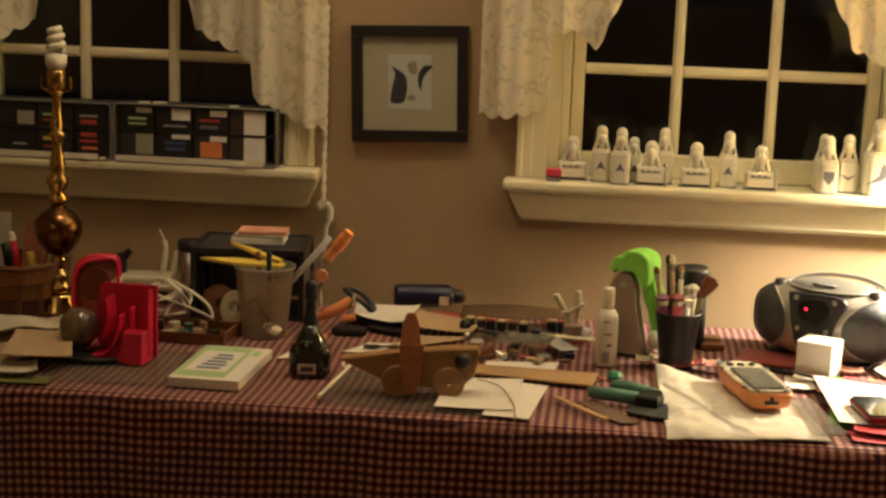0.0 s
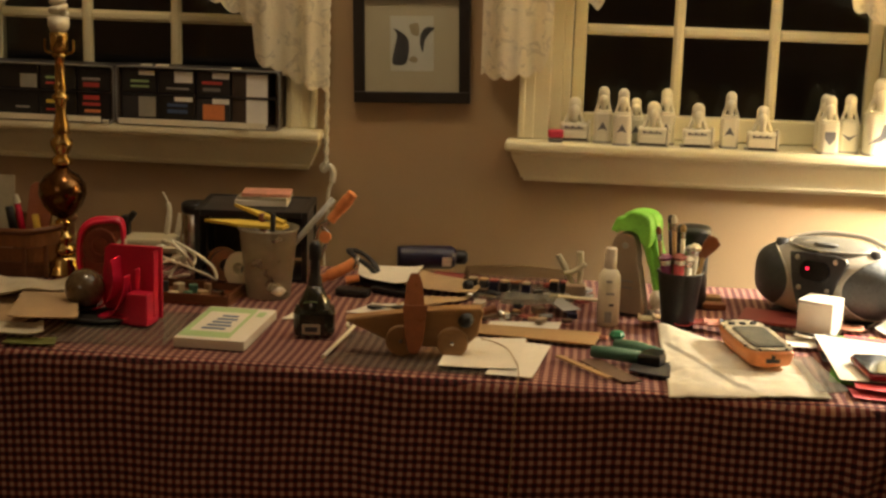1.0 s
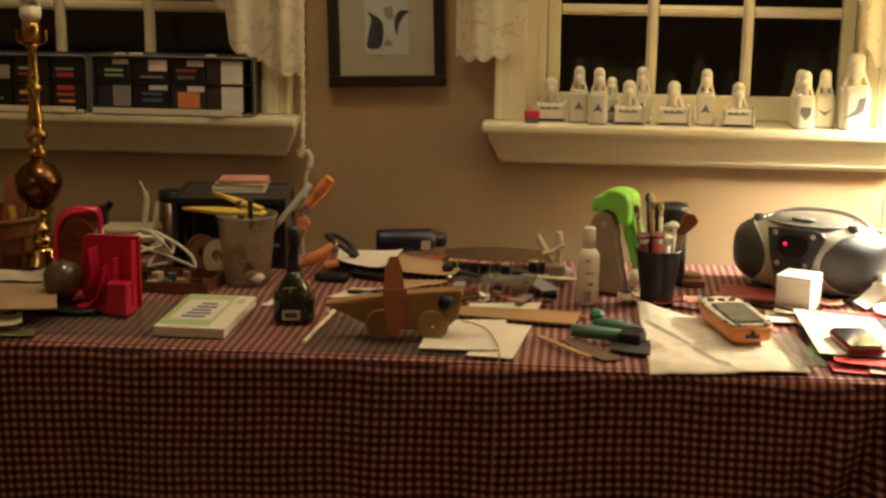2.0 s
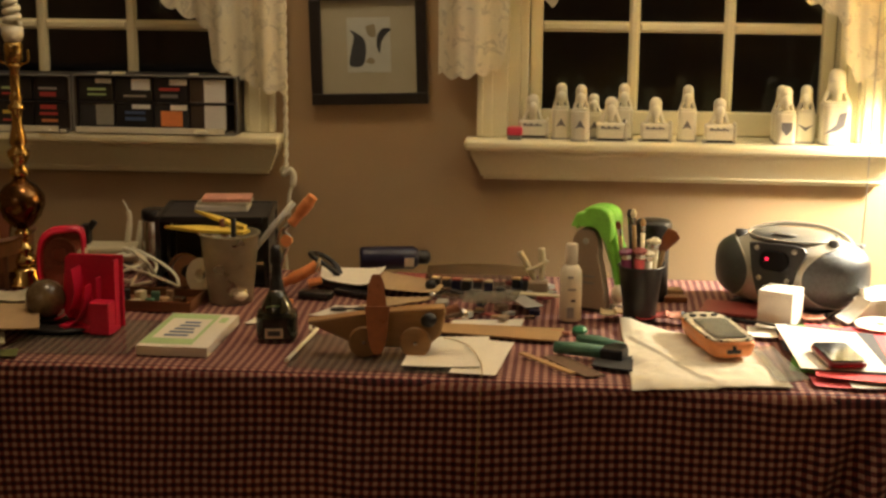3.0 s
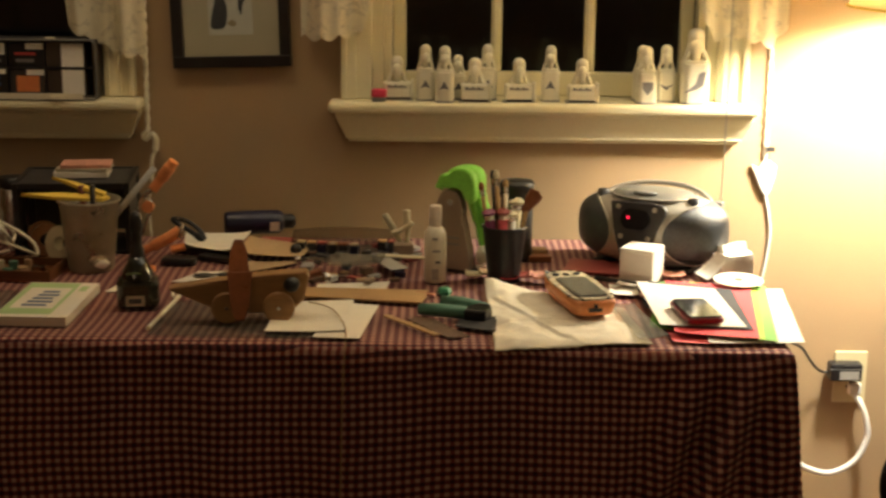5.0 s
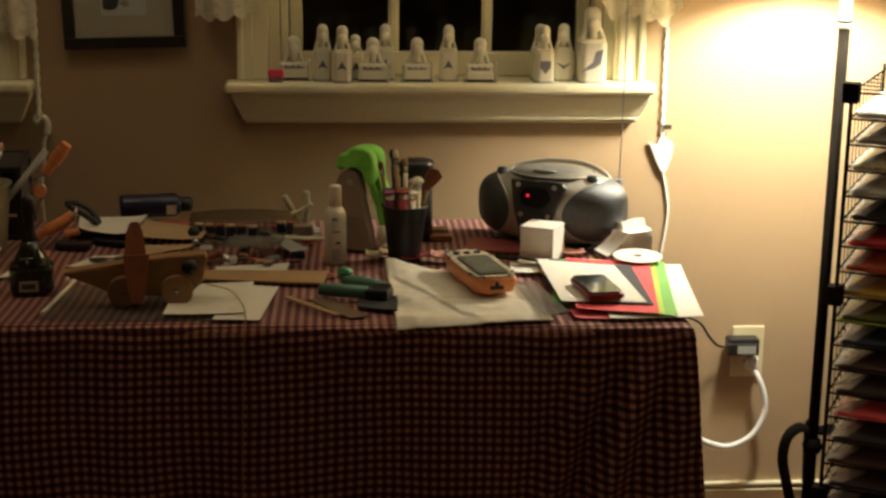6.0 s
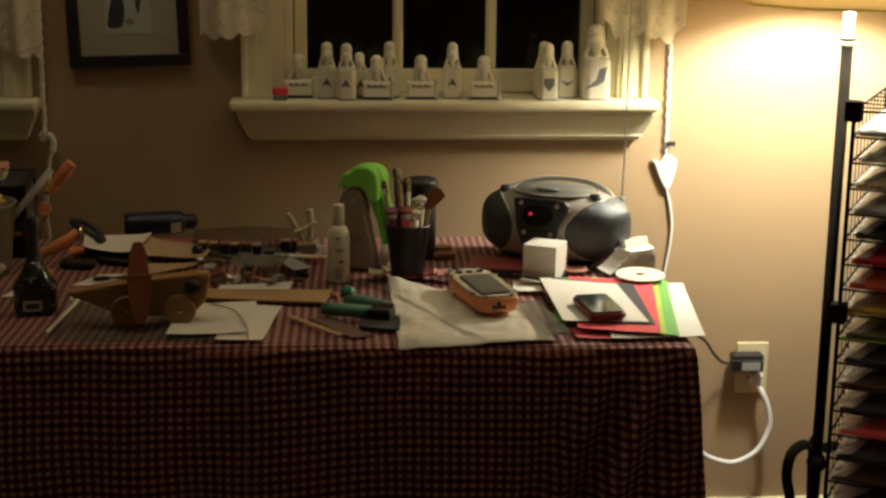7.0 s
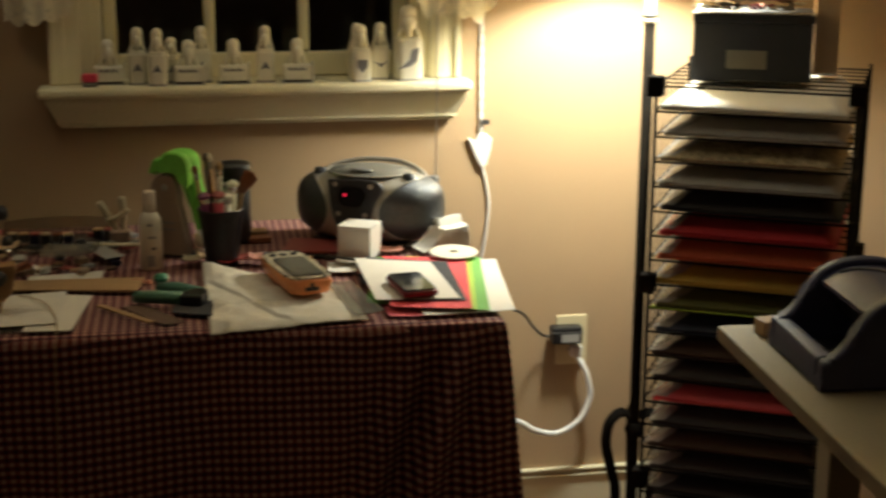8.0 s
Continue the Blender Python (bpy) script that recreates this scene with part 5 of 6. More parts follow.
for k, (mt, w, d, h, rz, lb) in enumerate(((white_paper, 0.098, 0.07, 0.010, 3, "stack of white cards"), (cream_paper, 0.094, 0.066, 0.006, -2, "stack of cream cards"), (pink_paper, 0.09, 0.062, 0.006, 4, "stack of pink printed cards"))):
    single("card_deck", prism(rounded(w, d, 0.003), 0, h, 0.0006), mt, pose(-0.572 + 0.004 * k, -0.315, cz + 0.0004, 0, 0, rz + 3), lb + " on the crate", "card stack", "cards on the crate")
    cz += h + 0.0006

# ---- plastic cup with tools ----
frosted = clear("frosted_plastic", (0.62, 0.56, 0.43), 0.28, 0.66)
cp = thing("plastic_cup", pose(-0.52, -0.50, T), "cloudy clear plastic cup full of tools", "cup")
part("wall", lathe([(0.0, 0.0), (0.037, 0.0), (0.039, 0.003), (0.051, 0.119), (0.054, 0.12), (0.054, 0.124), (0.0495, 0.124), (0.0375, 0.005), (0.0, 0.004)], 36), frosted, cp, smooth=True)
cpz = T + 0.0045
sc = thing("yellow_scissors", pose(-0.535, -0.50, cpz - 0.009), "yellow-handled scissors splayed over the cup rim", "scissors")
part("blade", moved(prism([(-0.006, 0), (0.006, 0), (0.004, 0.09), (0, 0.1), (-0.004, 0.09)], -0.001, 0.001), pose(0.0, 0, 0.12, 90, 180, 0)), steel, sc)
part("handle", moved(prism([(-0.098, 0.0), (-0.04, -0.013), (0.04, -0.012), (0.05, 0.004), (0.03, 0.014), (-0.04, 0.013)], -0.003, 0.003, 0.001), pose(0, 0, 0.131, 8, 3, 6)), yellow_paper, sc, "yellow handle")
part("handle", moved(prism([(-0.05, -0.004), (0.0, -0.012), (0.05, -0.008), (0.05, 0.006), (0.0, 0.008)], -0.003, 0.003, 0.001), pose(-0.005, 0.02, 0.147, 0, 14, -14)), yellow_paper, sc, "yellow handle")
stick("grey_stick", (-0.55, -0.51, cpz), (-0.412, -0.465, cpz + 0.168), 0.005, 0.006, pale_grey, "grey plastic stick leaning in the cup", "stick", "tools in the cup")
stick("black_tool", (-0.51, -0.51, cpz), (-0.505, -0.535, cpz + 0.15), 0.004, 0.005, black_plastic, "black plastic tool in the cup", "tool", "tools in the cup")
stick("brown_tool", (-0.525, -0.48, cpz), (-0.535, -0.49, cpz + 0.14), 0.005, 0.006, dark_wood, "brown wooden tool in the cup", "tool", "tools in the cup")
single("cotton_wad", lathe([(0, 0), (0.012, 0.002), (0.018, 0.011), (0.014, 0.02), (0, 0.024)], 16), white_paper, pose(-0.502, -0.52, cpz), "white cotton wad at the cup's bottom", "cotton", smooth=True)

# ---- card box ----
cx = thing("card_box", pose(-0.531, -0.752, T, 0, 0, -2) @ Matrix.Diagonal((1.0, 0.96, 0.60, 1)), "white flat card box with green and blue print", "box")
part("carton", box(-0.056, 0.056, -0.104, 0.104, 0, 0.026, 0.0015), white_paper, cx)
part("print_panel", box(-0.054, 0.028, -0.09, 0.098, 0.0262, 0.0266), label_green, cx, "pale green printed panel")
part("print_panel", box(-0.044, 0.022, -0.058, 0.066, 0.0267, 0.027), white_paper, cx)
for k in range(5):
    part("print_bar", box(-0.03 + 0.003 * k, 0.008 + 0.004 * (k % 2), -0.045 + 0.02 * k, -0.034 + 0.02 * k, 0.0271, 0.0274), label_blue, cx)
part("print_bar", box(0.034, 0.046, 0.05, 0.08, 0.0262, 0.0266), label_green, cx)
single("paper_scrap", leaf_sheet(((-0.462, -0.66), (-0.435, -0.65), (-0.43, -0.60), (-0.445, -0.59)), T, 0.0008, 0.002, 4), white_paper, I, "small white paper scrap", "paper")

# ---- dark bottle ----
ib = thing("dark_bottle", pose(-0.392, -0.738, T, 0, 0, 8), "squat dark bottle with a tall black nozzle", "bottle")
part("body", moved(prism(rounded(0.066, 0.05, 0.016), 0, 0.05, 0.010), I), ink_bottle_mat, ib, smooth=False)
part("shoulder", lathe([(0.026, 0.047), (0.024, 0.058), (0.017, 0.07), (0.012, 0.082), (0.0, 0.083)], 24), ink_bottle_mat, ib, smooth=True)
part("nozzle", lathe([(0.012, 0.08), (0.011, 0.095), (0.0085, 0.100), (0.008, 0.122), (0.0105, 0.126), (0.010, 0.146), (0.005, 0.154), (0, 0.154)], 20), black_plastic, ib, smooth=True)
part("label", box(-0.018, 0.010, -0.0258, -0.0251, 0.008, 0.024), cream_paper, ib, "small cream label")
part("print_bar", box(-0.014, 0.006, -0.0263, -0.0259, 0.012, 0.02), ink_grey, ib)
part("top_label", moved(lathe([(0, 0), (0.012, 0), (0.012, 0.0005), (0, 0.0005)], 18, 1, 0.5), pose(-0.004, -0.02, 0.057, -40)), label_green, ib)

# ---- orange-handled pliers ----
og = thing("orange_pliers", pose(-0.422, -0.415, T + 0.0) @ Matrix.Diagonal((1.08, 1, 1.1, 1)), "steel spring pliers with orange rubber grips", "pliers")
part("grip", tube(curve([(-0.004, 0, 0.112), (0.012, 0, 0.132), (0.028, -0.004, 0.152), (0.034, -0.005, 0.16)]), [0.0085] * 8 + [0.0105] * 8 + [0.009] * 8 + [0.006], 10), orange_rubber, og, smooth=True)
part("arm", tube(curve([(-0.004, 0, 0.114), (-0.016, 0, 0.10), (-0.006, -0.002, 0.088), (-0.016, -0.004, 0.06), (-0.026, -0.006, 0.035)]), 0.0035, 8), steel, og, smooth=True)
part("arm", tube(curve([(-0.004, 0, 0.114), (-0.022, 0, 0.102), (-0.028, 0, 0.08), (-0.024, -0.004, 0.05)]), 0.003, 8), steel, og, smooth=True)
part("pivot", moved(lathe([(0, -0.006), (0.010, -0.006), (0.010, 0.006), (0, 0.006)], 16), pose(-0.012, -0.002, 0.085, 90)), orange_rubber, og)
part("grip", tube(curve([(-0.022, -0.03, 0.016), (0.0, -0.03, 0.026), (0.026, -0.028, 0.04), (0.042, -0.024, 0.05)]), [0.007] * 8 + [0.0095] * 8 + [0.009] * 9, 10), orange_rubber, og, smooth=True)
part("ring", tube([(0.044 + 0.003 * math.cos(a * 0.6), -0.024 + 0.011 * math.sin(a * 0.6), 0.048 + 0.012 * math.cos(a * 0.6)) for a in range(11)], 0.0022, 6), steel, og)
part("grip_end", tube([(0.028, -0.03, 0.02), (0.05, -0.025, 0.024)], [0.007, 0.006], 8), orange_rubber, og)
part("jaw", tube(curve([(-0.024, -0.004, 0.05), (-0.03, -0.014, 0.03), (-0.03, -0.03, 0.008)]), [0.006] * 8 + [0.005] * 9, 8), dark_plastic, og)
single("orange_clip", tube([(0, 0, 0.006), (0.014, -0.006, 0.006)], 0.006, 8), orange_rubber, pose(-0.422, -0.515, T), "short orange rubber stub", "clip")
hp = thing("black_cable", pose(-0.378, -0.335, T), "coiled black cable heaped on the table", "cable")
part("lead", tube(curve([(0.03 * math.cos(k * 0.7) * (1 - 0.01 * k), 0.024 * math.sin(k * 0.7), 0.008 + 0.045 * abs(math.sin(k * 0.35))) for k in range(28)], 4), 0.0042, 6), black_plastic, hp, smooth=True)
single("black_case", prism(rounded(0.062, 0.032, 0.01), 0, 0.013, 0.004), black_plastic, pose(-0.375, -0.462, T, 0, 0, -8), "flat black plastic case on cloth", "case")
single("black_case", prism(rounded(0.10, 0.03, 0.01), 0, 0.010, 0.003), black_plastic, pose(-0.30, -0.44, T, 0, 0, -24), "long flat black case", "case")

# ---- papers and flashlight at the back ----
single("white_sheet", leaf_sheet(((-0.378, -0.395), (-0.290, -0.448), (-0.268, -0.300), (-0.390, -0.300)), T + 0.012, 0.001, 0.008), white_paper, I, "curled white paper sheet", "paper")
single("dark_binder", box(-0.06, 0.06, -0.045, 0.045, 0, 0.010, 0.002), black_plastic, pose(-0.325, -0.36, T, 0, 0, -20), "flat black binder under the white sheet", "binder")
single("tan_card", leaf_sheet(((-0.29, -0.42), (-0.16, -0.455), (-0.15, -0.36), (-0.27, -0.30)), T + 0.006, 0.0012, 0.006), kraft_paper, I, "tan card offcut lying flat", "card")
single("tan_card", leaf_sheet(((-0.30, -0.56), (-0.20, -0.50), (-0.16, -0.45), (-0.26, -0.46)), T, 0.0012, 0.004), kraft_paper, I, "brown card offcut lying flat", "card")
single("white_scrap", leaf_sheet(((-0.365, -0.60), (-0.29, -0.59), (-0.27, -0.52), (-0.33, -0.53)), T, 0.001, 0.003), white_paper, I, "white paper scrap under the toy", "paper")
sk = thing("sunglasses", pose(-0.30, -0.555, T, 0, 0, 8), "grey tinted spectacles folded on paper", "glasses")
for x in (-0.02, 0.02):
    part("lens", moved(lathe([(0, 0), (0.014, 0.001), (0.015, 0.003), (0, 0.004)], 18, 1, 0.7), pose(x, 0, 0.004)), dark_plastic, sk)
part("bridge", tube([(-0.007, 0, 0.006), (0.007, 0, 0.006)], 0.0015, 6), dark_plastic, sk)
part("arm", tube([(-0.034, 0, 0.005), (0.03, 0.016, 0.003)], 0.0015, 6), dark_plastic, sk)
ft = thing("flashlight", pose(-0.262, -0.22, T, 0, 0, 12), "navy blue cylinder lying with a white label", "flashlight")
part("barrel", moved(lathe([(0, -0.066), (0.02, -0.066), (0.0225, -0.06), (0.0225, 0.036), (0.019, 0.042), (0.017, 0.046), (0, 0.046)], 24), pose(0, 0, 0.0228, 0, 90, 0)), navy, ft, smooth=True)
part("nozzle", moved(lathe([(0.013, 0.0462), (0.014, 0.05), (0.014, 0.064), (0.008, 0.07), (0, 0.07)], 20), pose(0, 0, 0.0228, 0, 90, 0)), black_plastic, ft, smooth=True)
part("label", moved(box(0.018, 0.036, -0.0232, -0.0226, -0.009, 0.010), pose(0, 0, 0.0228, 14)), white_paper, ft, "white square label")
single("red_patterned_cloth", leaf_sheet(((-0.26, -0.33), (-0.17, -0.345), (-0.16, -0.265), (-0.25, -0.255)), T, 0.001, 0.001), maroon_cover, I, "maroon cloth scrap by the flashlight", "cloth")

# ---- wooden toy plane ----
tp = thing("toy_plane", pose(-0.221, -0.812, T + 0.0025, 0, 0, 3), "wooden toy plane with dark wing and round wheels", "toy plane")
fus = [(-0.107, 0.053), (-0.105, 0.048), (-0.085, 0.040), (-0.045, 0.022), (0.02, 0.013), (0.078, 0.017), (0.096, 0.034), (0.104, 0.070), (0.100, 0.078), (0.05, 0.075), (-0.02, 0.066)]
part("fuselage", moved(stand(prism(fus, -0.014, 0.014, 0.003)), I), toy_wood, tp)
for x in (-0.02, 0.058):
    for y in (-0.024, 0.016):
        wh = part("wheel", moved(lathe([(0, 0), (0.008, 0.0), (0.009, 0.0012), (0.019, 0.0012), (0.021, 0.0), (0.024, 0.002), (0.024, 0.006), (0.022, 0.008), (0, 0.008)], 28), pose(x, y + 0.008, 0.024, 90)), toy_wood, tp)
        part("axle_pin", moved(lathe([(0, -0.002), (0.003, -0.0015), (0.003, -0.0002), (0, -0.0002)], 10), pose(x, y, 0.024, 270)), steel, wh)


def wing(length):
    pts = [((0.0165 - 0.006 * k / 10) * min(1.0, 2.4 * (1 - k / 10) + 0.35) ** 0.6, length * k / 10) for k in range(11)]
    return [(-w, z) for w, z in pts] + [(w, z) for w, z in pts[::-1]]


part("wing", moved(stand(prism(wing(0.055), -0.0055, 0.0055, 0.0015)), pose(-0.004, 0.016, 0.066, -28, 0, 4)), dark_wood, tp, "dark red-brown wing")
part("wing", moved(stand(prism([(1.15 * a, c) for a, c in wing(0.074)], -0.0055, 0.0055, 0.0015)), pose(0.0, -0.018, 0.079, 158, 0, 3)), dark_wood, tp, "dark red-brown wing")
part("canopy_knob", moved(lathe([(0, -0.012), (0.007, -0.01), (0.0125, -0.002), (0.0125, 0.002), (0.006, 0.006), (0, 0.006)], 18), pose(0.078, -0.02, 0.06, -70, 0, 20)), black_plastic, tp, "black round knob", smooth=True)
part("nose_peg", tube([(0.1, 0.004, 0.066), (0.122, 0.01, 0.072)], [0.006, 0.008], 10), dark_wood, tp)
part("bow", moved(lathe([(0, 0), (0.008, 0.001), (0.010, 0.006), (0.005, 0.011), (0, 0.012)], 14), pose(0.126, 0.004, 0.062, 0, 70, 0)), steel, tp, smooth=True)
single("glass_mat", leaf_sheet(((-0.350, -0.893), (-0.063, -0.906), (-0.070, -0.712), (-0.336, -0.708)), T, 0.0018, 0.0, wob=0.0002), glass_sheet, I, "grey glass cutting mat at the table edge", "mat")
sw = thing("white_straw", pose(0, 0, T), "thin white plastic straw with a hooked end", "straw")
part("straw", tube(curve([(-0.352, -0.875, 0.006), (-0.336, -0.72, 0.008), (-0.333, -0.69, 0.012)]), 0.0032, 8), white_plastic, sw)
part("hook", tube([(-0.337 + 0.008 * math.cos(a * 0.6), -0.70 + 0.02 * math.sin(a * 0.6), 0.012) for a in range(9)], 0.0022, 6), white_plastic, sw)

# ---- papers in the middle ----
single("white_sheet", leaf_sheet(((-0.105, -0.908), (-0.036, -0.914), (-0.014, -0.734), (-0.085, -0.72)), T + 0.0022, 0.0008, 0.001), white_paper, I, "white paper sheet at the table edge", "paper")
single("white_sheet", leaf_sheet(((-0.177, -0.890), (-0.060, -0.884), (-0.054, -0.714), (-0.170, -0.728)), T + 0.0052, 0.0008, 0.001), white_paper, I, "white paper sheet lying over another", "paper")
single("white_sheet", leaf_sheet(((-0.13, -0.665), (-0.008, -0.66), (-0.002, -0.580), (-0.12, -0.60)), T, 0.0008, 0.001), white_paper, I, "white paper sheet under the wooden strip", "paper")
gt = thing("gold_thread", pose(0, 0, 0), "thin gold thread hanging over the table edge", "thread")
part("thread", tube(curve([(-0.125, -0.735, T + 0.009), (-0.106, -0.75, T + 0.010), (-0.082, -0.787, T + 0.011), (-0.062, -0.86, T + 0.010), (-0.056, -0.91, T + 0.008), (-0.056, -0.938, T - 0.006), (-0.058, -0.951, T - 0.05), (-0.062, -0.956, T - 0.2), (-0.064, -0.962, T - 0.45)]), 0.0009, 5), gold_thread, gt)
single("wooden_strip", prism([(-0.148, -0.690), (0.054, -0.724), (0.064, -0.648), (-0.148, -0.636)], 0, 0.004, 0.001), strip_wood, pose(0, 0, T + 0.0035), "flat tan wooden strip", "wood strip")
single("craft_stick", box(-0.064, 0.064, -0.0055, 0.0055, 0, 0.003, 0.001), strip_wood, pose(0.038, -0.846, T + 0.0044, 0, 0, -52), "pale wooden craft stick", "stick")
single("dark_card", leaf_sheet(((0.03, -0.80), (0.095, -0.90), (0.125, -0.89), (0.06, -0.785)), T, 0.0012, 0.001), brown_paper, I, "dark brown card strip on the cloth", "card")

# ---- stamp set and small clutter ----
single("clear_stamp_case", leaf_sheet(((-0.19, -0.45), (0.015, -0.43), (0.02, -0.31), (-0.185, -0.33)), T, 0.003, 0.0, wob=0.0003), clear_sheet, I, "clear plastic stamp case lying open", "case")
for k in range(8):
    x, y = -0.168 + 0.0195 * k + (0.03 if k > 5 else 0), -0.378 - 0.004 * k + (0.035 if k > 5 else 0)
    st = thing("rubber_stamp", pose(x, y, T + 0.0042, 0, 0, -12 + 3 * (k % 3)), "small dark block stamp with a tan top", "stamp", "row of block stamps")
    part("block", box(-0.0075, 0.0075, -0.008, 0.008, 0, 0.017, 0.0012), (black_plastic, dark_plastic, navy)[k % 3], st)
    part("cap", box(-0.0075, 0.0075, -0.008, 0.008, 0.0172, 0.0205, 0.001), (ink_tan, strip_wood, maroon_cover, ink_tan, dark_wood)[k % 5], st, "tan cap")
lid = bmesh.new()
rows = [[lid.verts.new((-0.19 + 0.20 * i / 16, -0.345 + 0.065 * j / 6, T + 0.016 + 0.012 * math.sin(math.pi * j / 6 * 0.6) - 0.006 * (2 * i / 16 - 1) ** 2)) for j in range(7)] for i in range(17)]
lid_faces = [lid.faces.new((rows[i][j], rows[i + 1][j], rows[i + 1][j + 1], rows[i][j + 1])) for i in range(16) for j in range(6)]
for v in bmesh.ops.extrude_face_region(lid, geom=lid_faces)["geom"]:
    if isinstance(v, bmesh.types.BMVert):
        v.co.z += 0.0012
lc = thing("case_lid", I, "arched tan clear plastic lid of the stamp case", "lid")
part("arch", lid, clear("tan_clear", (0.36, 0.27, 0.17), 0.15, 0.88), lc, smooth=True)
for x in (-0.183, 0.003):
    part("side_leg", box(x - 0.002, x + 0.002, -0.335, -0.29, T, T + 0.0155, 0.0005), taupe, lc)
single("black_ball", lathe([(0, 0), (0.008, 0.003), (0.011, 0.011), (0.008, 0.019), (0, 0.022)], 16), black_plastic, pose(-0.175, -0.405, T + 0.0042), "black round bead beside stamps", "bead", smooth=True)
single("steel_bead", lathe([(0, 0), (0.006, 0.002), (0.008, 0.008), (0.006, 0.014), (0, 0.016)], 14), steel, pose(-0.168, -0.455, T), "shiny steel bead on the cloth", "bead", smooth=True)
rnd = random.Random(21)
for k in range(44):
    x, y = -0.16 + 0.20 * rnd.random(), -0.60 + 0.27 * rnd.random()
    w, dd, h = 0.010 + 0.025 * rnd.random(), 0.008 + 0.012 * rnd.random(), 0.002 + 0.009 * rnd.random()
    mt = (dark_plastic, taupe, kraft_paper, grey_plastic, maroon_cover, navy, brown_paper, pale_grey, steel, navy_paper, black_plastic)[k % 11]
    single("craft_scrap", prism(rounded(w, dd, 0.003), 0, h, 0.0008), mt, pose(x, y, T + 0.0045, 0, 0, 180 * rnd.random()), "small craft scrap lying among clutter", "scrap", "craft scraps")
single("cellophane_packet", leaf_sheet(((-0.11, -0.56), (-0.02, -0.55), (-0.01, -0.47), (-0.10, -0.475)), T + 0.015, 0.001, 0.006, wob=0.004), clear_sheet, I, "crumpled clear cellophane packet", "packet")
single("grey_card", leaf_sheet(((0.0, -0.56), (0.03, -0.545), (-0.005, -0.47), (-0.035, -0.48)), T + 0.014, 0.0015, 0.001), pale_grey, I, "pale grey card tag", "card")
single("cream_ruler", box(-0.05, 0.05, -0.008, 0.008, 0, 0.003, 0.0008), cream_plastic, pose(0.022, -0.465, T + 0.016, 0, 0, -10), "cream plastic ruler piece", "ruler")
sn = thing("plastic_sprue", pose(0.012, -0.385, T) @ Matrix.Diagonal((1, 1, 0.80, 1)), "pale yellow plastic sprue with two prongs", "sprue")
part("prong", tube(curve([(0.0, 0, 0.03), (-0.014, 0, 0.065), (-0.028, 0, 0.095)]), [0.005] * 8 + [0.006] * 9, 8), cream_plastic, sn, smooth=True)
part("prong", tube(curve([(0.012, 0, 0.03), (0.013, 0, 0.07), (0.011, 0, 0.105)]), [0.005] * 8 + [0.0065] * 9, 8), cream_plastic, sn, smooth=True)
part("web", tube(curve([(-0.016, -0.004, 0.055), (0.0, -0.004, 0.06), (0.022, -0.004, 0.078)]), 0.005, 8), cream_plastic, sn, smooth=True)
part("foot", box(-0.012, 0.024, -0.02, 0.012, 0.0, 0.032, 0.004), taupe, sn)

# ---- lotion bottle ----
lo = thing("lotion_bottle", pose(0.075, -0.568, T, 0, 0, 5) @ Matrix.Scale(0.95, 4), "white plastic lotion bottle with a pale cap", "bottle")
part("body", lathe([(0, 0), (0.0175, 0.0), (0.0195, 0.003), (0.0195, 0.078), (0.0185, 0.09), (0.014, 0.099), (0.010, 0.102), (0, 0.102)], 28), white_plastic, lo, smooth=True)
part("cap", lathe([(0, 0.1022), (0.0105, 0.1022), (0.0108, 0.118), (0.0104, 0.137), (0.0095, 0.139), (0, 0.139)], 24), M("cap_white", (0.74, 0.66, 0.54), 0.4), lo, "pale cream cap", smooth=True)
for z, a, w in ((0.082, -8, 0.010), (0.06, 0, 0.014), (0.04, 8, 0.008)):
    part("print_bar", moved(box(-w / 2, w / 2, -0.0202, -0.0196, z - 0.002, z + 0.002), pose(0, 0, 0, 0, 0, a)), pale_grey if z != 0.04 else ink_grey, lo)
part("print_block", moved(box(-0.006, 0.006, -0.0203, -0.0194, 0.008, 0.028), pose(0, 0, 0, 0, 0, -6)), pale_grey, lo)

# ---- green and taupe tool standing on end ----
gx = thing("green_craft_tool", pose(0.111, -0.485, T, 0, 0, -24) @ Matrix.Diagonal((0.96, 0.94, 0.955, 1)), "taupe upright craft tool with a lime green shell", "craft tool")
face = [(-0.036, 0.0), (-0.038, 0.05), (-0.036, 0.10), (-0.030, 0.135), (-0.014, 0.15), (0.006, 0.147), (0.016, 0.128), (0.019, 0.095), (0.027, 0.055), (0.034, 0.02), (0.034, 0.0)]
fo = [(p.x, p.y) for p in curve([(*q, 0) for q in face], 4)]
part("sole_plate", moved(stand(prism(fo, -0.016, 0.008, 0.004)), I), taupe, gx)
shell = [(-0.026, 0.150), (-0.034, 0.157), (-0.020, 0.182), (0.004, 0.190), (0.028, 0.187), (0.040, 0.172), (0.041, 0.140), (0.054, 0.09), (0.062, 0.05), (0.056, 0.022), (0.044, 0.03), (0.040, 0.05), (0.030, 0.10), (0.022, 0.134), (0.0, 0.152)]
shell = [(p.x, p.y) for p in curve([(*c, 0) for c in shell] + [(*shell[0], 0)], 3)[:-1]]
part("shell", moved(stand(prism(shell, 0.0085, 0.045, 0.004)), I), green_plastic, gx, "lime green plastic shell")
hood = [(-0.035, 0.152), (-0.026, 0.176), (-0.012, 0.180), (0.002, 0.191), (0.026, 0.189), (0.039, 0.174), (0.040, 0.138), (0.030, 0.128), (0.012, 0.151), (-0.014, 0.154)]
hood = [(p.x, p.y) for p in curve([(*c, 0) for c in hood] + [(*hood[0], 0)], 4)[:-1]]
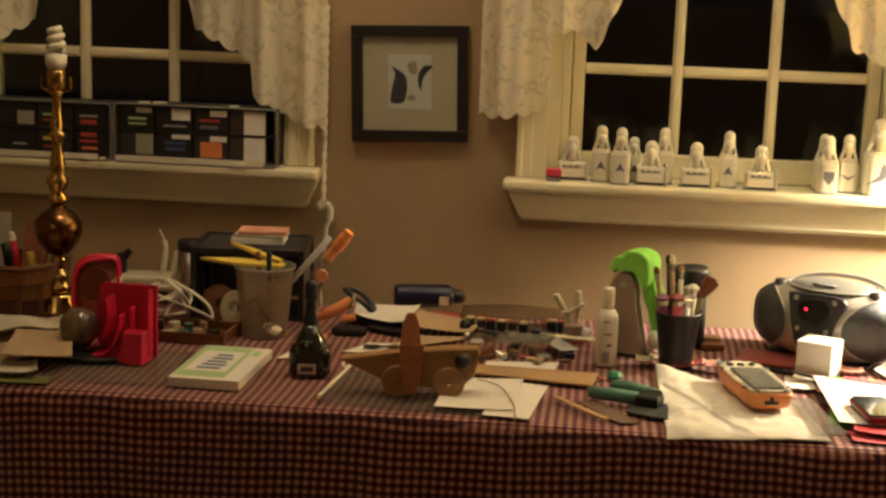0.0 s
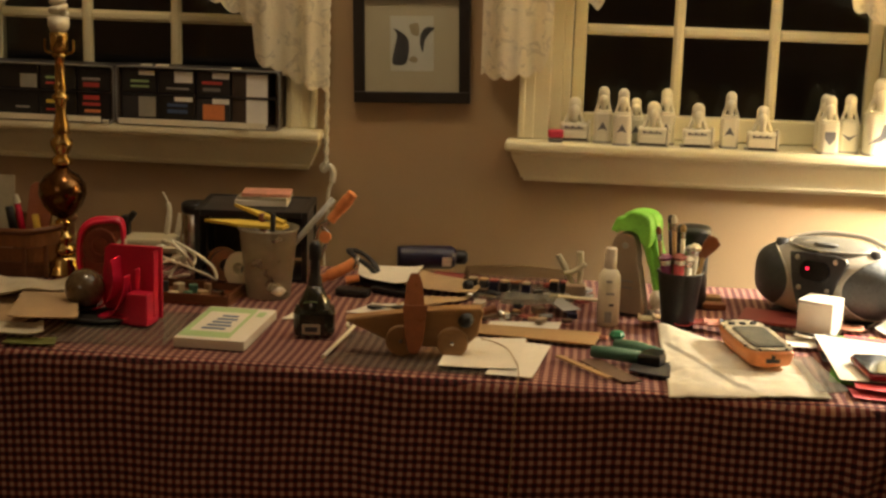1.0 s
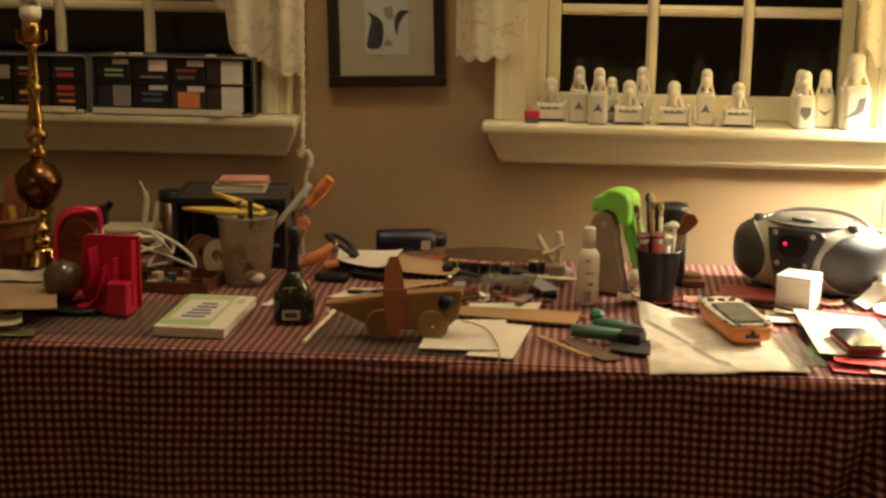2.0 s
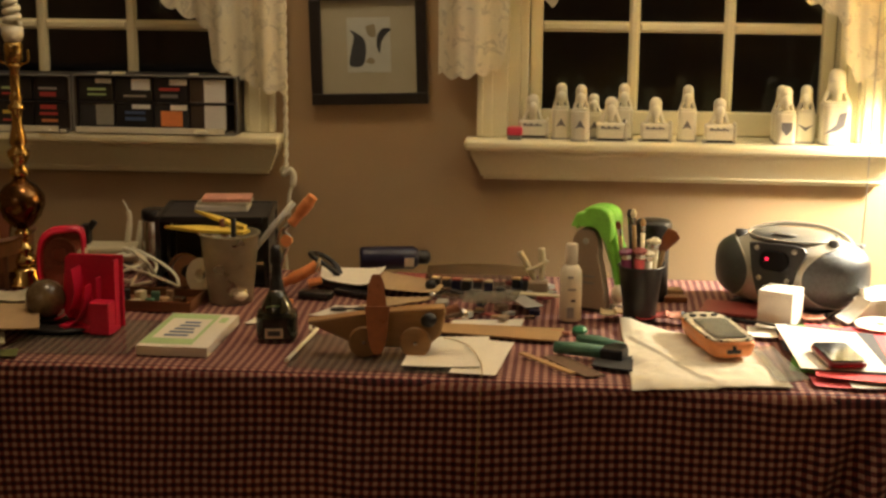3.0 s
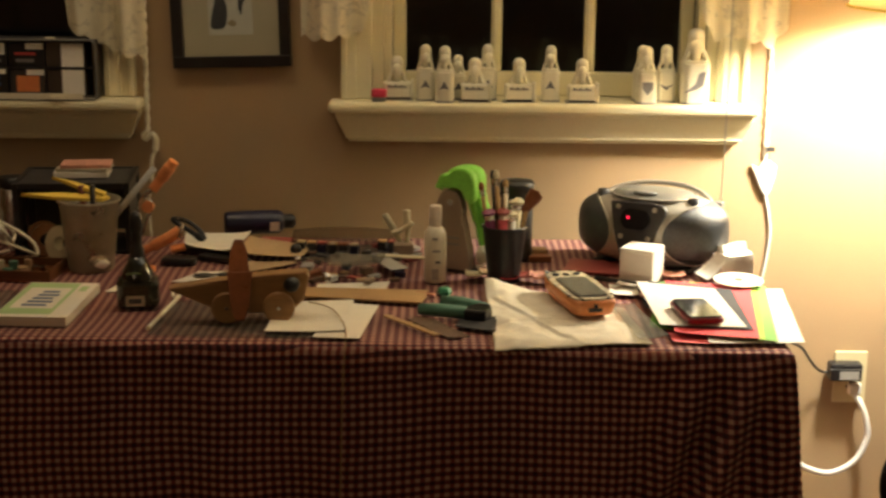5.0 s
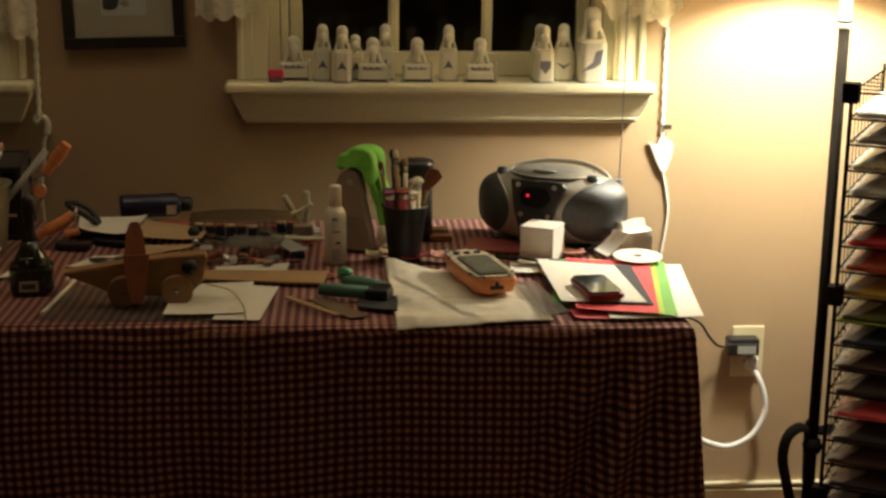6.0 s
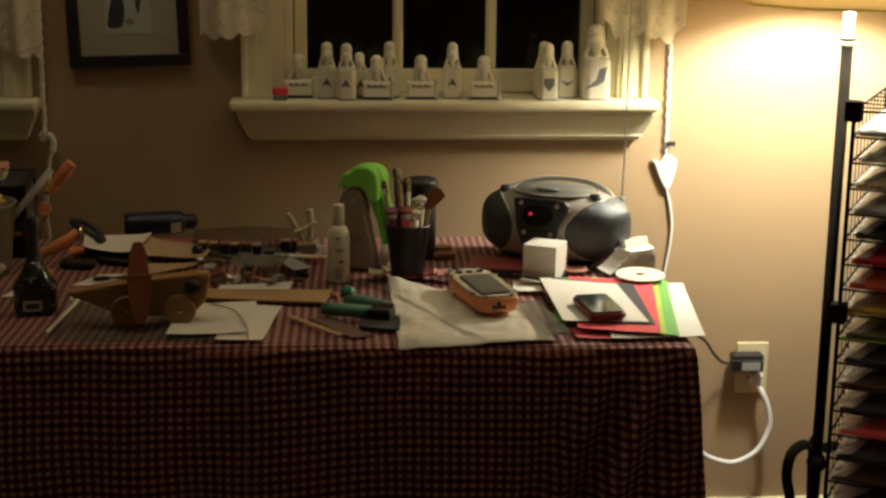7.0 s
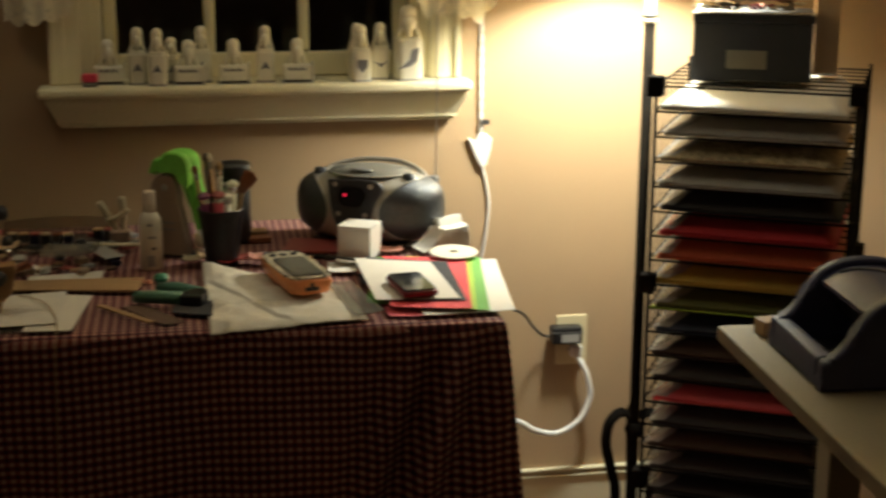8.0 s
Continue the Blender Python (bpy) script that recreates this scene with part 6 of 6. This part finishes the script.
part("hood", moved(stand(prism(hood, -0.018, 0.0080, 0.004)), I), green_plastic, gx, "lime green plastic hood")
part("shell_lip", tube(curve([(-0.034, 0.004, 0.15), (-0.012, 0.002, 0.162), (0.010, 0.002, 0.157), (0.024, 0.006, 0.13), (0.036, 0.010, 0.09), (0.048, 0.010, 0.04)]), [0.006] * 16 + [0.007] * 16 + [0.005] * 9, 8), green_plastic, gx, smooth=True)
part("screw", moved(lathe([(0, -0.002), (0.006, -0.0015), (0.006, 0.0), (0, 0.0)], 16), pose(-0.006, -0.0165, 0.128, 270)), pale_grey, gx)
for k in range(2):
    part("print_bar", box(-0.016, 0.012, -0.0166, -0.0161, 0.05 + 0.012 * k, 0.053 + 0.012 * k), grey_plastic, gx)
part("foot", box(-0.034, 0.04, -0.016, 0.03, -0.0, 0.006, 0.001), black_plastic, gx)
eg = thing("sponge_brush", pose(0.157, -0.495, T), "white rounded sponge applicator", "sponge")
part("sponge", lathe([(0, 0.014), (0.007, 0.016), (0.0115, 0.026), (0.011, 0.036), (0.006, 0.046), (0, 0.048)], 18), white_plastic, eg, smooth=True)
part("grip", lathe([(0, 0), (0.009, 0.0), (0.009, 0.012), (0.006, 0.0138), (0, 0.0138)], 16), clear_plastic, eg)

# ---- mesh pencil cup ----
mcup = thing("pencil_cup", pose(0.191, -0.556, T), "black wire mesh pencil cup full of brushes", "pencil cup")
bm = bmesh.new()
seg, lev = 64, 40
ring = [[bm.verts.new(((0.0265 + 0.0105 * j / lev) * math.cos(2 * math.pi * (i + 0.5 * (j % 2)) / seg), (0.0265 + 0.0105 * j / lev) * math.sin(2 * math.pi * (i + 0.5 * (j % 2)) / seg), 0.002 + 0.092 * j / lev)) for i in range(seg)] for j in range(lev + 1)]
for j in range(lev):
    for i in range(seg):
        bm.faces.new((ring[j][i], ring[j][(i + 1) % seg], ring[j + 1][(i + 1) % seg], ring[j + 1][i]))
bmesh.ops.wireframe(bm, faces=bm.faces[:], thickness=0.0027, use_replace=True, use_even_offset=False)
part("mesh_wall", bm, black_plastic, mcup)
part("rim", tube([(0.0375 * math.cos(2 * math.pi * k / 32), 0.0375 * math.sin(2 * math.pi * k / 32), 0.095) for k in range(32)], 0.002, 6, True), black_plastic, mcup)
part("floor_disc", lathe([(0, 0), (0.0275, 0), (0.0275, 0.002), (0, 0.002)], 32), black_plastic, mcup)


def brush(dx, dy, lx, ly, h, mat, tip, label, r=0.0035):
    b = thing("paint_brush", pose(0.191 + 0.75 * dx, -0.556 + 0.75 * dy, T + 0.0025), label, "brush", "brushes and pens in the cup")
    e = Vector((lx, ly, h))
    part("shaft", tube([(0, 0, 0), e * 0.5, e * 0.86], [r * 0.7, r, r * 1.1], 8), mat, b, smooth=True)
    part("ferrule", tube([e * 0.861, e * 0.93], [r * 1.15, r * 1.3], 8), steel, b)
    part("tip", tube([e * 0.931, e * 0.965, e], [r * 1.3, r * 1.5, r * 0.8], 8), tip, b)


brush(-0.02, 0.0, -0.026, -0.008, 0.168, strip_wood, dark_wood, "tan wooden brush leaning in the cup")
brush(-0.012, 0.012, -0.012, 0.004, 0.185, black_plastic, dark_plastic, "black brush leaning in the cup")
brush(-0.006, -0.01, -0.012, -0.006, 0.19, strip_wood, cream_plastic, "pale wooden brush in the cup")
brush(0.006, 0.006, -0.004, -0.004, 0.172, white_plastic, strip_wood, "white handled brush in the cup")
brush(-0.018, -0.014, -0.014, -0.006, 0.124, purple, purple, "purple pen in the cup", 0.0085)
brush(-0.002, -0.018, -0.002, -0.006, 0.126, rose_paper, maroon_cover, "rose red marker in the cup", 0.009)
brush(0.008, -0.016, 0.004, -0.004, 0.122, white_plastic, white_plastic, "white capped marker in the cup", 0.008)
brush(0.016, -0.006, 0.010, -0.004, 0.142, cream_plastic, white_plastic, "cream marker in the cup", 0.007)
brush(0.012, 0.012, 0.006, 0.004, 0.135, teal_rubber, pale_grey, "teal pen in the cup", 0.006)
sp = thing("wooden_spoon", pose(0.205, -0.552, T + 0.003), "brown wooden spoon leaning in the cup", "spoon")
part("handle", tube([(0, 0, 0), (0.022, -0.002, 0.118)], 0.004, 8), strip_wood, sp)
part("bowl", moved(stand(prism([(-0.006, -0.028), (0.006, -0.028), (0.016, 0.004), (0.017, 0.016), (0.004, 0.024), (-0.013, 0.020), (-0.013, 0.0)], -0.003, 0.003, 0.002)), pose(0.030, -0.002, 0.136, 0, 30, 0) @ Matrix.Scale(0.85, 4)), dark_wood, sp, smooth=True)
cl = thing("black_jar", pose(0.22, -0.40, T), "black ribbed round jar behind the pencil cup", "jar")
part("body", lathe([(0, 0), (0.028, 0.0), (0.029, 0.003), (0.029, 0.110), (0.027, 0.112), (0, 0.112)], 28), black_plastic, cl, smooth=True)
part("lid", lathe([(0.028, 0.1125), (0.031, 0.115), (0.032, 0.122), (0.030, 0.125), (0.032, 0.129), (0.032, 0.137), (0.028, 0.143), (0.010, 0.146), (0, 0.146)], 28), black_plastic, cl, smooth=True)
single("tan_block", box(-0.016, 0.016, -0.014, 0.014, 0, 0.012, 0.001), strip_wood, pose(0.262, -0.37, T), "small tan wooden block behind cup", "block")
single("brown_block", box(-0.02, 0.02, -0.012, 0.012, 0, 0.01, 0.001), dark_wood, pose(0.262, -0.415, T, 0, 0, 4), "small dark wooden block", "block")

# ---- teal-handled tool and scraps ----
tt = thing("teal_pliers", pose(0.107, -0.793, T + 0.002, 0, 0, -12), "teal-gripped pliers with black jaws", "pliers")
part("grip", tube([(-0.058, -0.002, 0.011), (-0.025, -0.004, 0.012), (0.018, -0.008, 0.012)], [0.009, 0.0105, 0.010], 12), teal_rubber, tt, smooth=True)
part("grip", tube([(-0.034, 0.058, 0.010), (0.0, 0.050, 0.011), (0.045, 0.026, 0.011)], [0.008, 0.0095, 0.008], 12), teal_rubber, tt, smooth=True)
part("jaw", prism([(0.016, -0.019), (0.05, -0.022), (0.056, 0.0), (0.05, 0.024), (0.03, 0.026), (0.016, 0.004)], 0.002, 0.020, 0.004), black_plastic, tt)
single("dark_pouch", leaf_sheet(((0.105, -0.85), (0.165, -0.875), (0.17, -0.80), (0.115, -0.80)), T + 0.0014, 0.002, 0.002), black_paper, I, "flat black pouch under the pliers", "pouch")
single("green_scrap", lathe([(0, 0), (0.011, 0.001), (0.013, 0.006), (0.009, 0.012), (0, 0.014)], 6), M("bright_green", (0.035, 0.24, 0.12), 0.4), pose(0.090, -0.652, T), "small bright green plastic scrap", "scrap")
single("red_stick", tube([(-0.018, 0.006, 0.005), (0.012, -0.006, 0.005)], 0.0035, 6), pink_paper, pose(0.062, -0.665, T), "short pink and white stick", "stick")
for k, (x, y, mt, lb) in enumerate(((0.20, -0.57, rose_paper, "crumpled rose tissue scrap"), (0.225, -0.56, maroon_cover, "maroon ribbon scrap on the cloth"), (0.25, -0.565, pink_paper, "pink paper scrap on the cloth"), (0.165, -0.54, kraft_paper, "tan card scrap on the cloth"), (0.14, -0.56, cream_plastic, "cream plastic scrap on the cloth"), (0.275, -0.575, dark_plastic, "dark plastic scrap on the cloth"))):
    single("craft_scrap", leaf_sheet(((x - 0.016, y - 0.02), (x + 0.016, y - 0.018), (x + 0.014, y + 0.02), (x - 0.014, y + 0.018)), T + 0.001 * k, 0.001, 0.006, 5, 0.005), mt, I, lb, "scrap", "craft scraps")

# ---- envelope ----
en = thing("padded_envelope", I, "large cream envelope hanging over the table edge", "envelope")
EN = ((0.161, -0.943), (0.392, -0.925), (0.372, -0.735), (0.157, -0.592))


def envelope_skin(z, puff, n=80):
    bm = bmesh.new()
    A, B, C, D = [Vector((*c, 0)) for c in EN]
    g = []
    for i in range(n + 1):
        row = []
        for j in range(n + 1):
            u, v = i / n, j / n
            p = (A * (1 - u) + B * u) * (1 - v) + (D * (1 - u) + C * u) * v
            h = puff * 1.2 * (math.sin(math.pi * u) * math.sin(math.pi * v)) ** 0.4 * 0.8
            h += 0.0048 * noise.noise(Vector((p.x * 13, p.y * 16, 5))) * min(1, 6 * u * (1 - u) + 6 * v * (1 - v))
            h += 0.0022 * noise.noise(Vector((p.x * 45, p.y * 30, 2))) * min(1, 8 * u * (1 - u) + 8 * v * (1 - v))
            crease = (v - 0.80) + 1.45 * u
            h += 0.0034 * max(0, min(1, 0.5 + crease / 0.010)) * max(0, min(1, (0.62 - u) * 6)) * min(1, 14 * u)
            h -= 0.007 * max(0, (0.08 - v) / 0.08) ** 2 * max(0, 1 - u / 0.8)
            h -= 0.0018 * max(0, 1 - abs((v - 0.30) - 0.25 * u) / 0.02) + 0.0015 * max(0, 1 - abs((v - 0.55) - 0.9 * (u - 0.5)) / 0.02)
            h += 0.010 * max(0, (v - 0.75) / 0.25) ** 2 * max(0, 1 - u / 0.35)
            row.append(bm.verts.new((p.x, p.y, z + max(h, -0.014))))
        g.append(row)
    fs = [bm.faces.new((g[i][j], g[i + 1][j], g[i + 1][j + 1], g[i][j + 1])) for i in range(n) for j in range(n)]
    ex = bmesh.ops.extrude_face_region(bm, geom=fs)
    for v in ex["geom"]:
        if isinstance(v, bmesh.types.BMVert):
            v.co.z += 0.001
    return bm


part("front_skin", envelope_skin(T + 0.003, 0.004), envelope_paper, en, smooth=True)
part("rear_skin", leaf_sheet(((0.163, -0.930), (0.388, -0.921), (0.370, -0.737), (0.159, -0.596)), T + 0.0002, 0.0008, 0.0, wob=0.0002), cream_paper, en)
part("window_film", leaf_sheet(((0.372, -0.926), (0.418, -0.908), (0.388, -0.735), (0.352, -0.732)), T + 0.0072, 0.0006, 0.003), clear_sheet, en, "clear film corner")

# ---- orange handheld meter ----
mm = thing("handheld_meter", pose(0.300, -0.735, T + 0.0125, 0, 0, 13) @ Matrix.Diagonal((0.98, 1.08, 0.80, 1)), "orange rubber handheld meter with a grey screen", "meter")
hull = [(0.88 * a, 0.92 * b) for a, b in ((-0.028, -0.088), (0.028, -0.088), (0.042, -0.066), (0.043, 0.05), (0.034, 0.082), (0.018, 0.092), (-0.018, 0.092), (-0.034, 0.082), (-0.043, 0.05), (-0.042, -0.066))]
ho = [(p.x, p.y) for p in curve([(*q, 0) for q in hull] + [(*hull[0], 0)], 3)[:-1]]
boot = prism(ho, 0, 0.033, 0.006)
for v in boot.verts:
    f = 0.86 + 0.14 * min(1.0, v.co.z / 0.020)
    v.co.x, v.co.y = v.co.x * f, v.co.y * (0.5 + 0.5 * f)
part("holster", boot, orange_rubber, mm, smooth=True)
part("faceplate", prism([(x * 0.96, y * 0.965) for x, y in ho], 0.0332, 0.0362, 0.001), worn_plate, mm, "worn cream faceplate")
part("bezel", prism(rounded(0.053, 0.108, 0.008), 0.0364, 0.0376), black_plastic, mm).location = (0, -0.014, 0)
part("screen", prism(rounded(0.047, 0.100, 0.004), 0.0378, 0.0383), screen_grey, mm, "grey unlit screen").location = (0, -0.014, 0)
for k in range(0, len(ho), 3):
    x, y = ho[k]
    part("grip_notch", moved(prism(rounded(0.009, 0.004, 0.0015), 0.0334, 0.0372), pose(x * 0.92, y * 0.93, 0, 0, 0, math.degrees(math.atan2(y, x * 2.2)) + 90)), black_plastic, mm, "black grip notch")
for x in (-0.018, 0.0, 0.018):
    part("button", moved(lathe([(0, 0), (0.006, 0), (0.005, 0.003), (0, 0.0035)], 12), pose(x, 0.058, 0.0364)), dark_plastic, mm)
part("front_socket", join(box(-0.011, 0.011, -0.0812, -0.0772, 0.010, 0.018, 0.001), box(-0.003, 0.003, -0.0814, -0.0772, 0.0182, 0.028)), black_plastic, mm, "black socket")

# ---- boombox ----
lid_grey = M("lid_grey", (0.24, 0.235, 0.21), 0.3, metal=0.3, var=0.08)
bb = thing("boombox", pose(0.462, -0.418, T, 0, 0, -30) @ Matrix.Diagonal((1.05, 1.05, 1.08, 1)), "silver oval portable stereo with dark round speakers", "boombox")
HW, HD, HZ = 0.130, 0.079, 0.0605


def bean(side, nu=30, nv=64, grow=0.0):
    """The rounded cabinet, cut along two lens-shaped seams: side 0 is the middle, -1 and 1 the grilles that wrap both ends."""
    bm = bmesh.new()
    rings = []
    for i in range(nu + 1):
        ring = []
        for k in range(nv):
            a = 2 * math.pi * k / nv
            cy, cz = math.copysign(abs(math.cos(a)) ** 0.8, math.cos(a)), math.copysign(abs(math.sin(a)) ** 0.8, math.sin(a))
            seam = 0.045 + 0.050 * cz * cz
            x = seam * (2 * i / nu - 1) if side == 0 else side * (seam + (HW - seam) * math.sin(math.pi / 2 * i / nu))
            f = max(0.0, 1 - abs(x / HW) ** 2.5) ** 0.5
            ring.append(bm.verts.new((x, (HD * (0.06 + 0.94 * f) + grow) * cy, HZ + (HZ * (0.30 + 0.70 * f) + grow) * cz)))
        rings.append(ring)
    for a, b in zip(rings, rings[1:]):
        for k in range(nv):
            bm.faces.new((a[k], a[(k + 1) % nv], b[(k + 1) % nv], b[k]))
    if side:
        bm.faces.new(rings[-1])
    return bm, [v.co.copy() for v in rings[0]]


part("cabinet", bean(0)[0], silver, bb, smooth=True)
for s in (-1, 1):
    grille, seam = bean(s, grow=0.0012)
    spk = part("speaker", grille, speaker_net, bb, "dark mesh speaker grille", smooth=True)
    part("speaker_rim", tube([p for p in seam if p.y < 0.012], 0.0018, 6), silver, spk, smooth=True)
cons = [(-0.046, 0.047), (0.046, 0.047), (0.039, 0.008), (0.019, -0.042), (-0.019, -0.042), (-0.039, 0.008)]
part("console", moved(stand(prism(smooth_line(cons + cons[:1], 4)[:-1], -0.006, 0.006, 0.002)), pose(0, -0.0755, HZ + 0.004, -8, 0, 0)), dark_plastic, bb, "dark control panel")
part("display", moved(prism(rounded(0.052, 0.032, 0.0155), 0, 0.003, 0.001), pose(0, -0.0790, HZ + 0.026, 82)), screen_black, bb, "dark display window")
part("led", moved(box(-0.014, -0.0095, -0.0005, 0.0005, -0.0022, 0.0022), pose(0, -0.0828, HZ + 0.029, -8)), led_red, bb, "lit red indicator")
for x, z in ((-0.024, -0.003), (0.024, -0.003), (-0.011, -0.021), (0.008, -0.024), (-0.032, 0.044), (0.032, 0.044)):
    part("button", moved(lathe([(0, 0.004), (0.004, 0.003), (0.0045, 0), (0, 0)], 10), pose(x, -0.0812 + 0.13 * z, HZ + z, 82)), silver, bb)
part("cd_lid", moved(lathe([(0, 0.006), (0.03, 0.005), (0.056, 0.001), (0.06, -0.004)], 36, 1.22, 0.98), pose(0, 0.0, 2 * HZ - 0.003)), lid_grey, bb, "rounded disc lid", smooth=True)
part("lid_grip", moved(lathe([(0, 0.003), (0.012, 0.002), (0.014, 0), (0, 0)], 20, 1.5, 0.8), pose(0.0, -0.038, 2 * HZ + 0.002)), grey_plastic, bb, smooth=True)
for x in (-0.082, 0.080):
    part("knob", moved(lathe([(0, 0.013), (0.010, 0.012), (0.012, 0.003), (0.014, 0), (0, 0)], 18), pose(x, -0.022, 2 * HZ - 0.014)), dark_plastic, bb, smooth=True)
part("handle", tube(curve([(-0.108, 0.012, HZ + 0.026), (-0.086, 0.03, 2 * HZ - 0.010), (-0.045, 0.052, 2 * HZ + 0.001), (0, 0.06, 2 * HZ + 0.003), (0.045, 0.052, 2 * HZ + 0.001), (0.086, 0.03, 2 * HZ - 0.010), (0.108, 0.012, HZ + 0.026)]), 0.0042, 8), silver, bb, "silver carrying handle folded back", smooth=True)
part("lid_rim", moved(tube([(0.074 * math.cos(2 * math.pi * k / 48), 0.060 * math.sin(2 * math.pi * k / 48), 0) for k in range(48)], 0.002, 6, True), pose(0, 0, 2 * HZ - 0.005)), silver, bb, smooth=True)
part("antenna", tube([(0.096, 0.062, HZ + 0.03), (0.096, 0.068, HZ + 0.14), (0.098, 0.068, HZ + 0.70)], [0.0016, 0.0012, 0.0008], 8), silver, bb, "thin telescopic antenna")
part("antenna_base", moved(box(-0.008, 0.008, -0.008, 0.008, -0.012, 0.012, 0.002), pose(0.094, 0.058, HZ + 0.03)), grey_plastic, bb)
for x in (-0.07, 0.07):
    part("foot", box(x - 0.015, x + 0.015, -0.05, 0.05, 0.0, 0.006, 0.002), black_plastic, bb)
single("maroon_notebook", box(-0.06, 0.05, -0.045, 0.045, 0, 0.005, 0.001), maroon_cover, pose(0.365, -0.47, T, 0, 0, -14), "thin maroon notebook partly under the stereo", "notebook")
single("strip_of_card", box(-0.05, 0.05, -0.005, 0.005, 0, 0.002), strip_wood, pose(0.372, -0.545, T, 0, 0, -6), "narrow tan card strip", "card")

# ---- white cube box ----
wb = thing("white_gift_box", pose(0.425, -0.556, T, 0, 0, -27) @ Matrix.Diagonal((1.13, 1.13, 1.13, 1)), "small white cardboard cube box", "box")
part("carton", box(-0.026, 0.026, -0.026, 0.026, 0, 0.0495, 0.0008), white_paper, wb)
part("lid", box(-0.0262, 0.0262, -0.0262, 0.0262, 0.0497, 0.0545, 0.0008), white_paper, wb)

# ---- loose small papers and cable near the cube ----
single("white_tag", leaf_sheet(((0.36, -0.66), (0.41, -0.665), (0.415, -0.60), (0.365, -0.60)), T + 0.001, 0.001, 0.004), white_paper, I, "small white paper tag", "paper")
single("black_pen", tube([(0.345, -0.57, T + 0.010), (0.42, -0.615, T + 0.010)], 0.004, 8), black_plastic, I, "slim black pen beside the meter", "pen")
single("white_tag", leaf_sheet(((0.375, -0.615), (0.42, -0.63), (0.43, -0.60), (0.385, -0.59)), T + 0.008, 0.001, 0.002), white_paper, I, "small white paper strip", "paper")
single("patterned_card", leaf_sheet(((0.405, -0.74), (0.45, -0.76), (0.445, -0.62), (0.41, -0.61)), T + 0.003, 0.001, 0.002), ink_grey, I, "dark patterned card under papers", "card")
single("pink_scrap", leaf_sheet(((0.405, -0.69), (0.425, -0.69), (0.425, -0.65), (0.41, -0.65)), T + 0.006, 0.001, 0.002, 4), pink_paper, I, "small pink paper scrap", "scrap")
single("peach_scrap", leaf_sheet(((0.46, -0.57), (0.50, -0.57), (0.50, -0.535), (0.465, -0.53)), T + 0.001, 0.001, 0.006, 5, 0.006), pink_paper, I, "crumpled peach tissue scrap", "scrap")

# ---- coloured paper stack and phone ----
SH = [
    (rose_paper, ((0.425, -0.912), (0.522, -0.922), (0.56, -0.65), (0.42, -0.62)), "rose paper sheet at the bottom of the pile"),
    (white_paper, ((0.475, -0.923), (0.616, -0.917), (0.650, -0.62), (0.50, -0.60)), "white paper sheet in the pile"),
    (green_paper, ((0.398, -0.850), (0.576, -0.922), (0.624, -0.613), (0.45, -0.585)), "green paper sheet in the pile"),
    (lime_paper, ((0.45, -0.885), (0.557, -0.921), (0.608, -0.614), (0.50, -0.592)), "yellow-green paper sheet in the pile"),
    (red_paper, ((0.430, -0.890), (0.549, -0.920), (0.598, -0.618), (0.46, -0.595)), "red paper sheet in the pile"),
    (black_paper, ((0.425, -0.864), (0.549, -0.878), (0.560, -0.650), (0.43, -0.600)), "black paper sheet in the pile"),
    (white_paper, ((0.412, -0.862), (0.540, -0.872), (0.531, -0.655), (0.409, -0.612)), "white paper sheet on top of the pile"),
]
for k, (mt, cs, lb) in enumerate(SH):
    single("paper_sheet", leaf_sheet(cs, T + 0.0022 * k, 0.0006, 0.002 if k < 5 else 0.0005, 8, 0.0006), mt, I, lb, "paper", "coloured paper pile")
phn = thing("mobile_phone", pose(0.474, -0.815, T + 0.0172, 0, 0, 7), "black touchscreen phone in a red case", "phone")
part("case", prism(rounded(0.058, 0.108, 0.010), 0, 0.009, 0.003), M("phone_red", (0.17, 0.006, 0.012), 0.3), phn, "glossy red case")
part("screen", prism(rounded(0.052, 0.101, 0.008), 0.0092, 0.0115, 0.0008), screen_black, phn, "dark glass screen")

# ---- white packet and disc ----
wp = thing("paper_packet", pose(0.594, -0.526, T, 0, 0, 26), "opened white paper packet beside stereo", "packet")


def crumpled(x0, x1, y0, y1, z0, z1, seed, amp=0.004):
    bm = box(x0, x1, y0, y1, z0, z1)
    bmesh.ops.subdivide_edges(bm, edges=bm.edges[:], cuts=5, use_grid_fill=True)
    for v in bm.verts:
        n = noise.noise_vector(v.co * 45 + Vector((seed, seed, 0)))
        v.co += n * amp * min(1.0, v.co.z / 0.01)
    return bm


part("packet", crumpled(-0.034, 0.034, 0.0, 0.026, 0, 0.040, 3), white_paper, wp)
part("upper_fold", moved(crumpled(-0.020, 0.034, 0.0, 0.014, 0, 0.028, 8, 0.003), pose(0.004, 0.014, 0.030, -24, 0, 8)), white_paper, wp, "torn upper fold")
part("flap", moved(leaf_sheet(((-0.055, -0.022), (0.0, -0.022), (0.0, 0.016), (-0.052, 0.020)), 0, 0.0008, 0.004, 8, 0.002), pose(-0.030, 0.0, 0.041, 0, -40, 0)), white_paper, wp, "loose paper flap")
single("white_sheet", leaf_sheet(((0.545, -0.45), (0.622, -0.45), (0.622, -0.33), (0.57, -0.33)), T, 0.001, 0.008), white_paper, I, "white paper beside the stereo", "paper")
single("disc", lathe([(0.0075, 0), (0.041, 0.0), (0.0415, 0.0006), (0.041, 0.0012), (0.0075, 0.0012), (0.0075, 0)], 48), white_plastic, pose(0.580, -0.606, T + 0.0172, 2, 0, 0), "white disc with a centre hole", "disc")
